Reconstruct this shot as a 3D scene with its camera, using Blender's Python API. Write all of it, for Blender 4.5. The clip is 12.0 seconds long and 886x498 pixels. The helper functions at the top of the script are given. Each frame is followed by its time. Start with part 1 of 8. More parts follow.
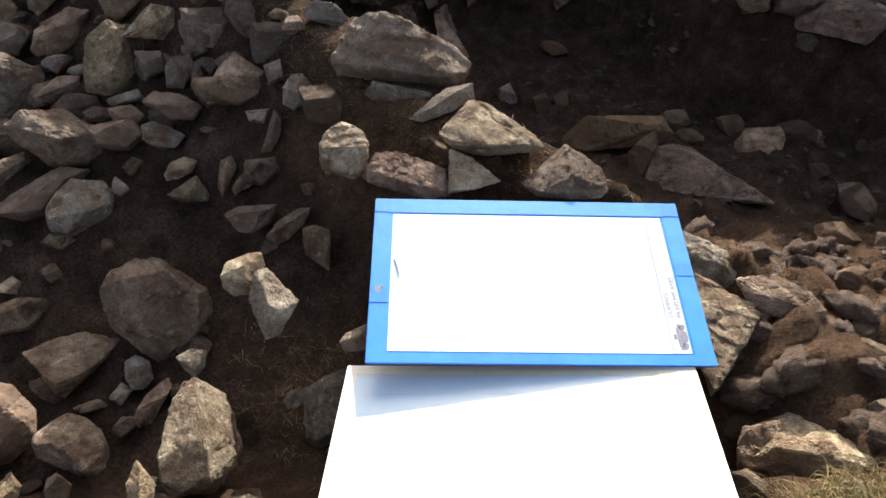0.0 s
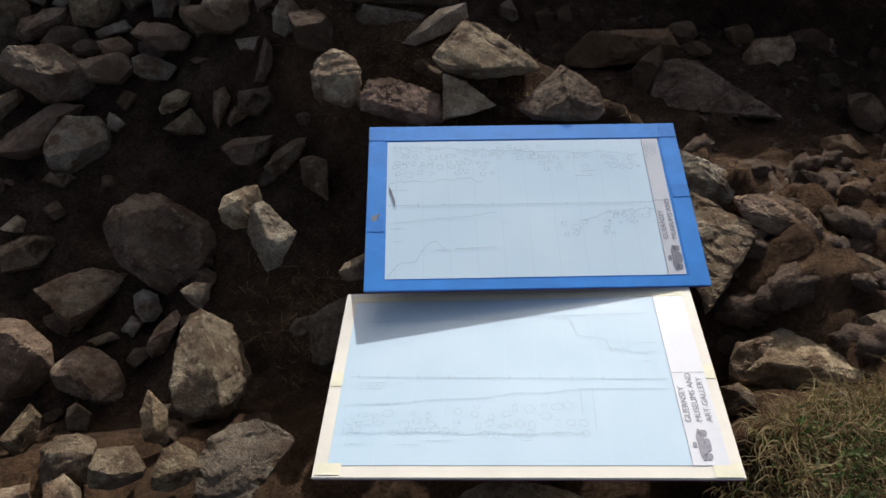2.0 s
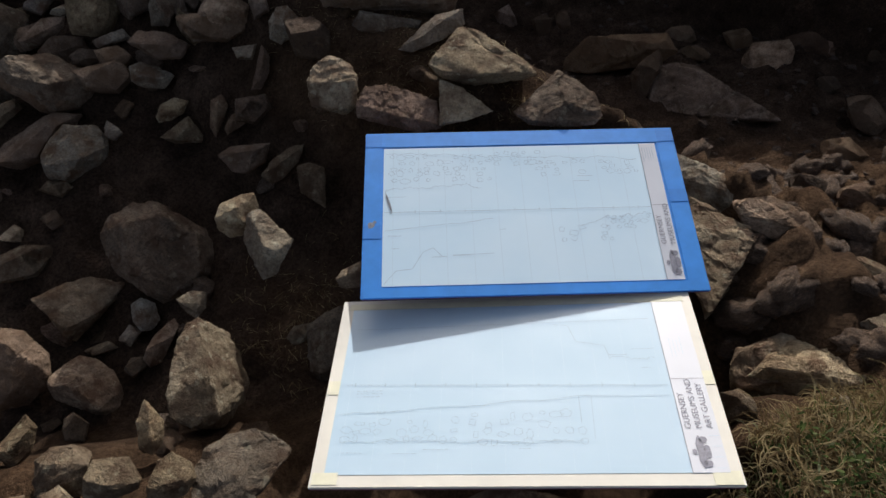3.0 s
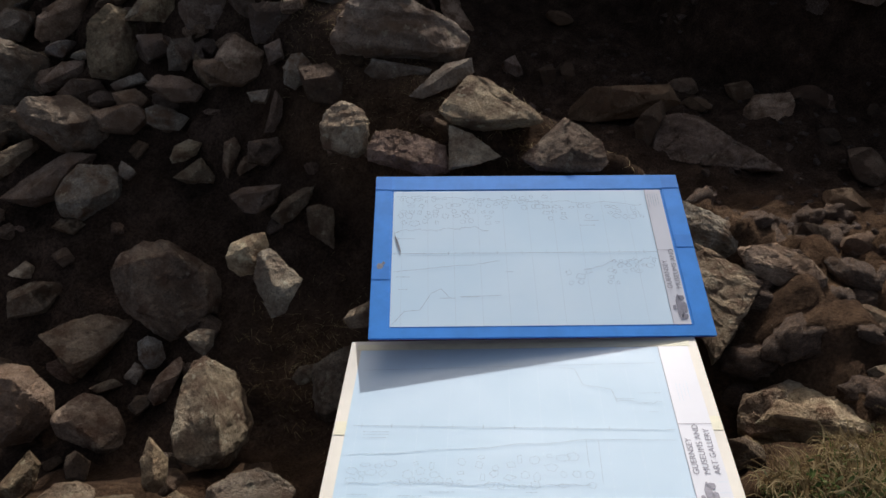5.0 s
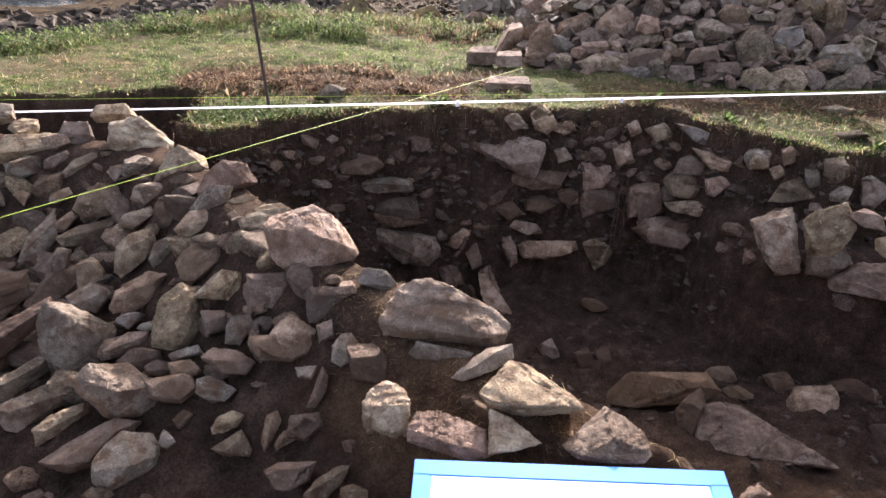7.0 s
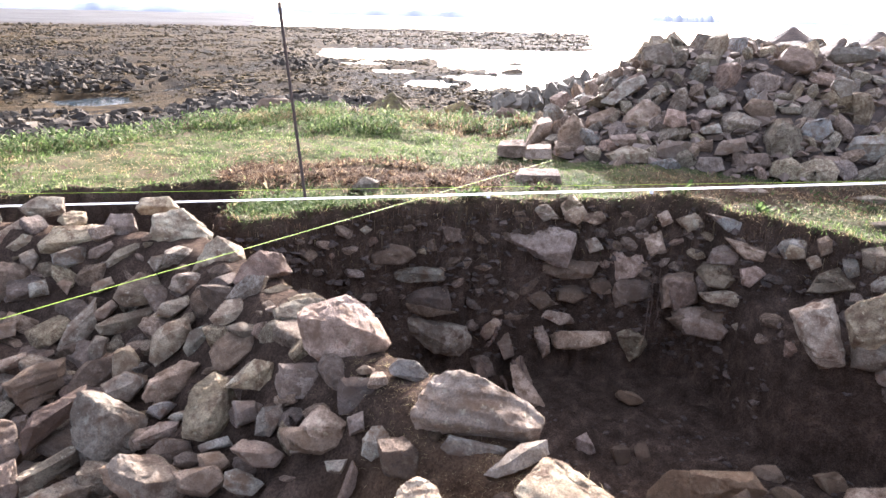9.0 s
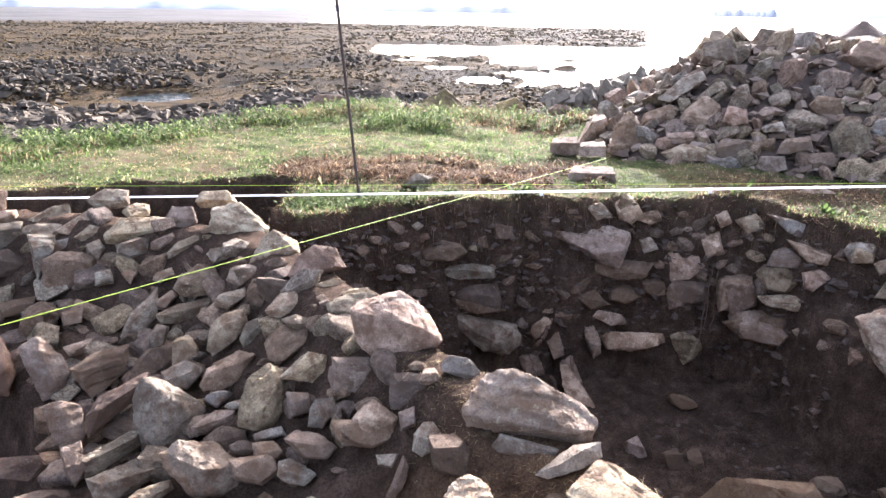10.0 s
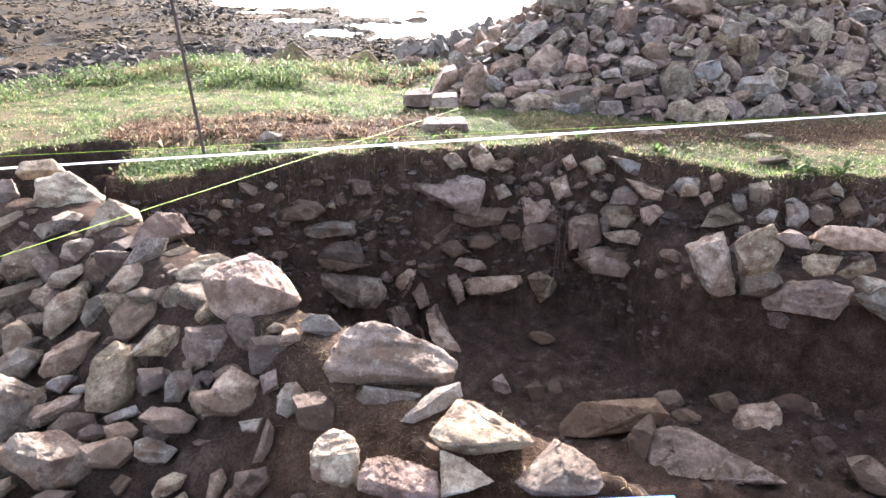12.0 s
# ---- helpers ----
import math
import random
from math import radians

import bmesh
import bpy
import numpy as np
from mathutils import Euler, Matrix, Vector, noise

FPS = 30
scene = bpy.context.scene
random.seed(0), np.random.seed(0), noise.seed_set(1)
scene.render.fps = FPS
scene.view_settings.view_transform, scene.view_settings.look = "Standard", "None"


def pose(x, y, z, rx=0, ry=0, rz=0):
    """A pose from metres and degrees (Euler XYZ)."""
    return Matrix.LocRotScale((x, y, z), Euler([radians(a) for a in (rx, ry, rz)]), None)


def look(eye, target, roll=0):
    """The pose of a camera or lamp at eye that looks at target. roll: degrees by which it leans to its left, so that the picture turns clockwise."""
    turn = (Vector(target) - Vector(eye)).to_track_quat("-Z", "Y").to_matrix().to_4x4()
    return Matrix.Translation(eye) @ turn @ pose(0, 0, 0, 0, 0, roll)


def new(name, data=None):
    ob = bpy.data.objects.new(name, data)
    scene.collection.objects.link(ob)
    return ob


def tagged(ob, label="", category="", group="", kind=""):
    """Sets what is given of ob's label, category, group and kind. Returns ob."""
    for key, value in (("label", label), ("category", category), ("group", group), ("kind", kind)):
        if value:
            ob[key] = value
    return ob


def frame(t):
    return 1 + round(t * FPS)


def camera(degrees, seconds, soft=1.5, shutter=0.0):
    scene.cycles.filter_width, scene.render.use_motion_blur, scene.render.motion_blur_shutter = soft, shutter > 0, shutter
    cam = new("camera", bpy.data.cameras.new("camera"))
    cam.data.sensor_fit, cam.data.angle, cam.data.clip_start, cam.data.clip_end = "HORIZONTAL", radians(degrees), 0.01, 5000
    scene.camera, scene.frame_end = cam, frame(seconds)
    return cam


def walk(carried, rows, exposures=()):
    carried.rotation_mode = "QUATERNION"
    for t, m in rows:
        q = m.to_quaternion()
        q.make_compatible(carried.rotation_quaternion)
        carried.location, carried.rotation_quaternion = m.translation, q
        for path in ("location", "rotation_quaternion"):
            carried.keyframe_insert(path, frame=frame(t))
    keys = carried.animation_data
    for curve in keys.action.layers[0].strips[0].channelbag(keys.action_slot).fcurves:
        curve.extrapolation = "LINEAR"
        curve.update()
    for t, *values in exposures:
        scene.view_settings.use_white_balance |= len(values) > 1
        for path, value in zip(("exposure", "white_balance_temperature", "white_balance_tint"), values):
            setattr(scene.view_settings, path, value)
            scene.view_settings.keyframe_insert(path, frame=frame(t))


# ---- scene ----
cam = camera(66.42, 12.0)
# seconds, place, turn to the left, tilt, lean
PATH = [
    (0.0, 0.004, 0.027, 0.989, -11.29, -46.86, 5.46),
    (0.5, 0.024, 0.041, 0.981, -11.37, -52.74, 4.06),
    (1.0, 0.036, 0.044, 0.991, -11.56, -55.27, 3.95),
    (1.5, 0.033, 0.034, 1.000, -11.41, -54.57, 4.04),
    (2.0, 0.031, 0.026, 1.002, -10.79, -53.42, 3.43),
    (2.5, 0.033, 0.029, 0.999, -10.30, -52.93, 2.91),
    (3.0, 0.041, 0.030, 0.998, -10.48, -52.94, 2.75),
    (5.0, 0.028, 0.017, 1.004, -9.83, -49.11, 3.10),
    (5.5, 0.016, 0.014, 1.011, -9.63, -45.89, 4.09),
    (6.0, 0.012, 0.012, 1.020, -8.87, -41.23, 4.21),
    (6.5, 0.010, 0.005, 1.037, -6.53, -32.98, 3.09),
    (7.0, 0.010, 0.002, 1.041, -4.85, -26.36, 2.27),
    (7.5, 0.007, -0.002, 1.046, -3.17, -23.10, 1.59),
    (9.5, 0.000, 0.000, 1.050, -0.70, -18.75, 1.16),
    (10.0, -0.013, 0.003, 1.050, 2.49, -19.34, 0.86),
    (10.5, -0.010, -0.000, 1.050, 4.17, -19.55, 0.28),
    (11.0, 0.007, -0.003, 1.048, -1.75, -20.27, 1.62),
    (11.5, 0.017, -0.003, 1.045, -7.01, -21.34, 1.80),
    (12.0, 0.026, 0.001, 1.041, -9.60, -22.85, 1.15),
]
walk(cam, [(t, pose(x, y, z, 0, 0, yaw) @ pose(0, 0, 0, 90 + tilt) @ pose(0, 0, 0, 0, 0, lean))
           for t, x, y, z, yaw, tilt, lean in PATH],
     [(0.0, 1.25, 6250, 11), (0.5, 0.2, 6150, 9), (1.0, -0.1, 6100, 10), (2.0, -0.2, 6150, 11), (5.0, -0.3, 6200, 13), (5.5, -0.35, 6150, 14), (6.0, 0.1, 6250, 13),
      (6.5, 1.0, 6500, 18), (7.0, 2.1, 6300, 22), (7.5, 2.48, 6150, 21), (9.5, 2.87, 5800, 18), (10.5, 2.85, 5800, 18), (11.5, 3.08, 5800, 17), (12.0, 3.08, 5750, 17)])

# ---- light ----
SUN_ELEVATION, SUN_TURN = 23.2, 14.0          # degrees above the horizon, and to the right of straight ahead
world = bpy.data.worlds.new("sky")
scene.world = world
world.use_nodes = True
wn = world.node_tree
sky = wn.nodes.new("ShaderNodeTexSky")
sky.sky_type, sky.sun_disc = "NISHITA", False
sky.sun_elevation, sky.sun_rotation = radians(SUN_ELEVATION), radians(SUN_TURN)
sky.air_density, sky.dust_density, sky.ozone_density = 0.7, 6.0, 0.3
wn.nodes["Background"].inputs["Strength"].default_value = 0.13
veil = wn.nodes.new("ShaderNodeMix")          # thin high cloud over the clear sky
veil.data_type = "RGBA"
veil.inputs[0].default_value = 0.16
veil.inputs[7].default_value = (5.6, 5.7, 5.9, 1)
wn.links.new(sky.outputs["Color"], veil.inputs[6])
wn.links.new(veil.outputs[2], wn.nodes["Background"].inputs["Color"])
sun = new("sun", bpy.data.lights.new("sun", "SUN"))
sun.data.energy, sun.data.angle, sun.data.color = 4.8, radians(0.53), (1.0, 0.95, 0.88)
toward = Vector((math.sin(radians(SUN_TURN)) * math.cos(radians(SUN_ELEVATION)),
                 math.cos(radians(SUN_TURN)) * math.cos(radians(SUN_ELEVATION)), math.sin(radians(SUN_ELEVATION))))
sun.matrix_world = look(toward * 50, (0, 0, 0))


# ---- materials ----
def shader(name, rough=0.8, metal=0.0):
    m = bpy.data.materials.new(name)
    m.use_nodes = True
    b = m.node_tree.nodes["Principled BSDF"]
    b.inputs["Roughness"].default_value, b.inputs["Metallic"].default_value = rough, metal
    return m, m.node_tree, b


def put(tree, kind, **values):
    n = tree.nodes.new(kind)
    for key, value in values.items():
        n.inputs[key.replace("_", " ")].default_value = value
    return n


def noise_of(tree, scale, detail=6.0, rough=0.6, vector=None):
    n = put(tree, "ShaderNodeTexNoise", Scale=scale, Detail=detail, Roughness=rough)
    if vector is not None:
        tree.links.new(vector, n.inputs["Vector"])
    return n.outputs["Fac"]


def ramp(tree, fac, *stops):
    n = tree.nodes.new("ShaderNodeValToRGB")
    while len(n.color_ramp.elements) < len(stops):
        n.color_ramp.elements.new(0.5)
    for e, (at, colour) in zip(n.color_ramp.elements, stops):
        e.position, e.color = at, (*colour, 1)
    tree.links.new(fac, n.inputs["Fac"])
    return n.outputs["Color"]


def mix(tree, fac, a, b, blend="MIX"):
    n = tree.nodes.new("ShaderNodeMix")
    n.data_type, n.blend_type = "RGBA", blend
    for socket, value in ((n.inputs[0], fac), (n.inputs[6], a), (n.inputs[7], b)):
        if isinstance(value, (int, float)):
            socket.default_value = value
        elif isinstance(value, tuple):
            socket.default_value = (*value, 1)
        else:
            tree.links.new(value, socket)
    return n.outputs[2]


def relief(tree, bsdf, height, strength, distance):
    n = put(tree, "ShaderNodeBump", Strength=strength, Distance=distance)
    tree.links.new(height, n.inputs["Height"])
    tree.links.new(n.outputs["Normal"], bsdf.inputs["Normal"])


def stone_material(name, dark, mid, light, lichen=0.35):
    dark, mid, light = (tuple(0.78 * k + 0.14 * (0.3 * c[0] + 0.6 * c[1] + 0.1 * c[2]) for k in c) for c in (dark, mid, light))
    m, t, b = shader(name, 0.9)
    b.inputs["Specular IOR Level"].default_value = 0.15
    place = t.nodes.new("ShaderNodeTexCoord").outputs["Object"]
    info = t.nodes.new("ShaderNodeObjectInfo")
    shift = t.nodes.new("ShaderNodeVectorMath")
    shift.operation = "ADD"
    t.links.new(place, shift.inputs[0])
    t.links.new(info.outputs["Random"], shift.inputs[1])
    v = shift.outputs[0]
    big = noise_of(t, 7.0, 4, 0.6, v)
    c = ramp(t, big, (0.3, dark), (0.5, mid), (0.72, light))
    grain = ramp(t, noise_of(t, 170.0, 3, 0.7, v), (0.32, (0.45, 0.45, 0.45)), (0.5, (1, 1, 1)), (0.7, (1.35, 1.3, 1.25)))
    c = mix(t, 0.75, c, grain, "MULTIPLY")
    dirt = ramp(t, noise_of(t, 16.0, 8, 0.7, v), (0.42, (0, 0, 0)), (0.62, (1, 1, 1)))
    c = mix(t, dirt, c, (0.13, 0.085, 0.055))
    c = mix(t, 0.8, c, ramp(t, noise_of(t, 4.0, 2, 0.5, v), (0.3, (0.65, 0.65, 0.65)), (0.7, (1.2, 1.2, 1.2))), "MULTIPLY")
    spots = ramp(t, noise_of(t, 38.0, 5, 0.6, v), (0.60, (0, 0, 0)), (0.66, (lichen, lichen, lichen)))
    c = mix(t, spots, c, (0.46, 0.42, 0.30))
    # each stone leans to ochre, grey-blue or rose
    lot = t.nodes.new("ShaderNodeMath")
    lot.operation = "MULTIPLY"
    lot.inputs[1].default_value = 7.31
    t.links.new(info.outputs["Random"], lot.inputs[0])
    kind_of = t.nodes.new("ShaderNodeMath")
    kind_of.operation = "FRACT"
    t.links.new(lot.outputs[0], kind_of.inputs[0])
    tint = ramp(t, kind_of.outputs[0], (0.0, (1.06, 1.0, 0.80)), (0.35, (1.02, 1.0, 0.92)), (0.6, (0.88, 1.0, 1.16)), (0.75, (0.96, 1.02, 1.02)), (1.0, (1.12, 0.96, 0.94)))
    c = mix(t, 0.5, c, tint, "MULTIPLY")
    hsv = put(t, "ShaderNodeHueSaturation", Saturation=1.0)
    span = t.nodes.new("ShaderNodeMapRange")
    span.inputs["To Min"].default_value, span.inputs["To Max"].default_value = 0.7, 1.3
    t.links.new(info.outputs["Random"], span.inputs["Value"])
    t.links.new(span.outputs[0], hsv.inputs["Value"])
    t.links.new(c, hsv.inputs["Color"])
    t.links.new(hsv.outputs["Color"], b.inputs["Base Color"])
    h = put(t, "ShaderNodeMath")
    h.operation = "ADD"
    t.links.new(noise_of(t, 55.0, 8, 0.72, v), h.inputs[0])
    t.links.new(noise_of(t, 240.0, 4, 0.7, v), h.inputs[1])
    relief(t, b, h.outputs[0], 1.0, 0.007)
    return m


STONE = {
    "grey": stone_material("grey_granite", (0.175, 0.131, 0.086), (0.319, 0.245, 0.164), (0.474, 0.380, 0.264)),
    "pink": stone_material("pink_granite", (0.200, 0.132, 0.088), (0.342, 0.234, 0.160), (0.484, 0.348, 0.245), 0.25),
    # tan rock, also used where sunlight is put into a stone's colour
    "tan": stone_material("tan_and_sunlit_granite", (0.206, 0.152, 0.088), (0.371, 0.285, 0.172), (0.515, 0.419, 0.272), 0.5),
    "blue": stone_material("blue_grey_diorite", (0.165, 0.145, 0.116), (0.294, 0.261, 0.209), (0.453, 0.409, 0.328), 0.4),
    "clod": stone_material("earth_coated_stone", (0.085, 0.054, 0.032), (0.165, 0.108, 0.064), (0.26, 0.18, 0.112), 0.05),
    "slab": stone_material("purple_grey_schist", (0.165, 0.122, 0.088), (0.28, 0.210, 0.156), (0.42, 0.330, 0.255), 0.3),
    # earthy stone, also used where deep shade is put into a stone's colour
    "dark": stone_material("dark_earthy_and_shaded_stone", (0.118, 0.078, 0.051), (0.221, 0.150, 0.102), (0.330, 0.237, 0.164), 0.15),
}


def soil_colour(t, v):
    c = ramp(t, noise_of(t, 9.0, 8, 0.7, v), (0.3, (0.031, 0.022, 0.016)), (0.55, (0.080, 0.056, 0.041)), (0.75, (0.155, 0.11, 0.082)))
    return mix(t, 0.7, c, ramp(t, noise_of(t, 120.0, 4, 0.75, v), (0.35, (0.38, 0.38, 0.38)), (0.65, (1.7, 1.6, 1.5))), "MULTIPLY")


def dry_soil_colour(t, v):
    c = ramp(t, noise_of(t, 14.0, 8, 0.7, v), (0.3, (0.052, 0.032, 0.02)), (0.55, (0.125, 0.080, 0.049)), (0.75, (0.24, 0.165, 0.105)))
    return mix(t, 0.7, c, ramp(t, noise_of(t, 150.0, 4, 0.75, v), (0.35, (0.4, 0.4, 0.4)), (0.65, (1.6, 1.55, 1.5))), "MULTIPLY")


def ground_material():
    m, t, b = shader("ground", 0.95)
    v = t.nodes.new("ShaderNodeTexCoord").outputs["Object"]
    zone = t.nodes.new("ShaderNodeVertexColor")
    zone.layer_name = "zone"
    part_of = t.nodes.new("ShaderNodeSeparateColor")
    t.links.new(zone.outputs["Color"], part_of.inputs[0])
    soil = mix(t, zone.outputs["Alpha"], soil_colour(t, v), dry_soil_colour(t, v))
    turf = ramp(t, noise_of(t, 5.0, 9, 0.75, v), (0.36, (0.030, 0.038, 0.016)), (0.46, (0.068, 0.076, 0.032)), (0.54, (0.125, 0.112, 0.062)), (0.62, (0.115, 0.082, 0.055)))
    turf = mix(t, 0.6, turf, ramp(t, noise_of(t, 90.0, 4, 0.7, v), (0.35, (0.5, 0.5, 0.5)), (0.65, (1.4, 1.4, 1.4))), "MULTIPLY")
    reef = ramp(t, noise_of(t, 0.22, 9, 0.8, v), (0.36, (0.011, 0.010, 0.009)), (0.47, (0.024, 0.019, 0.013)), (0.55, (0.048, 0.034, 0.017)), (0.68, (0.036, 0.033, 0.027)))
    reef = mix(t, 0.8, reef, ramp(t, noise_of(t, 2.4, 6, 0.8, v), (0.38, (0.35, 0.35, 0.37)), (0.62, (1.5, 1.4, 1.3))), "MULTIPLY")
    sand = ramp(t, noise_of(t, 0.05, 6, 0.6, v), (0.35, (0.042, 0.042, 0.042)), (0.65, (0.082, 0.08, 0.078)))
    c = mix(t, part_of.outputs[2], sand, reef)
    c = mix(t, part_of.outputs[0], c, turf)
    c = mix(t, part_of.outputs[1], c, soil)
    t.links.new(c, b.inputs["Base Color"])
    b.inputs["Specular IOR Level"].default_value = 0.02
    h = put(t, "ShaderNodeMath")
    h.operation = "MULTIPLY_ADD"
    t.links.new(noise_of(t, 3.0, 8, 0.75, v), h.inputs[0])
    t.links.new(part_of.outputs[2], h.inputs[1])
    t.links.new(noise_of(t, 20.0, 10, 0.78, v), h.inputs[2])
    relief(t, b, h.outputs[0], 1.0, 0.05)
    return m


GROUND = ground_material()


def plain(name, colour, rough=0.6, amount=0.15, scale=20.0, metal=0.0):
    m, t, b = shader(name, rough, metal)
    v = t.nodes.new("ShaderNodeTexCoord").outputs["Object"]
    low, high = tuple(k * (1 - amount) for k in colour), tuple(min(1, k * (1 + amount)) for k in colour)
    t.links.new(ramp(t, noise_of(t, scale, 6, 0.65, v), (0.35, low), (0.65, high)), b.inputs["Base Color"])
    return m


# ---- mesh helpers ----
def link_mesh(name, verts, faces, material, parent=None, smooth=False):
    me = bpy.data.meshes.new(name)
    me.from_pydata(verts, [], faces)
    me.materials.append(material)
    if smooth:
        me.shade_smooth()
    ob = new(name, me)
    ob.parent = parent
    return ob


def part(name, bm, material, parent=None, label=""):
    me = bpy.data.meshes.new(name)
    bm.to_mesh(me)
    bm.free()
    me.materials.append(material)
    ob = new(name, me)
    ob.parent = parent
    return tagged(ob, label)


def fractal(x, y, z=0.0, octaves=4):
    return noise.fractal((x, y, z), 1.0, 2.0, octaves)


def smooth_step(a, b, x):
    k = min(1.0, max(0.0, (x - a) / (b - a)))
    return k * k * (3 - 2 * k)


def line_gap(px, py, ax, ay, bx, by):
    """Distance from a point to a stretch, and on which side it lies."""
    dx, dy = bx - ax, by - ay
    k = min(1.0, max(0.0, ((px - ax) * dx + (py - ay) * dy) / (dx * dx + dy * dy)))
    return math.hypot(px - ax - k * dx, py - ay - k * dy), (dx * (py - ay) - dy * (px - ax))


# ---- the lie of the land ----
# the lip of the excavation, and the crest of the rubble wall that runs across it
LIP = [(-5.0, 3.3), (-2.95, 3.74), (-2.35, 3.93), (-1.73, 4.17), (-1.38, 4.38), (-1.16, 4.28), (-1.04, 3.9), (-1.10, 3.5), (-0.92, 3.37),
       (-0.62, 3.55), (-0.24, 3.80), (0.09, 3.90), (0.43, 3.98), (0.94, 4.03), (1.63, 3.93), (1.99, 3.54), (2.30, 3.19),
       (2.73, 3.10), (3.6, 3.2), (4.3, 2.0), (3.5, 0.7), (1.3, 0.36), (0.95, 0.44), (0.62, 0.33), (0.55, 0.10), (-0.1, 0.10), (-0.7, -0.1), (-5.0, -0.4)]
CREST = [(1.0, 0.45), (0.72, 0.80), (0.45, 1.12), (-0.05, 1.68), (-0.45, 2.15), (-0.78, 2.62), (-1.15, 3.02), (-2.6, 3.25), (-5.0, 3.2)]


WEST_PIT = [(-1.25, 1.55), (-1.45, 1.95), (-1.75, 2.3), (-2.1, 2.6), (-2.6, 2.75), (-4.5, 2.7), (-4.5, 0.9), (-1.7, 0.9)]      # the deeper cut beyond the wall
BENCH = [(3.6, 1.9), (2.62, 2.30), (2.46, 2.44), (2.26, 2.62), (2.06, 2.78), (1.86, 2.92), (1.80, 3.3), (1.78, 3.9)][::-1]      # the foot of the low walling
SINK = 0.045      # how far the soil has washed down between the stones of the rubble


def within(ring, px, py):
    """Metres from a closed outline, positive within it."""
    best, odd = 1e9, False
    for (ax, ay), (bx, by) in zip(ring, ring[1:] + ring[:1]):
        best = min(best, line_gap(px, py, ax, ay, bx, by)[0])
        if (ay > py) != (by > py) and px < (bx - ax) * (py - ay) / (by - ay) + ax:
            odd = not odd
    return best if odd else -best


def inside(px, py):
    """Metres from the lip, positive within the excavation."""
    return within(LIP, px, py)


def off_crest(px, py):
    """Metres from the crest, positive on the side of the rubble slope."""
    best, side = 1e9, 1
    for (ax, ay), (bx, by) in zip(CREST, CREST[1:]):
        d, s = line_gap(px, py, ax, ay, bx, by)
        if d < best:
            best, side = d, s
    return best if side > 0 else -best


def pit_floor(px, py):
    s = off_crest(px, py)
    rough = 0.05 * fractal(px * 2.2, py * 2.2, 3.0) + 0.034 * fractal(px * 9, py * 9, 5.0) + 0.02 * fractal(px * 24, py * 24, 6.0)
    top = -0.055 + 0.085 * smooth_step(1.1, 1.7, py)
    if s > 0:
        z = top - 0.75 * min(s, 0.42) - 0.22 * max(0.0, s - 0.42)
        z += 0.05 * smooth_step(0.24, 0.08, s) * smooth_step(1.04, 1.14, py) * smooth_step(1.38, 1.26, py)
        z = max(z, -0.60)
        z -= 0.42 * smooth_step(-0.02, 0.2, within(WEST_PIT, px, py))
        z += (-0.10 - z) * smooth_step(0.80, 0.45, py) * smooth_step(-1.2, -0.6, px) * (1 - 0.5 * smooth_step(-0.35, -0.1, px))
    else:
        floor = -0.33 - 0.62 * smooth_step(0.8, 2.0, py) - 0.17 * smooth_step(2.0, 3.0, py)
        z = top + (floor - top) * smooth_step(0.12, 0.50, -s)
    rough *= 1 - 0.65 * smooth_step(0.28, 0.08, abs(s))
    bank = smooth_step(0.65, 0.85, px) * smooth_step(1.6, 1.2, py)
    rough += bank * (0.10 * fractal(px * 5, py * 5, 15.0) + 0.05 * fractal(px * 15, py * 15, 16.0))
    under_boards = smooth_step(-0.30, -0.05, px) * smooth_step(0.90, 0.72, px) * smooth_step(0.22, 0.34, py) * smooth_step(1.14, 1.02, py)
    z += (min(z, -0.20) - z) * under_boards
    return z - SINK * smooth_step(0.02, 0.2, s) + rough * (1 - 0.6 * under_boards)


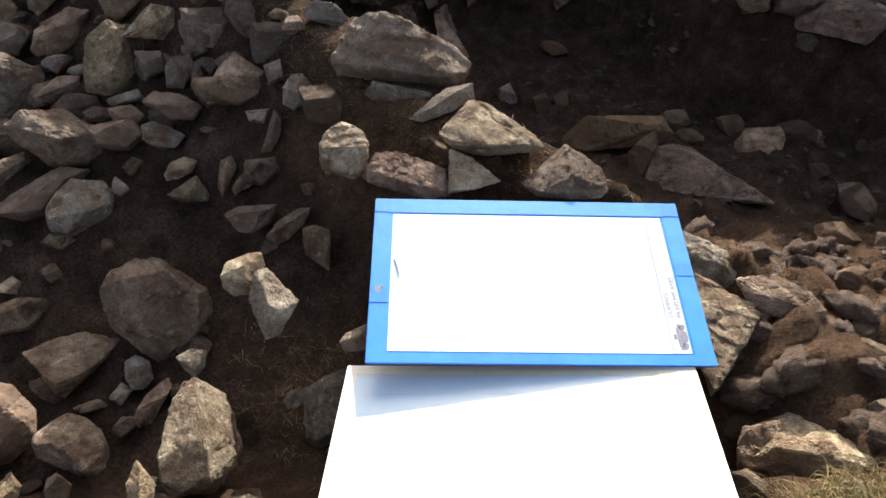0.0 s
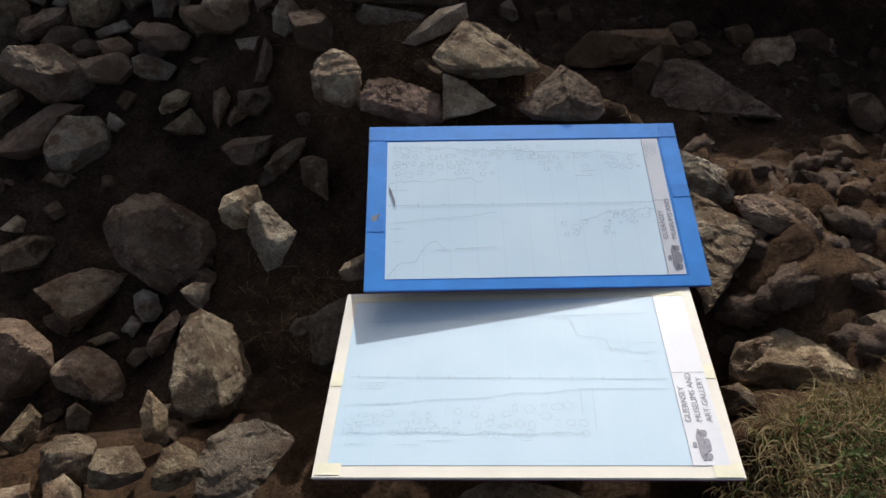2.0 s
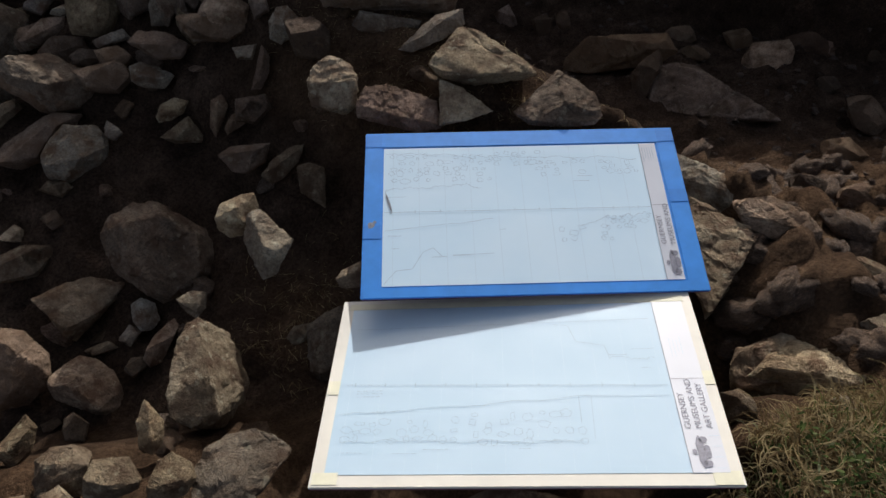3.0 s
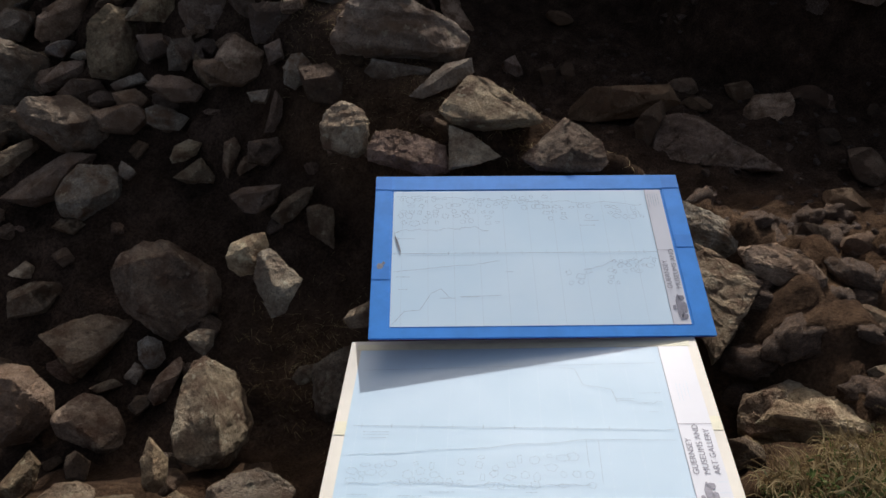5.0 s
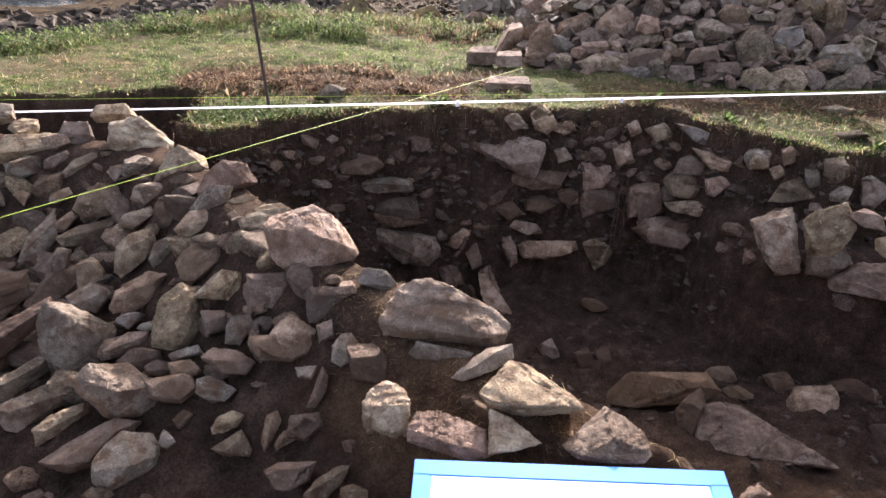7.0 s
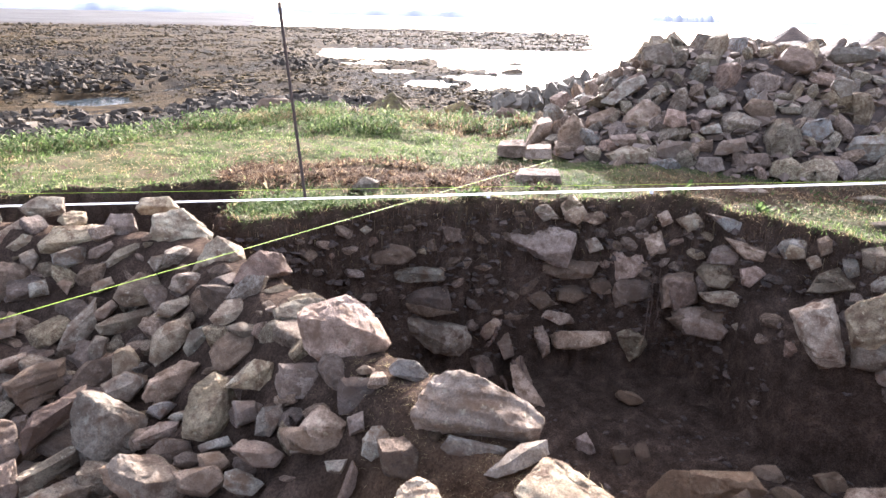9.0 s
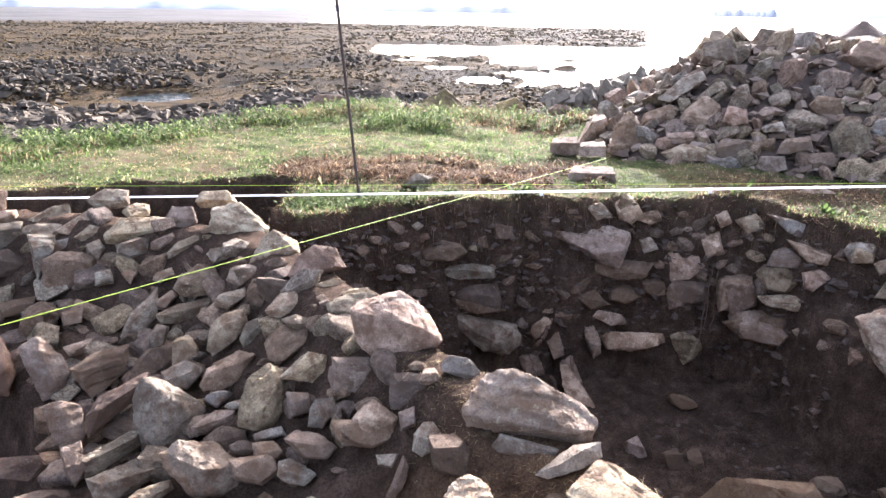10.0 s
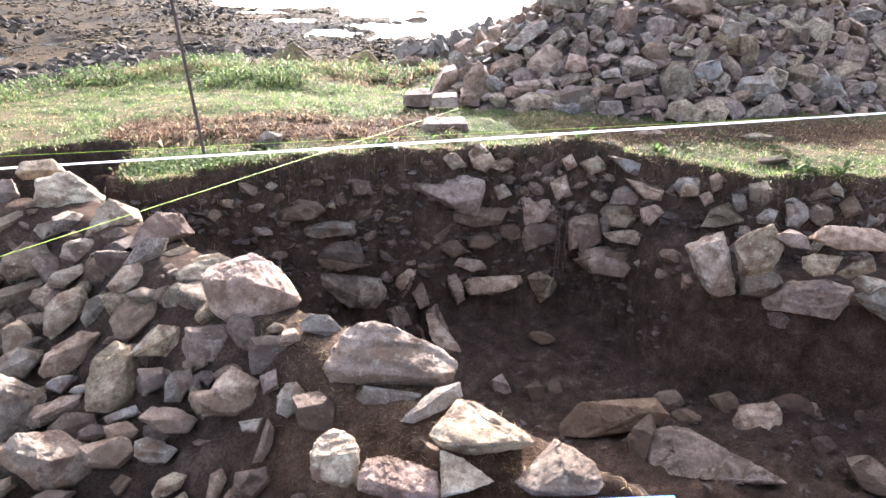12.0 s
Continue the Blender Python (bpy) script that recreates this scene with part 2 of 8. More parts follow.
def outer_ground(px, py):
    edge = 7.3 - 2.4 * smooth_step(1.5, 3.6, -px) + 0.5 * fractal(px * 0.5, 0, 9.0)
    turf = 0.05 * fractal(px * 0.9, py * 0.9, 1.0) + 0.022 * fractal(px * 4, py * 4, 2.0)
    out = smooth_step(edge, edge + 2.0, py)
    far = math.hypot(px, py)
    reef = -1.0 + 0.62 * smooth_step(16, 8.0, far) + 0.28 * fractal(px * 0.22, py * 0.22, 4.0, 6) * min(1.0, 12 / far + 0.35) + 0.13 * fractal(px * 0.9, py * 0.9, 7.0) + 0.08 * fractal(px * 2.6, py * 2.6, 17.0)
    az = math.atan2(px, py)
    bar = smooth_step(47, 53, py) * smooth_step(112, 104, far) * smooth_step(0.30, 0.20, az)
    channel = smooth_step(35, 39, py) * smooth_step(51, 48, py) * smooth_step(-0.17, -0.10, az)
    patches = smooth_step(0.02, 0.2, fractal(px * 0.22, py * 0.5, 30.0)) * smooth_step(25, 28, py) * smooth_step(0.19, 0.12, az)
    open_sea = smooth_step(19, 22, py) * smooth_step(0.0, 0.06, az) * (1 - max(bar, 0.9 * patches))
    reef -= 0.8 * max(channel, open_sea)
    for qx, qy, rx, ry in ((-8.3, 17.6, 0.9, 0.85), (-11.7, 30, 0.9, 1.0), (-7.5, 20.7, 0.5, 0.6), (-3.4, 19.8, 0.6, 0.7), (-3.15, 33.8, 1.3, 1.4), (-1.3, 29.5, 0.9, 1.3), (0.2, 24.1, 0.9, 1.6)):
        gap = math.hypot((px - qx) / rx, (py - qy) / ry)
        if qx < -8 and abs(az + 0.44) < 0.14 and 10 < far < 19:
            reef += (min(reef, -0.80 - 0.32 * smooth_step(11, 14.5, far)) - reef) * smooth_step(0.14, 0.08, abs(az + 0.44))
        if gap < 3.2:
            gap += 0.25 * fractal(px * 1.1, py * 1.1, 40.0)
            reef += (-1.12 - reef) * smooth_step(3.0, 1.3, gap)
            reef += (-1.5 - reef) * smooth_step(1.15, 0.8, gap)
    reef -= 0.9 * smooth_step(108, 130, far) * smooth_step(-0.30, -0.16, az)
    reef += 0.3 * smooth_step(100, 150, far) * smooth_step(-0.12, -0.26, az)
    reef += smooth_step(90, 130, far) * 0.30 * fractal(px * 0.008, py * 0.03, 50.0, 3)
    return turf * (1 - out) + reef * out, out


def worn(px, py):
    """Bare trodden patches in the turf."""
    n = fractal(px * 1.3, py * 1.3, 12.0) + 0.5 * fractal(px * 5, py * 5, 13.0)
    strip = math.exp(-((py - 4.2) / 0.42) ** 2) * smooth_step(1.2, 1.7, px)
    bank = math.exp(-((py - 4.58) / 0.30) ** 2) * smooth_step(-1.45, -1.1, px) * smooth_step(0.85, 0.35, px)
    return min(0.85, max(0.0, 1.0 * strip + 1.1 * bank + 0.8 * n - 0.10))


def lie(px, py):
    """The ground's height, and how much of turf, bare soil and reef shows there."""
    z, out = outer_ground(px, py)
    if -5.2 < px < 4.6 and -0.6 < py < 4.7:
        d = inside(px, py) + 0.05 * fractal(px * 5, py * 5, 8.0) + 0.03 * fractal(px * 15, py * 15, 18.0)
        k = smooth_step(-0.01, 0.11, d)
        bottom = pit_floor(px, py)
        if px > 1.6 and py > 1.6:
            gap, side = min(line_gap(px, py, *BENCH[i], *BENCH[i + 1]) for i in range(len(BENCH) - 1))
            held = smooth_step(-0.02, 0.07, (gap if side > 0 else -gap) + 0.03 * fractal(px * 6, py * 6, 19.0))
            bottom += (max(bottom, -0.44 + 0.03 * fractal(px * 5, py * 5, 21.0)) - bottom) * held
        z = z * (1 - k) + bottom * k + 0.02 * smooth_step(-0.2, 0.0, d) * (1 - k)
        return z, 1 - out, max(worn(px, py), smooth_step(-0.06, 0.0, d)), out
    return z, 1 - out, worn(px, py) * (1 - out), out


def dryness(px, py):
    """How far the bare soil has dried out to a pale crumbly brown."""
    if not (-3.0 < px < 3.4 and -0.1 < py < 4.5):
        return 0.5
    bank = smooth_step(0.60, 0.78, px) * smooth_step(2.0, 1.5, py)
    crest = smooth_step(0.24, 0.12, abs(off_crest(px, py) - 0.06)) * smooth_step(1.7, 1.45, py)
    near = smooth_step(0.80, 0.55, py)
    hollow = math.exp(-(((px + 0.12) / 0.16) ** 2 + ((py - 0.93) / 0.16) ** 2))
    return min(1.0, max(bank, crest, near, hollow)) * (0.7 + 0.3 * smooth_step(-0.2, 0.2, fractal(px * 4, py * 4, 90.0)))


def steps(a, b, step, reach, grow=1.09):
    inner = list(np.arange(a, b + step / 2, step))
    low, high, gap = [], [], step
    while (low[-1] if low else a) > -reach:
        gap *= grow
        low.append((low[-1] if low else a) - gap)
        high.append((high[-1] if high else b) + gap)
    return low[::-1] + inner + high


def build_ground():
    xs, ys = steps(-3.0, 3.4, 0.026, 2500), steps(-0.1, 4.5, 0.026, 2500, 1.05)
    ys = [y for y in ys if y > -60]
    verts, zones = [], []
    for y in ys:
        for x in xs:
            z, g, s, r = lie(x, y)
            verts.append((x, y, z))
            zones.append((g, s, r * smooth_step(125, 100, math.hypot(x, y)), dryness(x, y)))
    w = len(xs)
    faces = [(j * w + i, j * w + i + 1, (j + 1) * w + i + 1, (j + 1) * w + i) for j in range(len(ys) - 1) for i in range(w - 1)]
    ob = link_mesh("ground", verts, faces, GROUND, smooth=True)
    layer = ob.data.color_attributes.new("zone", "FLOAT_COLOR", "POINT")
    layer.data.foreach_set("color", np.array(zones, dtype=np.float32).ravel())
    return tagged(ob, "dark excavated soil, sunlit turf and brown seaweed-covered reef", "ground", kind="structure")


build_ground()

# ---- sea ----
m_sea, t_sea, b_sea = shader("sea_water", 0.12)
b_sea.inputs["Base Color"].default_value = (0.03, 0.04, 0.045, 1)
b_sea.inputs["IOR"].default_value = 1.33
relief(t_sea, b_sea, noise_of(t_sea, 1.2, 5, 0.6, t_sea.nodes.new("ShaderNodeTexCoord").outputs["Object"]), 0.25, 0.1)
sea = link_mesh("water", [(-3500, 9.5, -1.2), (3500, 9.5, -1.2), (3500, 4000, -1.2), (-3500, 4000, -1.2)], [(0, 1, 2, 3)], m_sea)
tagged(sea, "calm glittering sea water and tide pools", "water", kind="structure")

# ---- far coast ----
# the pale haze of distance is put into the land's own blue-grey colour
FAR = plain("haze_tinted_far_land", (0.19, 0.21, 0.24), 1.0, 0.15, 0.02)
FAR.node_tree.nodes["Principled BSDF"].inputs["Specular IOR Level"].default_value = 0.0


def far_ridge(name, label, start, end, distance, height, seed, base=-1.3):
    """A low strip of land with an uneven skyline, between two bearings in degrees."""
    verts, faces, n = [], [], 160
    for i in range(n + 1):
        a = radians(start + (end - start) * i / n)
        top = height * min(1.0, 6 * i / n, 6 * (n - i) / n) * (0.5 + 0.6 * abs(fractal(i * 0.05, seed, 0, 2)) + 0.12 * abs(fractal(i * 0.2, seed + 3)))
        for r, z in ((distance, base), (distance * 1.02, base + top * 0.8), (distance * 1.06, base + top), (distance * 1.12, base)):
            verts.append((r * math.sin(a), r * math.cos(a), z))
    for i in range(n):
        for k in range(3):
            faces.append((i * 4 + k, (i + 1) * 4 + k, (i + 1) * 4 + k + 1, i * 4 + k + 1))
    ob = link_mesh(name, verts, faces, FAR, smooth=True)
    return tagged(ob, label, "coast", kind="structure")


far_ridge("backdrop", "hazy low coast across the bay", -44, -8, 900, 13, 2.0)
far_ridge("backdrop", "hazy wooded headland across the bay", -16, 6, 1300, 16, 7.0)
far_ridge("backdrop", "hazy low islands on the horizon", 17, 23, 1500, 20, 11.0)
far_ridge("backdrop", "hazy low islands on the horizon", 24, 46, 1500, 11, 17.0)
far_ridge("backdrop", "low dark reef in the shining sea", 16, 40, 420, 2.0, 23.0)

# ---- drawing boards ----
def film_material(name, low, high):
    m, t, b = shader(name, 0.22)
    v = t.nodes.new("ShaderNodeTexCoord").outputs["Object"]
    t.links.new(ramp(t, noise_of(t, 5.0, 3, 0.5, v), (0.35, low), (0.65, high)), b.inputs["Base Color"])
    b.inputs["Specular IOR Level"].default_value = 0.35
    relief(t, b, noise_of(t, 6.0, 2, 0.5, v), 0.25, 0.01)
    return m


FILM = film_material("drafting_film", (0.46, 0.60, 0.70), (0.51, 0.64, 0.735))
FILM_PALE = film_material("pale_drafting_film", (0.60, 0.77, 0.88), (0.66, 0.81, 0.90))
FILM_STRIP = plain("film_title_strip", (0.62, 0.64, 0.68), 0.35, 0.03, 6.0)
BLUE = plain("blue_tape", (0.045, 0.25, 0.70), 0.42, 0.10, 14.0)
BLUE_PATCH = plain("blue_tape_overlap", (0.04, 0.22, 0.64), 0.42, 0.10, 14.0)
CREAM = plain("cream_painted_board", (0.66, 0.635, 0.555), 0.6, 0.06, 8.0)
MASKING = plain("masking_tape", (0.68, 0.66, 0.50), 0.65, 0.06, 30.0)
EDGE = plain("magenta_board_edge", (0.30, 0.10, 0.20), 0.8, 0.2, 40.0)
PENCIL = plain("pencil", (0.33, 0.42, 0.49), 0.6, 0.3, 300.0)
FAINT = plain("faint_pencil_and_grid", (0.50, 0.62, 0.70), 0.5, 0.12, 300.0)
INK = plain("printed_ink", (0.22, 0.22, 0.26), 0.5, 0.2, 300.0)
SMUDGE = plain("dirt_smudge", (0.22, 0.24, 0.27), 0.9, 0.3, 200.0)


def slab(w, l, h, z=0.0, cut=0.0015, x=0.0, y=0.0):
    bm = bmesh.new()
    bmesh.ops.create_cube(bm, size=1.0)
    bmesh.ops.scale(bm, vec=(w, l, h), verts=bm.verts)
    bmesh.ops.bevel(bm, geom=bm.edges[:], offset=min(cut, h * 0.3), segments=2, affect="EDGES")
    bmesh.ops.translate(bm, vec=(x, y, z), verts=bm.verts)
    return bm


def on_corners(tl, tr, bl):
    """A pose whose x runs along tl to tr and whose y runs from bl to tl, in the middle of that side."""
    tl, tr, bl = Vector(tl), Vector(tr), Vector(bl)
    x = (tr - tl).normalized()
    z = x.cross(tl - bl).normalized()
    y = z.cross(x)
    m = Matrix((x, y, z)).transposed().to_4x4()
    m.translation = (tl + tr) / 2 + (bl - tl) / 2
    return m


class Pen:
    """Strokes on a sheet, gathered into one thin mesh."""

    def __init__(self, z):
        self.z, self.verts, self.faces = z, [], []

    def line(self, *points, width=0.0007):
        for (ax, ay), (bx, by) in zip(points, points[1:]):
            d = math.hypot(bx - ax, by - ay) or 1e-6
            nx, ny = -(by - ay) / d * width / 2, (bx - ax) / d * width / 2
            k = len(self.verts)
            self.verts += [(ax - nx, ay - ny, self.z), (bx - nx, by - ny, self.z), (bx + nx, by + ny, self.z), (ax + nx, ay + ny, self.z)]
            self.faces.append((k, k + 1, k + 2, k + 3))

    def wander(self, x0, y0, x1, y1, rough, rnd, n=24, width=0.0007):
        p, off = [], 0.0
        for i in range(n + 1):
            k = i / n
            off = 0.75 * off + rnd.uniform(-rough, rough)
            p.append((x0 + (x1 - x0) * k, y0 + (y1 - y0) * k + off))
        self.line(*p, width=width)

    def cobble(self, x, y, size, rnd, width=0.0005):
        n, turn = rnd.randint(4, 6), rnd.uniform(0, 6)
        w, h = size * rnd.uniform(0.5, 1.3), size * rnd.uniform(0.45, 1.0)
        ring = [(x + w * rnd.uniform(0.75, 1.1) * math.cos(turn + 6.283 * i / n), y + h * rnd.uniform(0.75, 1.1) * math.sin(turn + 6.283 * i / n)) for i in range(n)]
        self.line(*ring, ring[0], width=width)

    def courses(self, x0, x1, y0, y1, size, rnd, gaps=0.3):
        """Outlined stones side by side in rough courses."""
        y = y0
        while y < y1:
            x = x0 + rnd.uniform(0, size)
            while x < x1:
                if rnd.random() > gaps:
                    self.cobble(x, y + rnd.uniform(-0.3, 0.3) * size, size * rnd.uniform(0.5, 0.75), rnd, 0.0006)
                x += size * rnd.uniform(1.1, 1.9)
            y += size * 1.1

    def scrawl(self, x, y, length, rnd):
        while length > 0:
            w = rnd.uniform(0.003, 0.007)
            self.line((x, y), (x + w, y + rnd.uniform(-0.0004, 0.0004)), width=rnd.uniform(0.0006, 0.0011))
            x, length = x + w + 0.0015, length - w - 0.0015

    def done(self, name, material, parent, label=""):
        return tagged(link_mesh(name, self.verts, self.faces, material, parent), label, kind="stuff" if name in ("grid", "small_print") else "")


def lettering(words, x, y, size, z, parent):
    """Printed words that read upwards along the sheet's side."""
    curve = bpy.data.curves.new("title_line", "FONT")
    curve.body, curve.size = words, size
    tmp = bpy.data.objects.new("title_line", curve)
    scene.collection.objects.link(tmp)
    me = bpy.data.meshes.new_from_object(tmp.evaluated_get(bpy.context.evaluated_depsgraph_get()))
    bpy.data.objects.remove(tmp)
    me.name = "title_line"
    me.materials.append(INK)
    ob = new("title_line", me)
    ob.parent = parent
    ob.matrix_basis = pose(x, y, z, 0, 0, 90)
    return ob


def emblem(x, y, z, parent):
    """A plain dark mark in place of the printed one."""
    bm = bmesh.new()
    for cx, cy, rx, ry, n in ((0, 0, 0.007, 0.028, 12), (0.006, -0.020, 0.008, 0.006, 7), (0.006, 0.020, 0.008, 0.006, 7), (-0.010, 0.0, 0.004, 0.005, 8), (0.009, 0.0, 0.006, 0.012, 8)):
        ring = [bm.verts.new((x + cx + rx * math.cos(6.283 * i / n) * (0.8 + 0.2 * (i % 2)), y + cy + ry * math.sin(6.283 * i / n), z)) for i in range(n)]
        bm.faces.new(ring)
    return part("emblem", bm, INK, parent, "dark printed mark")


def grid_lines(left, right, low, high, z, parent):
    pen = Pen(z)
    x = left + 0.02
    while x < right:
        pen.line((x, low), (x, high), width=0.0005)
        x += 0.052
    pen.done("grid", FAINT, parent, "faint squared grid under the film")


def drawing_board(corners, label, width, length, panel, film_look, film, strip_x, split_y):
    left, right, low, high = film
    board = new("drawing_board")
    board.matrix_world = on_corners(*corners)
    tagged(board, label, "drawing board", "drawing boards")
    part("panel", slab(width, length, 0.005, -0.0029), panel, board)
    part("edge_band", slab(width - 0.002, length - 0.002, 0.004, -0.0074), EDGE, board, "worn magenta underside")
    sheet = part("film", slab(right - left, high - low, 0.0006, 0.0, 0.0002, (left + right) / 2, (low + high) / 2), film_look, board, "pale blue drafting film")
    part("title_strip", slab(right - strip_x, high - low, 0.0006, 0.0004, 0.0002, (strip_x + right) / 2, (low + high) / 2), FILM_STRIP, sheet)
    grid_lines(left, strip_x, low, high, 0.0006, sheet)
    pen = Pen(0.0015)
    pen.line((strip_x, low), (strip_x, high), width=0.0009)
    pen.line((strip_x, split_y), (right, split_y), width=0.0009)
    pen.done("border", INK, sheet, "thin printed border lines")
    return board, sheet


upper, upper_film = drawing_board(((0.058, 1.093, -0.002), (0.703, 1.018, 0.018), (0.018, 0.714, -0.052)),
                                  "blue-taped drawing board with a pencilled section drawing", 0.648, 0.384, BLUE, FILM_PALE,
                                  (-0.285, 0.281, -0.168, 0.152), 0.247, -0.002)
for x, y, w, l in ((0.0, 0.1735, 0.646, 0.037), (0.0, -0.1815, 0.646, 0.021), (-0.306, 0.0, 0.034, 0.38), (0.304, 0.0, 0.037, 0.38)):
    part("tape_band", slab(w, l, 0.0008, 0.0009 if w > l else 0.0004, 0.0003, x, y), BLUE, upper)
for x, y in ((-0.306, 0.172), (0.305, 0.172), (0.305, 0.02), (-0.306, -0.05)):
    part("tape_patch", slab(0.034, 0.030, 0.0005, 0.0014, 0.0001, x, y), BLUE_PATCH, upper, "doubled piece of blue tape")
rnd = random.Random(5)
pen = Pen(0.0014)
pen.line((-0.283, -0.006), (0.245, -0.006), width=0.0008)
for i in range(11):
    pen.line((-0.27 + i * 0.049, -0.009), (-0.27 + i * 0.049, -0.002), width=0.0009)
pen.line((-0.281, -0.164), (-0.258, -0.136), (-0.228, -0.133), (-0.207, -0.097), (-0.188, -0.088), (-0.170, -0.108))
pen.line((-0.150, -0.105), (-0.073, -0.103))
pen.wander(-0.281, 0.044, -0.16, 0.056, 0.003, rnd)
pen.wander(-0.16, 0.056, -0.09, 0.052, 0.003, rnd)
pen.wander(-0.281, -0.048, -0.07, -0.026, 0.0012, rnd)
pen.wander(-0.28, 0.138, 0.235, 0.112, 0.003, rnd, 60)
pen.courses(-0.275, -0.06, 0.070, 0.135, 0.013, rnd, 0.25)
pen.courses(-0.06, 0.06, 0.108, 0.140, 0.012, rnd, 0.3)
pen.courses(0.03, 0.235, 0.080, 0.115, 0.012, rnd, 0.35)
pen.courses(0.06, 0.16, -0.078, -0.045, 0.012, rnd, 0.35)
pen.courses(0.15, 0.24, -0.050, -0.020, 0.011, rnd, 0.4)
pen.wander(0.10, -0.048, 0.245, -0.018, 0.004, rnd, 40)
for x, y in ((-0.275, 0.03), (-0.275, -0.06), (-0.27, -0.088), (-0.19, -0.108), (-0.15, -0.106), (-0.06, -0.05), (0.10, 0.06), (-0.2, 0.13), (0.11, 0.072)):
    pen.scrawl(x, y, rnd.uniform(0.015, 0.035), rnd)
pen.done("pencil_drawing", PENCIL, upper_film, "fine pencilled stones and section lines")
lettering("GUERNSEY", 0.2605, -0.092, 0.0135, 0.0016, upper_film)
lettering("MUSEUMS AND", 0.2775, -0.092, 0.0135, 0.0016, upper_film)
emblem(0.266, -0.132, 0.0016, upper_film)
pen = Pen(0.0016)
for i in range(5):
    pen.line((0.252 + i * 0.005, 0.140), (0.252 + i * 0.005, 0.100 + 0.02 * rnd.random()), width=0.0008)
pen.done("small_print", PENCIL, upper_film, "small printed lines too fine to read")
for x, y, r, s in ((-0.274, 0.018, 0.026, 20), (-0.308, -0.035, 0.007, 0), (-0.301, -0.028, 0.004, 0)):
    bm = bmesh.new()
    ring = [bm.verts.new((x + math.cos(i * 0.5236) * r * (0.10 if s else 1) * rnd.uniform(0.6, 1.2) + (0.25 * -math.sin(i * 0.5236) * r if s else 0), y + math.sin(i * 0.5236) * r * rnd.uniform(0.8, 1.1), 0.0019)) for i in range(12)]
    bm.faces.new(ring)
    part("smudge", bm, SMUDGE, upper, "dark dirt smear")

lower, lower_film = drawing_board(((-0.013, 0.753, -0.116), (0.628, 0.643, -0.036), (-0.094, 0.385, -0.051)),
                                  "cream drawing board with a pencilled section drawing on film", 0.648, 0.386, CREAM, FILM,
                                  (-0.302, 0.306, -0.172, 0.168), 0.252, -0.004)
for x, y, w, l in ((-0.312, -0.01, 0.020, 0.028), (0.312, -0.002, 0.022, 0.028), (-0.30, -0.178, 0.04, 0.02), (0.30, -0.18, 0.04, 0.022), (0.0, 0.1755, 0.62, 0.014)):
    part("tape_strip", slab(w, l, 0.0006, 0.0003, 0.0002, x, y), MASKING, lower, "pale masking tape")
pen = Pen(0.0014)
pen.line((-0.29, -0.005), (0.246, -0.016), width=0.0008)
for i in range(10):
    pen.line((-0.275 + i * 0.052, -0.009 - i * 0.001), (-0.275 + i * 0.052, -0.001 - i * 0.001), width=0.0009)
pen.line((-0.29, 0.118), (0.24, 0.128), width=0.0006)
pen.line((0.07, 0.119), (0.096, 0.116), (0.107, 0.079), (0.155, 0.069), (0.161, 0.04))
pen.wander(0.161, 0.04, 0.235, 0.039, 0.003, rnd)
pen.wander(-0.293, -0.064, 0.06, -0.040, 0.0016, rnd, 40)
pen.line((0.06, -0.040), (0.10, -0.034), (0.10, -0.085))
pen.line((0.10, -0.034), (0.245, -0.036))
pen.line((0.12, -0.036), (0.118, -0.115), width=0.0005)
pen.courses(-0.287, -0.09, -0.112, -0.072, 0.014, rnd, 0.25)
pen.courses(-0.08, 0.11, -0.116, -0.058, 0.014, rnd, 0.35)
pen.wander(-0.287, -0.116, -0.10, -0.112, 0.003, rnd, 30)
pen.wander(-0.10, -0.118, 0.10, -0.118, 0.002, rnd, 30)
for i in range(3):
    pen.scrawl(-0.27, -0.018 - 0.006 * i, 0.04, rnd)
for x, y in ((-0.28, -0.135), (-0.2, -0.137), (-0.15, -0.13), (0.0, -0.13), (0.2, 0.06), (0.16, 0.048), (-0.24, -0.06), (0.21, 0.02)):
    pen.scrawl(x, y, rnd.uniform(0.015, 0.04), rnd)
pen.done("pencil_drawing", PENCIL, lower_film, "fine pencilled stones and section lines")
lettering("GUERNSEY", 0.2660, -0.098, 0.0135, 0.0016, lower_film)
lettering("MUSEUMS AND", 0.2820, -0.098, 0.0135, 0.0016, lower_film)
lettering("ART GALLERY", 0.2980, -0.098, 0.0135, 0.0016, lower_film)
emblem(0.272, -0.138, 0.0016, lower_film)
pen = Pen(0.0016)
for i in range(4):
    pen.line((0.266 + i * 0.006, 0.085 - 0.01 * rnd.random()), (0.266 + i * 0.006, 0.035 + 0.02 * rnd.random()), width=0.0006)
for i in range(4):
    pen.line((0.288, -0.165 + i * 0.018), (0.304, -0.165 + i * 0.018), width=0.0006)
pen.done("small_print", FAINT, lower_film, "small printed lines too fine to read")

# ---- pole, tape and strings ----
RUST = plain("rusty_iron", (0.05, 0.033, 0.025), 0.85, 0.35, 40.0, 0.0)
WHITE = plain("white_tape", (0.78, 0.78, 0.80), 0.45, 0.05, 8.0)
LIME = plain("lime_string", (0.42, 0.55, 0.05), 0.6, 0.12, 60.0)


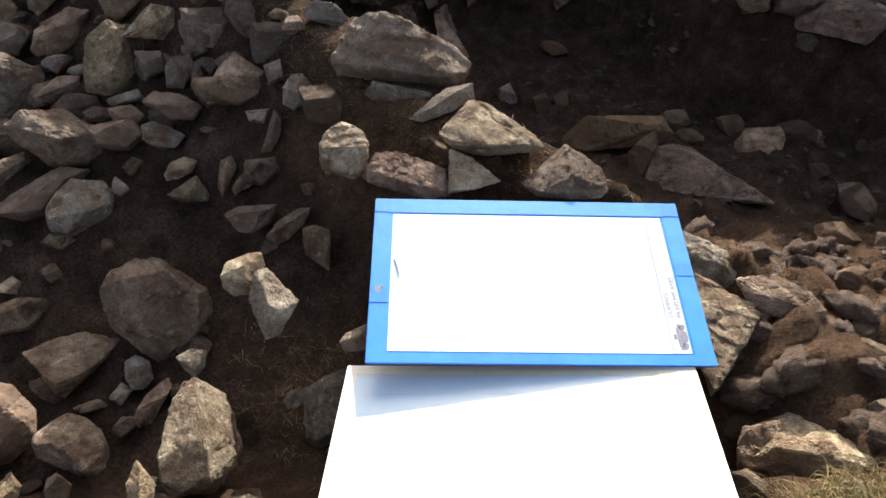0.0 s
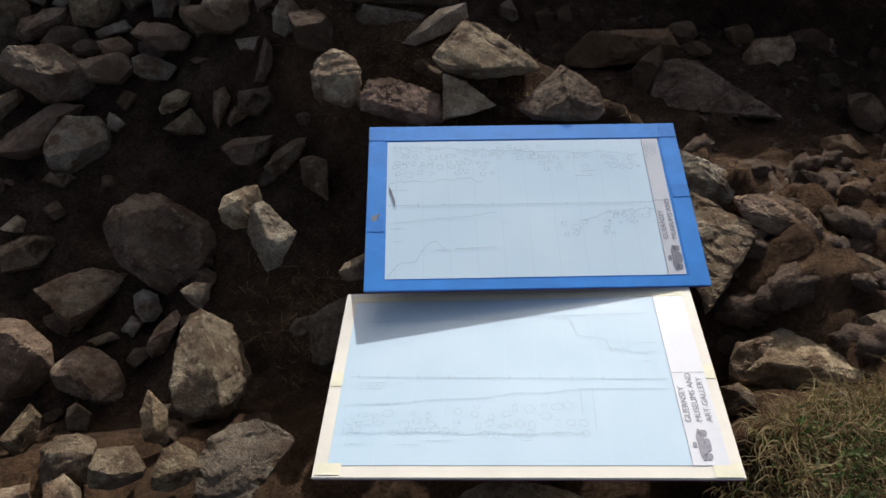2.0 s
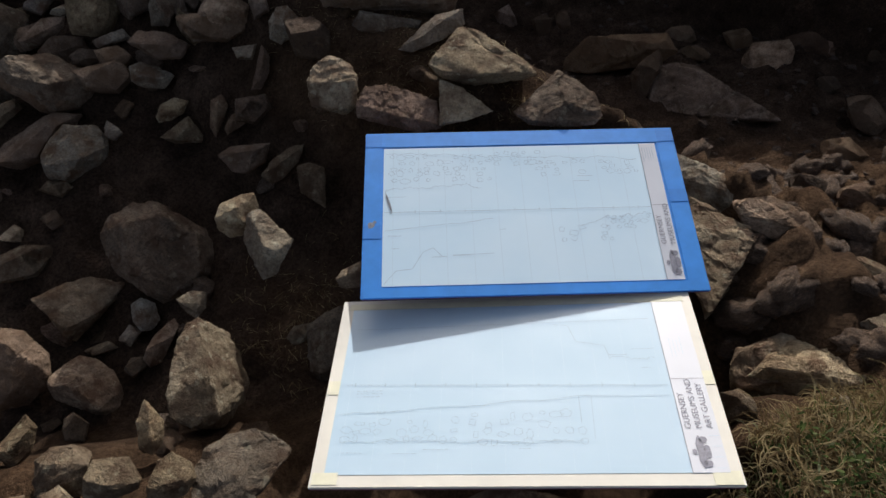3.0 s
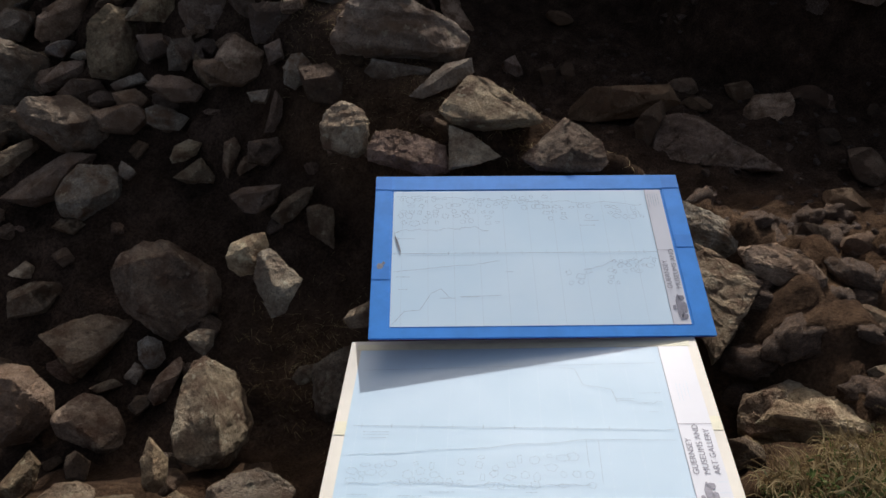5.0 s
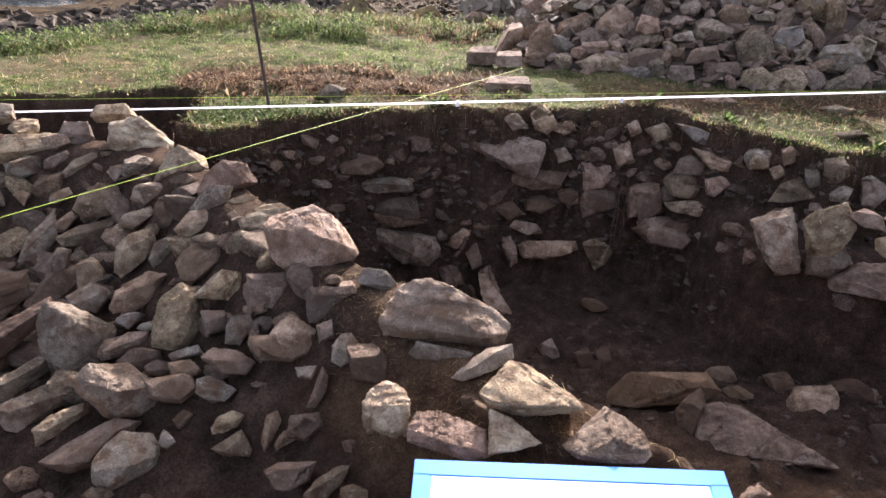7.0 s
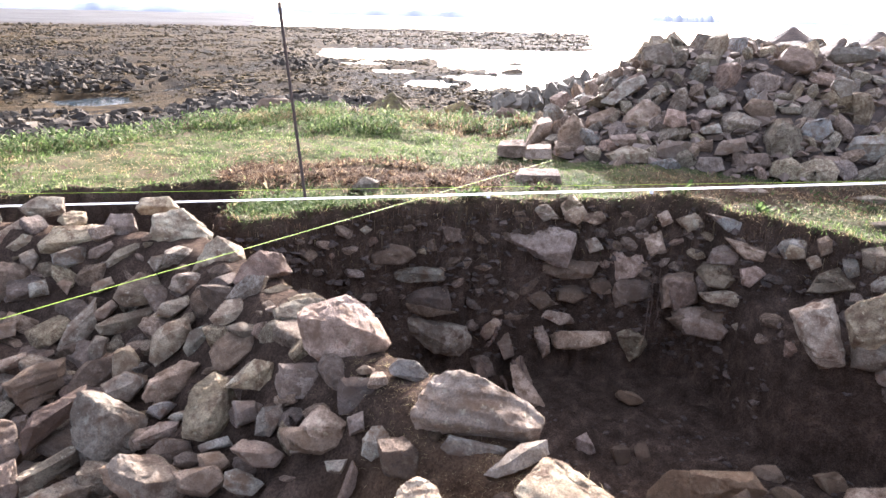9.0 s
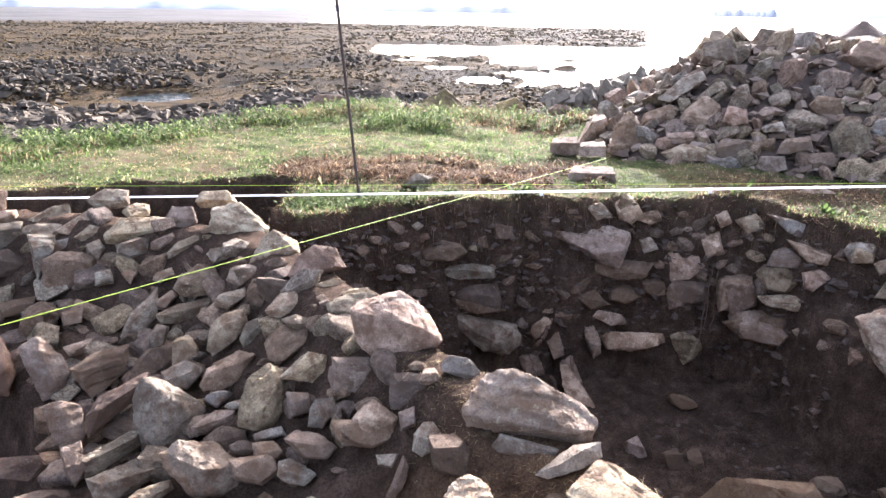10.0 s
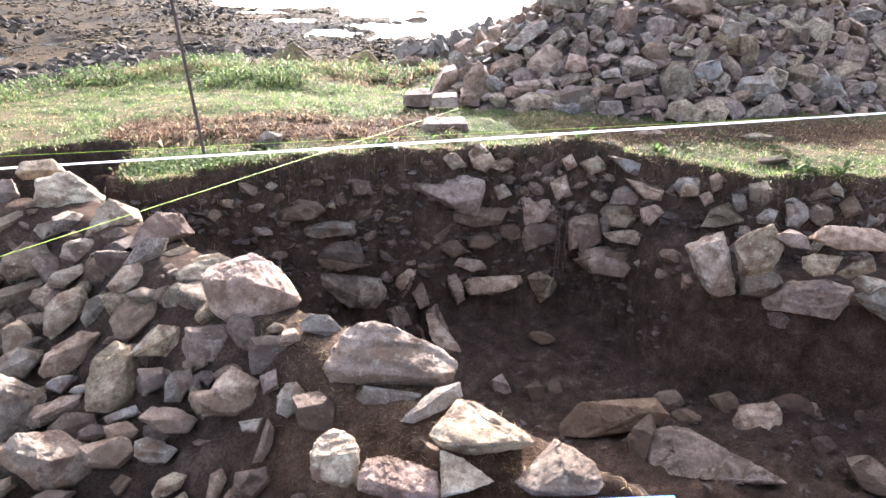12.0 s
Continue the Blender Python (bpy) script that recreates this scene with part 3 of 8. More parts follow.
def tube(name, points, radius, material, parent=None, sides=8, knobs=0.0):
    """A round rod along points, of even or given thickness."""
    bm, rings = bmesh.new(), []
    pts = [Vector(p) for p in points]
    for i, p in enumerate(pts):
        way = (pts[min(i + 1, len(pts) - 1)] - pts[max(i - 1, 0)]).normalized()
        a = way.orthogonal().normalized()
        b = way.cross(a)
        r = radius * (1 + knobs * math.sin(i * 2.4))
        rings.append([bm.verts.new(p + (a * math.cos(6.2832 * k / sides) + b * math.sin(6.2832 * k / sides)) * r) for k in range(sides)])
    for r0, r1 in zip(rings, rings[1:]):
        for k in range(sides):
            bm.faces.new((r0[k], r0[(k + 1) % sides], r1[(k + 1) % sides], r1[k]))
    bm.faces.new(rings[0][::-1])
    bm.faces.new(rings[-1])
    return part(name, bm, material, parent)


def between(a, b, n, sag=0.0):
    a, b = Vector(a), Vector(b)
    return [a.lerp(b, i / n) - Vector((0, 0, sag * math.sin(math.pi * i / n))) for i in range(n + 1)]


rod = tube("survey_rod", between((-0.648, 3.745, -0.15), (-0.752, 3.74, 1.10), 60), 0.0085, RUST, knobs=0.10)
tagged(rod, "thin rusty iron rod leaning in the turf", "rod")


def flat_tape(name, a, b, width):
    bm, n, last = bmesh.new(), 60, None
    a, b = Vector(a), Vector(b)
    for i in range(n + 1):
        p = a.lerp(b, i / n) + Vector((0, 0, -0.012 * math.sin(math.pi * i / n)))
        t = radians(62 + 16 * math.sin(i * 0.21))
        e = Vector((0, math.cos(t), math.sin(t))) * width / 2
        pair = (bm.verts.new(p - e), bm.verts.new(p + e))
        if last:
            bm.faces.new((last[0], pair[0], pair[1], last[1]))
        last = pair
    bmesh.ops.solidify(bm, geom=bm.faces[:], thickness=0.0006)
    return part(name, bm, WHITE)


measuring_tape = tagged(flat_tape("measuring_tape", (-5.2, 3.55, -0.07), (4.9, 3.55, 0.345), 0.0108), "white measuring tape stretched taut over the trench", "tape")
for x in (0.357, 1.243):
    z = -0.07 + 0.415 * (x + 5.2) / 10.1 - 0.012
    part("clip", slab(0.018, 0.006, 0.030, z - 0.006, 0.001, x, 3.545), WHITE, measuring_tape, "small white clip")
tagged(tube("string_line", between((0.923, 4.761, 0.09), (-3.242, -0.272, 0.11), 12), 0.0013, LIME, sides=6), "taut lime-green builder's string across the rubble", "string", "string lines")
tagged(tube("string_line", between((-5.49, 3.75, -0.037), (4.65, 3.75, 0.263), 12), 0.0011, LIME, sides=6), "taut lime-green builder's string along the turf", "string", "string lines")

# ---- stones ----
def grown_stone(outline, depth, seed, grain):
    """A split, angular stone: a hull about its outline, chamfered, cut fine and roughened."""
    rnd = random.Random(seed)
    us, vs = [p[0] for p in outline], [p[1] for p in outline]
    wide, high = max(us) - min(us), max(vs) - min(vs)
    size = max(0.02, math.sqrt(wide * high))
    bm = bmesh.new()
    shaped = any(len(p) > 2 for p in outline)
    for u, v, *stand in outline:
        bm.verts.new((u, -stand[0] if stand else rnd.uniform(-0.05, 0.08) * depth, v))
        bm.verts.new((u * 0.75, depth * 0.7, v * 0.75))
    if not shaped:
        # a ridge that parts the upper face from the front one
        mid_u, edge, slope = (max(us) + min(us)) / 2, min(vs) + high * rnd.uniform(0.42, 0.78), rnd.uniform(-0.35, 0.35)
        stand = min(rnd.uniform(0.28, 0.5) * high, 0.8 * depth)
        for s in (-0.36, 0.0, 0.36):
            bm.verts.new((mid_u + s * wide, -stand * rnd.uniform(0.75, 1.0), edge + s * wide * slope))
        for u, v, *_ in outline:
            if v < edge - 0.1 * high:
                bm.verts.new((u * 0.86, -stand * rnd.uniform(0.3, 0.7), v * 0.9))
    hull = bmesh.ops.convex_hull(bm, input=bm.verts[:])
    bmesh.ops.delete(bm, geom=list({g for g in hull["geom_interior"] + hull["geom_unused"] if isinstance(g, bmesh.types.BMVert)}), context="VERTS")
    for _ in range(1 if shaped else 3):
        n = Vector((rnd.gauss(0, 0.7), -1.0, rnd.gauss(0.1, 0.6))).normalized()
        far = max(n.dot(v.co) for v in bm.verts)
        cut = far - rnd.uniform(0.02, 0.05 if shaped else 0.11) * size
        bmesh.ops.bisect_plane(bm, geom=bm.verts[:] + bm.edges[:] + bm.faces[:], plane_co=n * cut, plane_no=n, clear_outer=True)
        hull = bmesh.ops.convex_hull(bm, input=bm.verts[:])
        bmesh.ops.delete(bm, geom=list({g for g in hull["geom_interior"] + hull["geom_unused"] if isinstance(g, bmesh.types.BMVert)}), context="VERTS")
    bmesh.ops.dissolve_limit(bm, angle_limit=radians(9), verts=bm.verts[:], edges=bm.edges[:])
    bmesh.ops.bevel(bm, geom=bm.edges[:], offset=size * 0.011, offset_type="OFFSET", segments=1, profile=0.55, affect="EDGES", clamp_overlap=True)
    bmesh.ops.triangulate(bm, faces=bm.faces[:])
    for _ in range(4):
        long = [e for e in bm.edges if e.calc_length() > grain * 1.5]
        if not long:
            break
        bmesh.ops.subdivide_edges(bm, edges=long, cuts=1)
        bmesh.ops.triangulate(bm, faces=[f for f in bm.faces if len(f.verts) > 3])
    bm.normal_update()
    shift, strata = Vector((rnd.uniform(-9, 9), rnd.uniform(-9, 9), rnd.uniform(-9, 9))), rnd.uniform(0.3, 1)
    bed = Vector((rnd.gauss(0, 0.4), rnd.gauss(0, 0.7), rnd.gauss(0, 0.8))).normalized()
    moved = []
    for v in bm.verts:
        p = v.co / size
        rough = 0.012 * noise.fractal(p * 2.2 + shift, 0.9, 2.1, 2) + 0.014 * noise.fractal(p * 10.0 + shift, 0.5, 2.3, 5)
        layer = p.dot(bed) * 4.5 + 0.9 * noise.noise(p * 1.6 + shift)
        rough += 0.03 * strata * (smooth_step(0.0, 0.22, layer % 1.0) - layer % 1.0)
        rough -= 0.016 * max(0.0, 0.05 - abs(noise.noise(p * 1.7 + shift * 2))) / 0.05
        moved.append(v.co + v.normal * rough * size)
    for v, co in zip(bm.verts, moved):
        v.co = co
    me = bpy.data.meshes.new("stone")
    bm.to_mesh(me)
    bm.free()
    me.shade_smooth()
    me.set_sharp_from_angle(angle=radians(20))
    return me


COUNT = [0]
TONE_WORDS = {"grey": "weathered grey granite", "pink": "rough pinkish granite", "tan": "sunlit tan granite", "blue": "pale blue-grey", "slab": "purple-grey", "dark": "dark earth-stained", "clod": "brown earth-coated"}


def stone(holder, x, y, z, tilt, turn, depth, tone, *outline):
    """A stone of that depth with its face turned to (tilt, turn); its outline is given across that face."""
    COUNT[0] += 1
    size = depth / 0.75
    reach = math.hypot(x, y)
    me = grown_stone(outline, depth, COUNT[0], max(0.0055, size / 27, reach * 0.0034))
    me.materials.append(STONE[tone])
    ob = new("stone", me)
    ob.matrix_world = pose(x, y, z, tilt, 0, turn)
    if isinstance(holder, str):
        tagged(ob, f"{TONE_WORDS[tone]} stone {holder}", "stone", "loose stones")
    else:
        ob.parent = holder
    return ob


rubble_wall = tagged(new("rubble_wall"), "collapsed rubble wall of angular granite stones in dark soil", "rubble wall")
trench_face = tagged(new("trench_face"), "stony dark soil face of the excavation with embedded stones", "trench face")
stone_ledge = tagged(new("stone_ledge"), "low stone walling jutting into the trench", "stone walling")
stone_heap = tagged(new("stone_heap"), "tall heap of excavated granite stones on turf", "stone heap")
earth_bank = tagged(new("earth_bank"), "crumbly sunlit bank of brown clods and stones beside the boards", "earth bank")
trench_floor_stones, loose = "on the dark trench floor", "lying on the turf"

# each stone: its place, the tilt and turn of its face, depth, kind, corners across the face and how far some stand out
stone(rubble_wall, -0.490, 1.148, -0.410, -49, 24, 0.158, "grey", (-0.100, 0.102), (-0.064, 0.136), (-0.000, 0.143), (0.053, 0.117), (0.096, 0.057), (0.130, 0.013), (0.129, -0.042), (0.099, -0.100), (0.050, -0.108), (-0.001, -0.128), (-0.028, -0.132), (-0.056, -0.096), (-0.076, -0.050), (-0.106, 0.000), (-0.107, 0.060), (-0.047, 0.102, 0.041), (0.048, 0.085, 0.046), (0.102, 0.004, 0.046), (0.071, -0.079, 0.056), (-0.003, -0.093, 0.056), (-0.065, -0.023, 0.051))
stone(rubble_wall, -0.699, 1.064, -0.499, -50, 34, 0.106, "grey", (-0.076, 0.081, 0.017), (0.001, 0.075), (0.062, 0.059), (0.126, 0.001), (0.101, -0.018, 0.009), (0.043, -0.033), (-0.050, -0.064), (-0.061, -0.047, 0.017), (-0.065, 0.011, 0.034), (-0.070, 0.038, 0.031), (-0.051, -0.028, 0.045), (0.038, -0.026, 0.041), (0.112, -0.004, 0.021))
stone(rubble_wall, -0.527, 1.014, -0.477, -53, 28, 0.046, "blue", (-0.019, 0.039), (0.010, 0.043), (0.032, 0.013), (0.023, -0.029), (-0.007, -0.044), (-0.029, -0.032), (-0.033, 0.000), (0.004, 0.012, 0.019), (-0.004, -0.022, 0.016))
stone(rubble_wall, -0.317, 0.816, -0.163, -54, 22, 0.036, "tan", (-0.024, 0.022), (0.005, 0.027), (0.036, 0.012), (0.020, -0.017), (-0.003, -0.028), (-0.016, -0.011), (-0.019, 0.011, 0.009), (0.016, -0.004, 0.009), (0.001, -0.015, 0.011))
stone(rubble_wall, -0.318, 0.733, -0.307, -59, 25, 0.125, "tan", (0.011, 0.121, -0.010), (0.033, 0.117, -0.010), (0.037, 0.105), (0.078, 0.058, -0.060), (0.080, -0.002, -0.072), (0.071, -0.057, -0.072), (0.037, -0.091, -0.050), (-0.015, -0.114, -0.008), (-0.057, -0.092, 0.080), (-0.092, -0.045, 0.072), (-0.082, -0.002, 0.056), (-0.056, 0.037, 0.032), (-0.032, 0.081, 0.010), (0.026, 0.090, 0.016), (-0.009, 0.032, 0.044), (-0.028, -0.006, 0.064), (-0.024, -0.034, 0.076), (-0.019, -0.081, 0.092))
stone(rubble_wall, -0.659, 0.847, -0.512, -55, 39, 0.095, "grey", (-0.056, 0.054, 0.015), (-0.028, 0.071), (0.037, 0.069), (0.058, 0.037), (0.072, -0.007), (0.057, -0.060), (0.028, -0.102, 0.008), (-0.002, -0.095, 0.015), (-0.029, -0.041, 0.018), (-0.065, 0.019), (-0.024, 0.028, 0.040), (-0.003, -0.062, 0.046), (0.047, -0.052, 0.025), (0.040, 0.030, 0.015))
stone(rubble_wall, -0.050, 0.847, -0.446, -60, 4, 0.111, "grey", (-0.067, 0.058), (-0.025, 0.082), (0.043, 0.097), (0.089, 0.084), (0.077, -0.027), (0.011, -0.082), (-0.054, -0.092), (-0.082, -0.043), (-0.020, 0.059, 0.025), (-0.050, -0.059, 0.040), (0.029, -0.032, 0.047))
stone(rubble_wall, -0.143, 0.883, -0.440, -59, 10, 0.035, "tan", (-0.031, 0.002), (-0.008, 0.024), (0.036, 0.021), (0.025, -0.017), (-0.016, -0.025), (-0.004, 0.009, 0.010), (0.020, -0.007, 0.010))
stone(rubble_wall, 0.009, 0.825, -0.125, -54, -0, 0.041, "tan", (-0.038, -0.008), (-0.024, 0.008), (0.025, 0.028), (0.038, -0.007), (0.005, -0.029), (-0.028, -0.027), (-0.016, -0.003, 0.011), (0.018, 0.003, 0.009))
stone(rubble_wall, -0.220, 0.974, -0.087, -48, 13, 0.054, "tan", (-0.043, 0.005, 0.010), (-0.026, 0.030), (0.015, 0.039), (0.046, 0.038), (0.047, 0.008), (0.019, -0.022, 0.017), (0.003, -0.044), (-0.025, -0.042), (-0.043, -0.021), (-0.001, 0.014, 0.017), (0.009, -0.017, 0.022))
stone(rubble_wall, -0.153, 0.882, -0.076, -51, 10, 0.070, "tan", (-0.026, 0.068), (-0.001, 0.073), (0.025, 0.038, 0.005), (0.047, -0.001, 0.018), (0.036, -0.018, 0.027), (0.012, -0.029, 0.038), (0.001, -0.060, 0.023), (-0.026, -0.065, 0.023), (-0.036, -0.028, 0.011), (-0.044, 0.018, 0.006), (-0.015, 0.045, 0.020), (-0.008, -0.003, 0.045), (0.014, -0.019, 0.045))
stone(rubble_wall, -0.083, 1.208, -0.267, -47, 4, 0.057, "grey", (-0.030, 0.050), (-0.001, 0.060), (0.039, 0.039), (0.026, -0.063), (-0.004, -0.038), (-0.029, -0.014), (-0.010, 0.038, 0.013), (0.018, -0.033, 0.013))
stone(rubble_wall, -0.153, 1.281, -0.259, -45, 7, 0.064, "grey", (-0.059, -0.021), (-0.027, 0.011), (0.020, 0.038), (0.063, 0.041), (0.043, 0.002), (-0.005, -0.036), (-0.035, -0.045), (-0.022, -0.004, 0.019), (0.039, 0.027, 0.015))
stone(rubble_wall, -0.254, 1.332, -0.280, -44, 11, 0.064, "dark", (-0.063, 0.024), (-0.025, 0.039), (0.074, 0.027), (0.051, -0.019), (-0.004, -0.039), (-0.037, -0.025))
stone(rubble_wall, -0.735, 1.491, -0.370, -40, 27, 0.105, "blue", (-0.082, 0.025, 0.020), (-0.035, 0.065), (0.010, 0.085), (0.086, 0.052), (0.099, 0.008, 0.008), (0.062, -0.046, 0.017), (-0.014, -0.067), (-0.059, -0.067), (-0.087, -0.030, 0.008), (-0.076, 0.002, 0.037), (0.007, -0.013, 0.061), (0.081, -0.008, 0.034), (-0.042, -0.044, 0.041))
stone(rubble_wall, -0.822, 1.685, -0.285, -35, 26, 0.122, "dark", (-0.100, 0.076), (-0.044, 0.091), (0.002, 0.078), (0.078, 0.022), (0.106, -0.004), (0.117, -0.058), (0.073, -0.088), (-0.008, -0.077), (-0.036, -0.051), (-0.052, 0.001), (-0.093, 0.042), (0.012, 0.030, 0.039), (0.077, -0.014, 0.043), (0.012, -0.062, 0.051))
stone(rubble_wall, -0.508, 1.654, -0.244, -36, 17, 0.062, "blue", (-0.050, 0.037), (-0.019, 0.042), (0.020, 0.018), (0.058, -0.015), (0.019, -0.042), (-0.031, -0.028), (-0.059, -0.003), (-0.036, 0.008, 0.020), (0.020, -0.011, 0.022))
stone(rubble_wall, -0.691, 1.962, -0.185, -31, 20, 0.128, "tan", (-0.087, -0.053, 0.054), (-0.079, -0.004, 0.033), (-0.058, 0.067, 0.008), (-0.024, 0.089), (0.023, 0.110), (0.065, 0.084), (0.069, 0.045, 0.010), (0.089, -0.007), (0.068, -0.060), (0.021, -0.117), (-0.048, -0.102, 0.031), (-0.097, -0.083, 0.031), (-0.013, -0.037, 0.091), (0.042, 0.029, 0.062), (-0.062, -0.057, 0.074), (-0.012, -0.096, 0.070), (0.062, -0.040, 0.029))
stone(rubble_wall, -0.249, 1.997, 0.082, -26, 7, 0.161, "pink", (-0.149, 0.053, 0.013), (-0.128, 0.080), (-0.047, 0.092), (0.009, 0.114), (0.071, 0.080), (0.114, 0.022), (0.153, -0.054, 0.013), (0.100, -0.098), (0.026, -0.105, 0.026), (-0.072, -0.108, 0.026), (-0.124, -0.060, 0.021), (-0.138, -0.002, 0.031), (-0.133, 0.041, 0.052), (-0.022, 0.024, 0.089), (0.100, -0.021, 0.078), (0.136, -0.063, 0.042), (-0.097, -0.084, 0.047), (0.026, -0.093, 0.057))
stone(rubble_wall, -0.430, 2.212, 0.036, -24, 11, 0.096, "tan", (-0.095, 0.021, 0.012), (-0.056, 0.042), (0.034, 0.060), (0.089, 0.052), (0.100, 0.015), (-0.001, -0.018, 0.031), (-0.010, -0.061, 0.023), (-0.071, -0.050, 0.015), (-0.088, -0.015, 0.023), (-0.074, 0.004, 0.040), (-0.010, -0.009, 0.052))
stone(rubble_wall, -0.420, 2.334, 0.044, -23, 10, 0.051, "tan", (-0.074, 0.005, 0.016), (-0.039, 0.019), (0.023, 0.022), (0.074, -0.013, 0.010), (-0.000, -0.023, 0.028), (-0.061, -0.015, 0.025))
stone(rubble_wall, -0.033, 1.787, 0.049, -29, 1, 0.059, "blue", (-0.062, 0.012), (-0.031, 0.037), (0.028, 0.028), (0.062, -0.015), (0.045, -0.037), (0.002, -0.028, 0.010), (-0.056, -0.009, 0.011), (-0.014, -0.012, 0.025), (0.039, -0.020, 0.015))
stone(rubble_wall, -0.164, 1.810, 0.039, -29, 5, 0.026, "tan", (-0.030, 0.001), (-0.004, 0.016), (0.030, 0.004), (0.029, -0.013), (-0.018, -0.014))
stone(rubble_wall, 0.155, 1.594, 0.052, -32, -5, 0.158, "slab", (-0.176, -0.039, 0.046), (-0.156, -0.022, 0.026), (-0.150, 0.032), (-0.116, 0.078), (-0.046, 0.092), (0.001, 0.078), (0.065, 0.042), (0.144, 0.015), (0.182, -0.029), (0.171, -0.078), (0.100, -0.087, 0.013), (0.023, -0.072, 0.020), (-0.084, -0.070, 0.020), (-0.161, -0.066, 0.026), (-0.137, -0.040, 0.056), (-0.023, -0.049, 0.071), (0.097, -0.064, 0.066), (0.167, -0.044, 0.036))
stone(rubble_wall, 0.142, 1.487, -0.005, -34, -5, 0.061, "grey", (-0.086, -0.004), (-0.065, 0.028), (-0.008, 0.020), (0.086, 0.002), (0.076, -0.028), (-0.007, -0.025), (-0.064, -0.021), (-0.057, 0.018, 0.018), (0.079, -0.008, 0.016))
stone(rubble_wall, 0.243, 1.426, 0.005, -35, -10, 0.080, "grey", (-0.077, -0.046, 0.026), (0.010, 0.039), (0.073, 0.053), (0.080, 0.021), (0.029, -0.018, 0.019), (-0.046, -0.051, 0.026), (-0.040, -0.027, 0.033), (0.025, 0.022, 0.028), (0.064, 0.033, 0.013))
stone(rubble_wall, 0.346, 1.291, 0.029, -36, -15, 0.110, "tan", (-0.116, -0.031, 0.071), (-0.083, -0.021, 0.053), (-0.063, 0.058), (-0.016, 0.051), (0.035, 0.025, 0.018), (0.097, -0.006, 0.046), (0.124, -0.030, 0.060), (0.096, -0.042, 0.046), (-0.005, -0.066, 0.043), (-0.084, -0.058, 0.053), (-0.085, -0.042, 0.082), (-0.008, -0.041, 0.085), (0.080, -0.028, 0.075))
stone(rubble_wall, 0.290, 1.177, -0.007, -40, -14, 0.070, "tan", (-0.064, 0.043), (-0.011, 0.029, 0.011), (0.062, -0.015, 0.034), (0.017, -0.036, 0.045), (-0.052, -0.056, 0.048), (-0.044, -0.049, 0.054))
stone(rubble_wall, 0.492, 1.150, 0.005, -39, -24, 0.099, "grey", (-0.087, -0.047, 0.054), (-0.053, 0.006, 0.016), (-0.016, 0.061), (0.033, 0.046), (0.077, 0.024, 0.008), (0.103, -0.015, 0.032), (0.088, -0.039, 0.048), (0.015, -0.059, 0.060), (-0.046, -0.066, 0.060), (0.020, -0.005, 0.060), (-0.039, -0.054, 0.073), (0.013, -0.049, 0.076))
stone(rubble_wall, 0.140, 1.195, -0.029, -41, -7, 0.089, "pink", (-0.094, 0.010, 0.017), (-0.075, 0.049), (-0.030, 0.054), (0.022, 0.041), (0.086, 0.018, 0.014), (0.095, -0.039, 0.037), (0.050, -0.052, 0.043), (-0.014, -0.033, 0.037), (-0.091, -0.019, 0.022), (-0.019, -0.014, 0.052), (0.074, -0.028, 0.049), (-0.068, 0.005, 0.034))
stone(rubble_wall, -0.002, 1.266, -0.008, -39, 0, 0.076, "tan", (-0.055, 0.016), (-0.034, 0.048), (-0.001, 0.066), (0.043, 0.046), (0.057, 0.013), (0.052, -0.045), (0.024, -0.068), (-0.014, -0.058), (-0.052, -0.041), (-0.045, 0.007, 0.032), (-0.003, 0.006, 0.044), (0.051, 0.007, 0.029), (-0.011, -0.050, 0.027), (0.032, -0.054, 0.020))
stone(rubble_wall, -0.118, 1.586, -0.062, -34, 4, 0.054, "blue", (-0.037, 0.013), (-0.011, 0.045), (0.018, 0.046), (0.040, 0.016), (0.025, -0.027), (-0.014, -0.047), (-0.042, -0.030), (-0.023, 0.005, 0.016), (0.017, -0.005, 0.017))
stone(rubble_wall, -0.193, 1.528, -0.144, -37, 7, 0.052, "pink", (-0.034, -0.055), (-0.015, -0.004), (0.016, 0.056), (0.030, 0.028), (0.021, -0.016), (-0.007, -0.055), (0.018, 0.035, 0.010), (-0.006, -0.028, 0.017))
stone(rubble_wall, -0.457, 1.551, -0.285, -39, 17, 0.046, "tan", (-0.047, -0.007), (-0.025, 0.020), (0.016, 0.030), (0.049, 0.012), (0.026, -0.016), (-0.015, -0.027), (-0.044, -0.024), (-0.030, -0.001, 0.015), (0.023, -0.000, 0.013))
stone(rubble_wall, -0.434, 1.494, -0.309, -40, 17, 0.058, "tan", (-0.058, -0.004, 0.009), (-0.003, 0.007), (0.030, 0.031), (0.051, -0.030), (0.040, -0.048), (-0.028, -0.030), (0.020, 0.005, 0.017), (-0.023, -0.020, 0.022))
stone(rubble_wall, -0.320, 1.478, -0.256, -40, 13, 0.051, "tan", (-0.031, -0.022), (-0.009, 0.044), (0.023, 0.054), (0.031, 0.022), (-0.002, -0.027), (-0.023, -0.054), (0.002, 0.027, 0.015), (-0.015, -0.027, 0.013))
stone(rubble_wall, -0.263, 1.451, -0.259, -41, 11, 0.043, "pink", (-0.046, -0.009), (-0.018, 0.024), (0.050, 0.025), (0.014, -0.004), (-0.042, -0.026), (-0.017, 0.006, 0.012))
stone(rubble_wall, -0.285, 1.711, -0.084, -32, 10, 0.071, "pink", (-0.072, -0.023), (-0.059, 0.006), (-0.014, 0.047), (0.041, 0.019), (0.065, -0.022), (0.022, -0.048), (-0.053, -0.040), (-0.046, -0.004, 0.025), (0.029, -0.021, 0.027))
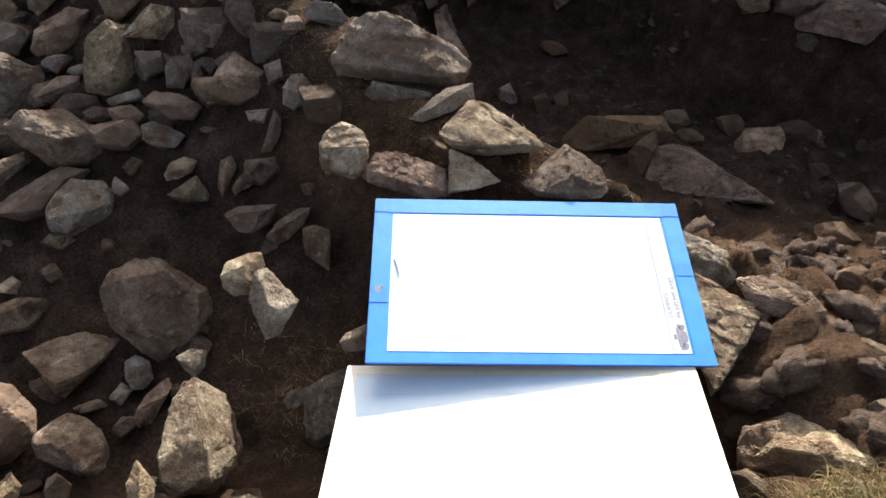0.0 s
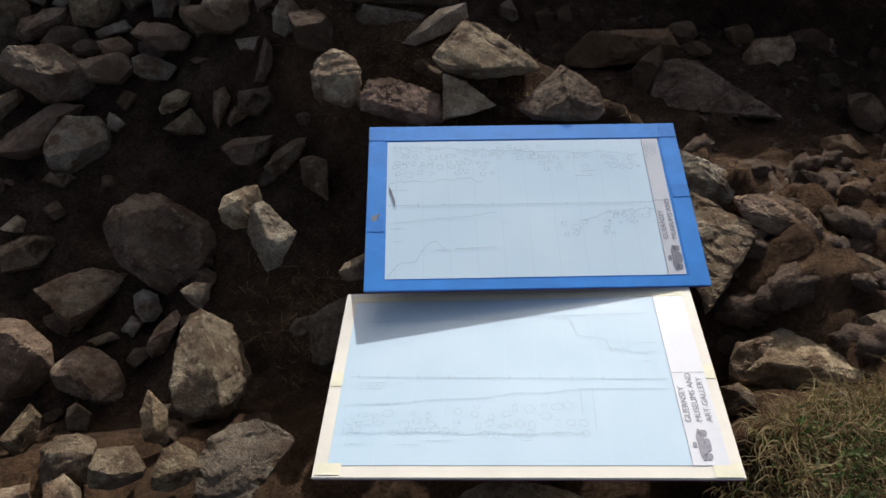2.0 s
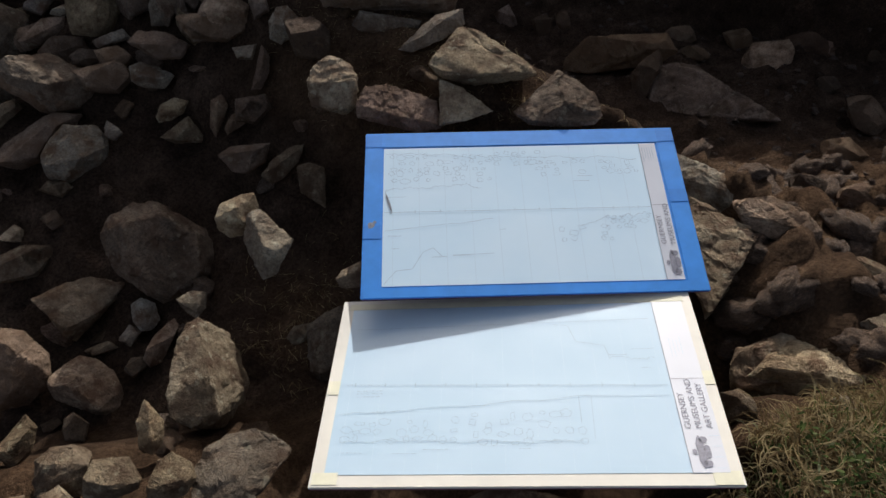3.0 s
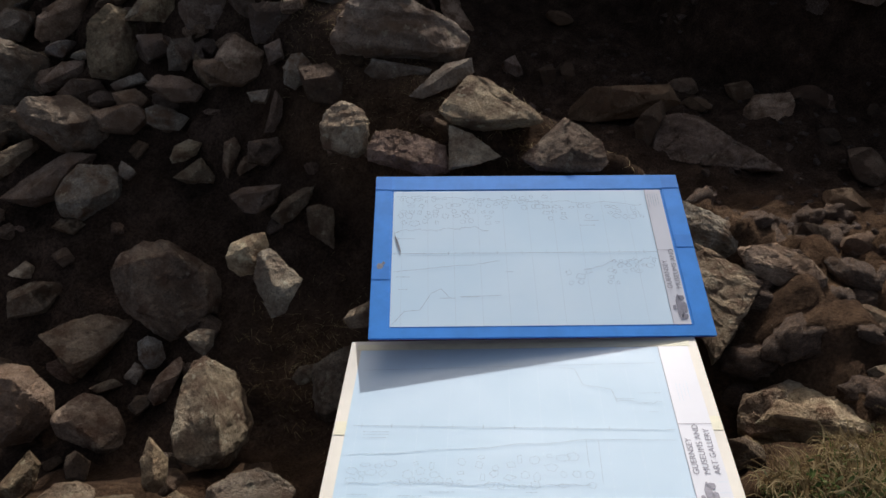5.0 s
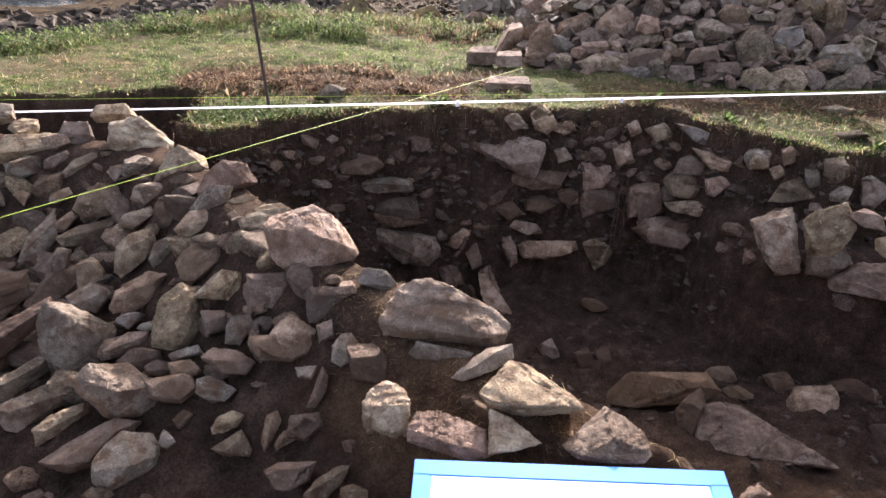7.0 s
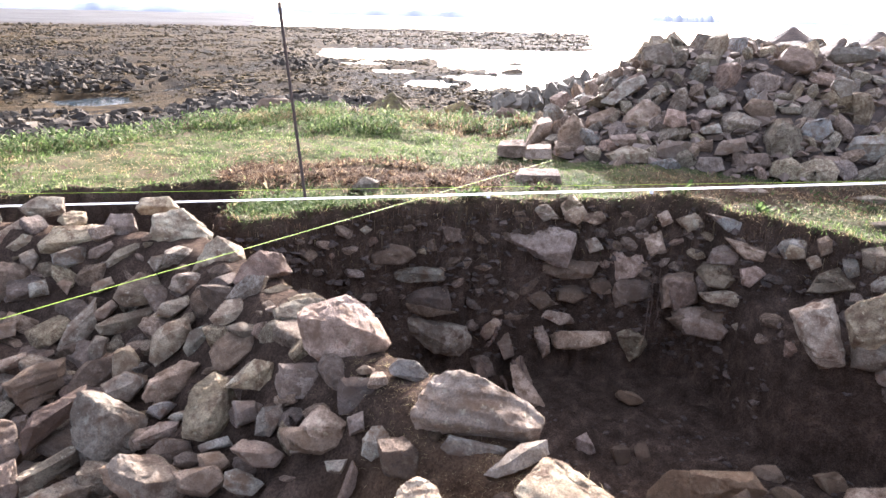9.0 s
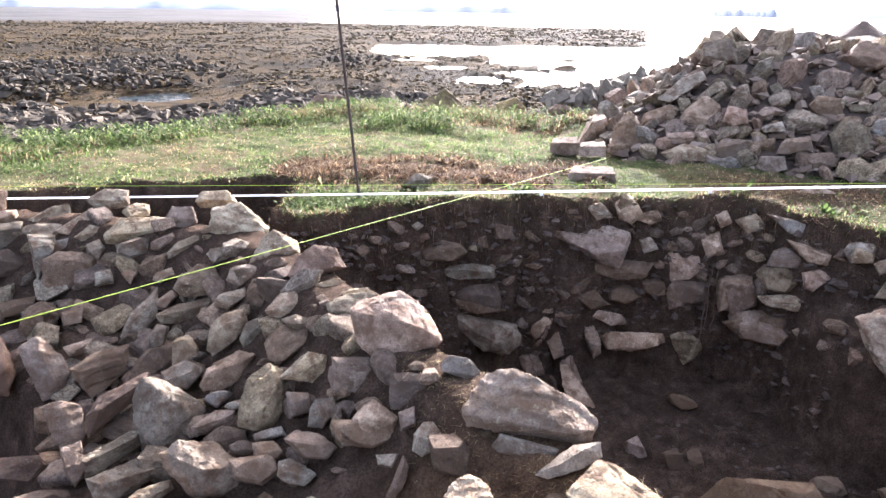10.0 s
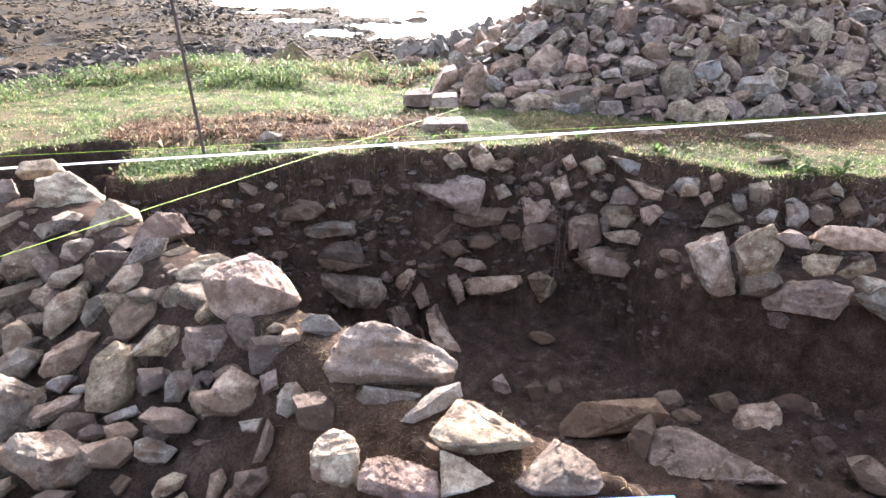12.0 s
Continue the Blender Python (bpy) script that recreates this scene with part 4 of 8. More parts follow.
stone(rubble_wall, -0.472, 1.812, -0.141, -31, 15, 0.051, "grey", (-0.037, -0.038), (-0.028, 0.016), (-0.008, 0.045), (0.038, 0.041), (0.030, -0.009), (-0.008, -0.046), (-0.015, 0.017, 0.010), (0.008, -0.013, 0.017))
stone(rubble_wall, -0.576, 2.000, -0.088, -28, 16, 0.071, "tan", (-0.074, -0.030, 0.017), (-0.033, 0.004), (0.014, 0.042), (0.076, 0.031), (0.054, -0.045), (-0.060, -0.036, 0.011), (-0.031, -0.016, 0.027), (0.056, -0.002, 0.025))
stone(rubble_wall, -0.911, 2.160, -0.219, -27, 23, 0.087, "pink", (-0.083, -0.032), (-0.054, 0.024), (0.042, 0.058), (0.090, 0.049), (0.053, -0.006), (-0.016, -0.055), (-0.074, -0.051), (-0.051, 0.011, 0.025), (0.041, 0.028, 0.028))
stone(rubble_wall, -0.391, 1.884, -0.046, -29, 12, 0.074, "dark", (-0.059, 0.032), (-0.016, 0.053), (0.068, 0.042), (0.063, -0.020), (0.032, -0.056), (-0.053, -0.046), (-0.063, -0.006), (-0.029, 0.027, 0.018), (0.050, -0.003, 0.018))
stone(rubble_wall, -0.907, 1.958, -0.300, -31, 25, 0.059, "pink", (-0.065, 0.006), (-0.030, 0.032), (0.068, 0.033), (0.068, -0.003), (0.025, -0.036), (-0.057, -0.035), (-0.032, 0.006, 0.017), (0.054, 0.006, 0.017))
stone(rubble_wall, -0.721, 1.799, -0.276, -33, 22, 0.043, "dark", (-0.041, 0.017), (-0.006, 0.029), (0.043, 0.010), (0.041, -0.021), (-0.001, -0.027), (-0.042, -0.008))
stone(rubble_wall, -0.476, 1.701, -0.177, -34, 16, 0.077, "dark", (-0.077, 0.023), (-0.040, 0.048), (0.030, 0.028), (0.080, -0.021), (0.049, -0.051), (-0.018, -0.038))
stone(rubble_wall, -0.179, 1.750, -0.013, -30, 6, 0.074, "dark", (-0.064, 0.026), (-0.053, 0.055), (0.060, 0.048), (0.067, -0.019), (0.016, -0.054), (-0.060, -0.049), (-0.041, 0.032, 0.018), (0.048, 0.019, 0.021))
stone(rubble_wall, -0.475, 0.472, -0.095, -58, 49, 0.058, "grey", (-0.035, 0.023), (-0.009, 0.044), (0.016, 0.041), (0.042, 0.023), (0.051, -0.009), (0.030, -0.025), (-0.006, -0.045), (-0.037, -0.026), (-0.047, 0.002), (-0.008, 0.032, 0.017), (0.017, 0.008, 0.024), (0.030, -0.019, 0.019), (-0.031, -0.009, 0.019))
stone(rubble_wall, -0.396, 0.453, -0.094, -61, 45, 0.053, "tan", (-0.027, 0.032, 0.017), (-0.000, 0.043), (0.040, 0.008), (0.030, -0.031), (0.014, -0.041), (-0.028, -0.020), (-0.048, 0.008), (-0.026, 0.024, 0.026), (-0.006, -0.013, 0.029), (0.020, -0.032, 0.015))
stone(rubble_wall, -0.310, 0.449, -0.111, -64, 39, 0.048, "tan", (-0.037, 0.013, 0.008), (0.002, 0.035), (0.026, 0.031), (0.037, -0.004), (0.029, -0.026), (0.002, -0.036), (-0.032, -0.024), (-0.047, -0.003), (-0.025, -0.001, 0.022), (0.018, -0.022, 0.016))
stone(rubble_wall, -0.210, 0.467, -0.171, -67, 29, 0.097, "grey", (-0.068, 0.046), (-0.031, 0.066), (0.007, 0.068), (0.052, 0.051), (0.082, 0.007, 0.008), (0.088, -0.014, 0.019), (0.047, -0.032, 0.041), (0.006, -0.047, 0.056), (-0.031, -0.058, 0.062), (-0.097, -0.014, 0.031), (-0.079, 0.021), (-0.026, 0.026, 0.031), (0.034, 0.038, 0.016), (-0.008, -0.016, 0.053))
stone(rubble_wall, -0.374, 0.569, -0.170, -60, 37, 0.045, "tan", (-0.014, 0.020), (0.020, 0.046), (0.024, -0.006), (0.000, -0.037), (-0.024, -0.042), (-0.036, -0.019), (0.012, 0.017, 0.012), (-0.013, -0.023, 0.016))
stone(rubble_wall, -0.815, 0.878, -0.441, -50, 45, 0.117, "dark", (-0.058, 0.074), (0.011, 0.092), (0.056, 0.079), (0.085, 0.044), (0.089, -0.033), (0.052, -0.090), (-0.017, -0.097), (-0.072, -0.061), (-0.098, 0.008), (0.035, 0.036, 0.049), (0.050, -0.032, 0.041), (-0.022, -0.050, 0.045))
stone(earth_bank, 0.840, 0.990, -0.159, -42, -41, 0.081, "grey", (-0.096, 0.040), (-0.020, 0.047), (0.042, 0.033), (0.072, 0.005), (0.080, -0.046), (0.000, -0.050), (-0.039, -0.022), (-0.024, 0.027, 0.013), (0.054, -0.026, 0.026))
stone(earth_bank, 0.792, 0.795, -0.154, -46, -46, 0.115, "tan", (-0.125, 0.080, -0.019), (-0.032, 0.069, 0.004), (0.019, 0.078, 0.015), (0.041, 0.057, 0.041), (0.033, -0.025, 0.086), (0.044, -0.112, 0.130), (-0.005, -0.088, 0.093), (0.019, 0.049, 0.045))
stone(earth_bank, 0.866, 0.493, -0.143, -49, -62, 0.154, "tan", (-0.095, -0.136), (-0.119, -0.099), (-0.122, -0.037), (-0.099, 0.012), (-0.052, 0.058), (-0.008, 0.076), (0.037, 0.103), (0.096, 0.110), (0.121, 0.053), (0.060, -0.034), (0.007, -0.112), (-0.043, -0.143), (-0.087, -0.099, 0.064), (-0.062, -0.039, 0.099), (-0.020, -0.006, 0.104), (0.035, 0.020, 0.089), (0.086, 0.075, 0.059))
stone(earth_bank, 0.939, 0.826, -0.165, -43, -49, 0.106, "clod", (-0.108, 0.019), (-0.060, 0.073), (-0.025, 0.081), (0.034, 0.068), (0.074, 0.028), (0.072, -0.035), (0.048, -0.080), (-0.031, -0.060), (-0.079, 0.029, 0.021), (-0.013, 0.061, 0.031), (0.046, 0.017, 0.031))
stone(earth_bank, 0.680, 0.452, -0.133, -55, -58, 0.045, "grey", (-0.041, -0.007), (-0.022, 0.017), (0.008, 0.025), (0.038, 0.009), (0.000, -0.040), (-0.015, 0.008, 0.010), (0.015, 0.006, 0.012))
stone(trench_floor_stones, 1.610, 2.136, -0.906, -36, -37, 0.234, "pink", (-0.286, -0.074), (-0.291, 0.027), (-0.226, 0.068), (-0.130, 0.077), (0.044, 0.031, 0.019), (0.182, 0.004, 0.045), (0.279, -0.022, 0.045), (0.175, -0.063), (-0.013, -0.139), (-0.221, -0.172), (-0.239, -0.149, 0.076), (-0.018, -0.108, 0.098), (0.169, -0.046, 0.068))
stone(trench_floor_stones, 2.007, 2.419, -1.007, -33, -39, 0.150, "pink", (-0.115, 0.004), (-0.097, 0.073), (0.043, 0.141), (0.092, 0.087), (0.106, -0.034), (-0.000, -0.126), (-0.090, -0.073), (-0.090, 0.026, 0.044), (0.070, 0.070, 0.049), (0.006, -0.095, 0.044))
stone(trench_floor_stones, 1.305, 2.514, -0.961, -35, -27, 0.226, "clod", (-0.254, -0.074), (-0.100, -0.003), (0.173, 0.133), (0.246, 0.067), (0.166, -0.016), (0.040, -0.047), (-0.162, -0.132), (-0.244, -0.132))
stone(trench_floor_stones, 1.351, 2.313, -0.940, -37, -30, 0.111, "clod", (-0.065, -0.000), (0.014, 0.134), (0.054, 0.066), (0.029, -0.121), (-0.023, -0.134))
stone(trench_face, 0.720, 3.965, -0.287, -18, -10, 0.216, "pink", (-0.239, 0.030), (-0.205, 0.118), (0.023, 0.130), (0.235, 0.100), (0.221, -0.013), (0.188, -0.126), (0.100, -0.114), (-0.079, -0.026), (-0.176, 0.034, 0.077), (0.027, -0.051, 0.091), (0.183, -0.020, 0.070))
stone(trench_face, 1.284, 3.915, -0.384, -19, -18, 0.145, "pink", (-0.123, 0.010), (-0.110, 0.083), (0.066, 0.112), (0.120, 0.008), (0.045, -0.076), (-0.060, -0.112), (-0.071, 0.045, 0.037), (0.073, 0.012, 0.042))
stone(trench_face, -0.056, 3.786, -0.417, -21, 1, 0.121, "blue", (-0.192, -0.002), (-0.083, 0.032), (0.065, 0.049), (0.197, 0.029), (0.184, -0.037), (-0.039, -0.050), (-0.035, 0.010, 0.035), (0.161, 0.001, 0.035))
stone(trench_face, 0.041, 3.800, -0.587, -23, -0, 0.139, "dark", (-0.143, -0.009), (-0.073, 0.073), (0.114, 0.082), (0.143, -0.022), (0.130, -0.093), (-0.011, -0.056), (-0.058, 0.018, 0.034), (0.126, 0.003, 0.034))
stone(trench_face, 0.031, 3.792, -0.804, -26, -0, 0.249, "grey", (-0.280, 0.142), (-0.138, 0.129), (0.065, 0.070), (0.255, 0.039), (0.288, -0.071), (0.212, -0.141), (0.056, -0.132), (-0.077, -0.041), (-0.187, 0.109, 0.060), (0.198, 0.003, 0.072), (0.125, -0.085, 0.072))
stone(trench_face, 0.776, 3.917, -0.904, -26, -11, 0.107, "pink", (-0.063, 0.118), (-0.026, 0.119), (0.061, -0.081), (0.018, -0.119), (-0.040, -0.010))
stone(trench_face, 1.024, 3.894, -0.895, -26, -14, 0.150, "pink", (-0.197, 0.006), (-0.014, 0.053), (0.177, 0.075), (0.195, 0.020), (-0.008, -0.065), (-0.156, -0.074))
stone(trench_face, 1.340, 3.863, -0.903, -25, -19, 0.134, "tan", (-0.109, 0.086), (-0.055, 0.109), (0.101, 0.011), (0.070, -0.066), (0.007, -0.113), (-0.063, -0.023))
stone(trench_face, 1.312, 3.886, -0.567, -21, -18, 0.138, "dark", (-0.126, -0.010), (0.100, 0.098), (0.126, -0.008), (-0.083, -0.098))
stone(trench_face, 1.749, 3.701, -0.363, -19, -25, 0.125, "grey", (-0.117, 0.005), (-0.079, 0.062), (0.036, 0.091), (0.117, -0.022), (0.057, -0.081), (-0.044, -0.082))
stone(trench_face, 1.836, 3.628, -0.485, -21, -27, 0.125, "tan", (-0.200, -0.004), (0.015, 0.054), (0.191, 0.028), (0.028, -0.049), (-0.142, -0.047))
stone(trench_face, 1.964, 3.466, -0.611, -23, -29, 0.204, "grey", (-0.178, -0.012), (-0.058, 0.076), (0.067, 0.163), (0.146, 0.021), (0.184, -0.058), (0.105, -0.136), (-0.010, -0.128), (-0.035, 0.062, 0.020), (0.066, 0.009, 0.079), (0.155, -0.051, 0.059))
stone(stone_ledge, 1.924, 2.934, -0.371, -22, -33, 0.199, "grey", (-0.143, 0.078), (0.034, 0.185), (0.075, 0.101), (0.119, -0.038), (0.147, -0.121), (0.041, -0.172), (-0.046, -0.070), (-0.106, 0.068, 0.048), (0.036, 0.137, 0.045), (0.093, -0.086, 0.071), (0.017, -0.115, 0.064))
stone(stone_ledge, 2.092, 2.798, -0.253, -20, -36, 0.160, "tan", (-0.120, 0.028), (-0.077, 0.080), (0.038, 0.155), (0.102, 0.043, 0.013), (0.077, -0.047, 0.026), (0.019, -0.145), (-0.061, -0.134), (-0.051, -0.073, 0.067), (-0.001, 0.022, 0.047), (0.078, 0.021, 0.047))
stone(stone_ledge, 2.126, 2.777, -0.402, -23, -37, 0.117, "grey", (-0.104, 0.011), (0.038, 0.091), (0.096, 0.017), (0.020, -0.078), (-0.084, -0.088))
stone(stone_ledge, 2.296, 2.638, -0.441, -23, -41, 0.173, "pink", (-0.196, -0.053, 0.014), (-0.104, 0.058), (0.047, 0.110), (0.175, 0.100), (0.165, 0.014), (0.123, -0.065), (-0.057, -0.094), (-0.181, -0.099), (-0.103, 0.023, 0.061), (0.033, 0.057, 0.084), (0.154, 0.055, 0.050))
stone(stone_ledge, 2.316, 2.631, -0.255, -20, -41, 0.088, "tan", (-0.094, 0.014), (-0.047, 0.045), (0.076, 0.056), (0.056, -0.036), (-0.023, -0.061), (-0.078, -0.035), (-0.068, 0.009, 0.028), (0.053, 0.029, 0.028))
stone(stone_ledge, 2.441, 2.600, -0.118, -18, -43, 0.141, "pink", (-0.201, -0.039), (-0.053, 0.050), (0.059, 0.066), (0.190, 0.029), (0.180, -0.018), (-0.073, -0.065))
stone(stone_ledge, 2.507, 2.429, -0.397, -23, -46, 0.126, "blue", (-0.126, 0.029), (-0.005, 0.102), (0.114, -0.003), (0.109, -0.069), (-0.037, -0.028), (-0.071, 0.022, 0.049), (0.068, 0.005, 0.045))
stone(stone_ledge, 2.416, 2.539, -0.236, -20, -43, 0.086, "tan", (-0.073, -0.050), (-0.015, 0.022), (0.060, 0.068), (0.081, 0.006), (-0.019, -0.058), (-0.033, -0.018, 0.036), (0.053, 0.026, 0.025))
stone(trench_face, 2.495, 3.111, -0.166, -17, -38, 0.098, "grey", (-0.074, 0.062), (-0.046, 0.088), (0.064, -0.016), (0.025, -0.092), (-0.037, -0.088))
stone(trench_face, 2.159, 3.253, -0.221, -18, -33, 0.119, "grey", (-0.108, -0.085), (-0.067, 0.025), (0.013, 0.075), (0.121, -0.009), (0.091, -0.036), (-0.034, -0.079))
stone(trench_face, 1.767, 3.730, -0.051, -15, -25, 0.091, "blue", (-0.117, 0.042), (0.001, 0.032), (0.116, -0.042), (0.018, -0.051))
stone(rubble_wall, -1.183, 1.831, -0.340, -32, 33, 0.095, "tan", (-0.091, 0.007), (0.005, 0.041), (0.099, 0.060), (0.097, -0.000), (-0.013, -0.042), (-0.080, -0.063), (-0.070, -0.009, 0.034), (0.085, 0.028, 0.034))
stone(rubble_wall, -1.076, 1.705, -0.345, -35, 32, 0.097, "grey", (-0.099, 0.035), (-0.014, 0.042), (0.075, 0.057), (0.112, -0.003), (0.039, -0.034), (-0.058, -0.060), (-0.083, -0.040), (-0.058, 0.006, 0.035), (0.086, 0.009, 0.038))
stone(rubble_wall, -0.968, 1.636, -0.356, -36, 31, 0.068, "grey", (-0.071, 0.011), (-0.019, 0.037), (0.074, 0.041), (0.078, 0.011), (-0.017, -0.026), (-0.071, -0.039), (-0.053, -0.005, 0.024), (0.065, 0.019, 0.022))
stone(rubble_wall, -0.804, 1.693, -0.284, -35, 26, 0.130, "grey", (-0.107, 0.082), (-0.065, 0.106), (0.040, 0.078), (0.092, 0.009), (0.119, -0.045), (0.091, -0.089), (-0.019, -0.081), (-0.071, -0.021), (-0.099, 0.038), (-0.073, 0.050, 0.042), (-0.010, 0.005, 0.076), (0.087, -0.010, 0.050), (-0.017, -0.066, 0.042))
stone(rubble_wall, -1.030, 1.942, -0.299, -31, 28, 0.172, "grey", (-0.094, 0.114), (-0.066, 0.179), (-0.006, 0.164), (0.067, 0.094), (0.128, 0.039), (0.083, -0.051), (-0.031, -0.151), (-0.072, -0.100), (-0.105, 0.004), (-0.013, 0.122, 0.067), (-0.046, -0.060, 0.083), (0.077, 0.017, 0.044))
stone(rubble_wall, -0.881, 2.172, -0.223, -28, 22, 0.099, "pink", (-0.081, -0.007), (-0.064, 0.045), (0.035, 0.078), (0.091, 0.058), (0.020, -0.027), (-0.071, -0.070), (-0.053, 0.016, 0.032), (0.065, 0.047, 0.026))
stone(rubble_wall, -0.879, 1.956, -0.292, -32, 24, 0.067, "pink", (-0.073, -0.001), (0.015, 0.039), (0.081, 0.033), (0.063, -0.015), (-0.058, -0.037), (-0.047, -0.004, 0.024), (0.064, 0.015, 0.022))
stone(rubble_wall, -0.558, 2.000, -0.087, -29, 16, 0.077, "tan", (-0.072, -0.032, 0.012), (0.012, 0.051), (0.074, 0.031), (0.066, -0.042), (0.028, -0.056), (-0.041, -0.023, 0.027), (0.057, 0.016, 0.022))
stone(rubble_wall, -0.377, 1.888, -0.042, -29, 11, 0.073, "pink", (-0.065, 0.057), (0.061, 0.049), (0.066, -0.045), (-0.060, -0.048), (-0.045, 0.035, 0.019), (0.055, 0.026, 0.019))
stone(rubble_wall, -0.278, 1.703, -0.079, -33, 9, 0.075, "pink", (-0.068, 0.001), (-0.005, 0.056), (0.069, -0.001), (0.049, -0.052), (-0.052, -0.050), (-0.042, -0.002, 0.024), (0.051, -0.014, 0.024))
stone(rubble_wall, -0.459, 1.813, -0.140, -32, 14, 0.055, "grey", (-0.042, -0.026), (-0.016, 0.035), (0.036, 0.045), (0.040, 0.000), (-0.007, -0.049), (-0.013, 0.011, 0.014), (0.007, -0.026, 0.016))
stone(rubble_wall, -0.850, 2.352, -0.142, -25, 20, 0.073, "tan", (-0.057, -0.022), (-0.025, 0.039), (0.039, 0.062), (0.056, 0.005), (0.003, -0.057), (-0.042, -0.061), (-0.036, -0.014, 0.024), (0.044, 0.028, 0.021))
stone(rubble_wall, -0.961, 2.368, -0.155, -25, 22, 0.104, "grey", (-0.084, -0.059), (-0.062, 0.028), (-0.011, 0.074), (0.076, 0.085), (0.081, 0.026), (0.023, -0.035), (-0.064, -0.085), (-0.037, 0.019, 0.027), (0.055, 0.048, 0.030))
stone(rubble_wall, -0.729, 2.362, -0.033, -24, 17, 0.078, "tan", (-0.070, -0.010, 0.019), (-0.009, 0.052), (0.052, 0.055), (0.072, 0.010, 0.013), (0.012, -0.030, 0.025), (-0.042, -0.056), (-0.040, -0.007, 0.033), (0.015, 0.003, 0.038))
stone(rubble_wall, -0.626, 2.234, -0.038, -25, 16, 0.066, "grey", (-0.075, 0.018), (-0.021, 0.034), (0.078, -0.006), (0.064, -0.040), (-0.027, -0.025))
stone(rubble_wall, -0.570, 2.435, 0.033, -22, 13, 0.053, "tan", (-0.072, -0.005, 0.017), (0.029, 0.026), (0.074, 0.009), (0.024, -0.024, 0.022), (-0.059, -0.023, 0.021))
stone(rubble_wall, -0.637, 2.557, 0.070, -20, 14, 0.120, "pink", (-0.120, -0.037, 0.019), (-0.078, 0.031), (-0.009, 0.082), (0.077, 0.064), (0.118, -0.018, 0.015), (0.023, -0.049), (-0.076, -0.074, 0.019), (-0.073, -0.041, 0.046), (0.073, -0.012, 0.050))
stone(rubble_wall, -0.887, 2.807, 0.041, -19, 18, 0.123, "tan", (-0.121, -0.066), (-0.046, 0.053), (0.004, 0.085), (0.103, 0.028), (0.114, -0.023), (0.043, -0.083), (-0.050, -0.081), (-0.066, -0.030, 0.036), (0.085, -0.010, 0.044))
stone(rubble_wall, -1.247, 2.794, -0.117, -21, 24, 0.110, "tan", (-0.108, -0.023), (-0.074, 0.026), (0.012, 0.076), (0.088, 0.052), (0.104, -0.026), (0.046, -0.072), (-0.067, -0.067), (-0.067, -0.005, 0.028), (-0.010, 0.006, 0.032), (0.038, -0.040, 0.053))
stone(rubble_wall, -1.271, 2.690, -0.218, -23, 25, 0.101, "grey", (-0.123, -0.001), (-0.028, 0.031), (0.135, 0.042), (0.116, -0.007), (0.035, -0.059), (-0.105, -0.045), (-0.087, -0.007, 0.039), (0.090, 0.010, 0.036))
stone(rubble_wall, -1.465, 2.658, -0.231, -23, 29, 0.121, "grey", (-0.087, -0.081), (-0.035, 0.010), (0.090, 0.107), (0.072, -0.013), (-0.013, -0.098), (-0.078, -0.107), (-0.022, -0.012, 0.035), (0.069, 0.057, 0.029))
stone(rubble_wall, -1.374, 2.996, -0.027, -18, 25, 0.084, "tan", (-0.090, -0.023), (-0.031, 0.026), (0.068, 0.053), (0.090, 0.011), (-0.008, -0.047), (-0.078, -0.050), (-0.049, -0.015, 0.030), (0.062, 0.022, 0.027))
stone(rubble_wall, -1.665, 3.081, 0.019, -16, 28, 0.115, "tan", (-0.136, -0.011), (-0.050, 0.061), (0.134, 0.052), (0.131, -0.044), (-0.028, -0.066), (-0.128, -0.051), (-0.096, -0.011, 0.052), (0.116, -0.012, 0.052))
stone(rubble_wall, -1.153, 3.117, 0.054, -17, 20, 0.154, "tan", (-0.112, 0.085), (0.018, 0.109), (0.145, -0.026), (0.125, -0.078), (0.017, -0.086), (-0.108, -0.100), (-0.150, -0.050), (-0.102, 0.024, 0.059), (0.109, -0.046, 0.069))
stone(rubble_wall, -1.356, 3.387, 0.103, -14, 22, 0.088, "tan", (-0.110, -0.007), (-0.072, 0.043), (0.059, 0.043), (0.108, -0.029), (0.006, -0.049), (-0.084, -0.041), (-0.074, 0.004, 0.040), (0.079, -0.015, 0.034))
stone(rubble_wall, -1.449, 3.136, 0.057, -16, 25, 0.094, "pink", (-0.082, -0.001), (-0.030, 0.072), (0.065, 0.062), (0.081, -0.020), (-0.005, -0.069), (-0.074, -0.047), (-0.044, 0.016, 0.030), (0.064, 0.003, 0.030))
stone(stone_heap, 1.242, 5.406, 0.167, -9, -13, 0.221, "pink", (-0.163, -0.185), (-0.162, 0.018), (-0.051, 0.180), (0.185, -0.088), (0.149, -0.175), (-0.036, 0.113, 0.050), (0.047, -0.130, 0.078))
stone(stone_heap, 1.700, 5.357, 0.295, -8, -18, 0.220, "pink", (-0.170, -0.122), (-0.095, 0.065), (0.041, 0.181), (0.153, 0.122), (0.189, -0.071), (0.146, -0.171), (-0.096, -0.121), (-0.068, 0.022, 0.057), (0.125, -0.010, 0.064))
stone(stone_heap, 1.458, 5.513, 0.274, -8, -15, 0.160, "pink", (-0.147, -0.101), (-0.124, 0.027), (0.068, 0.113), (0.147, 0.073), (0.107, -0.087), (-0.042, -0.113), (-0.096, -0.016, 0.047), (0.103, 0.021, 0.047))
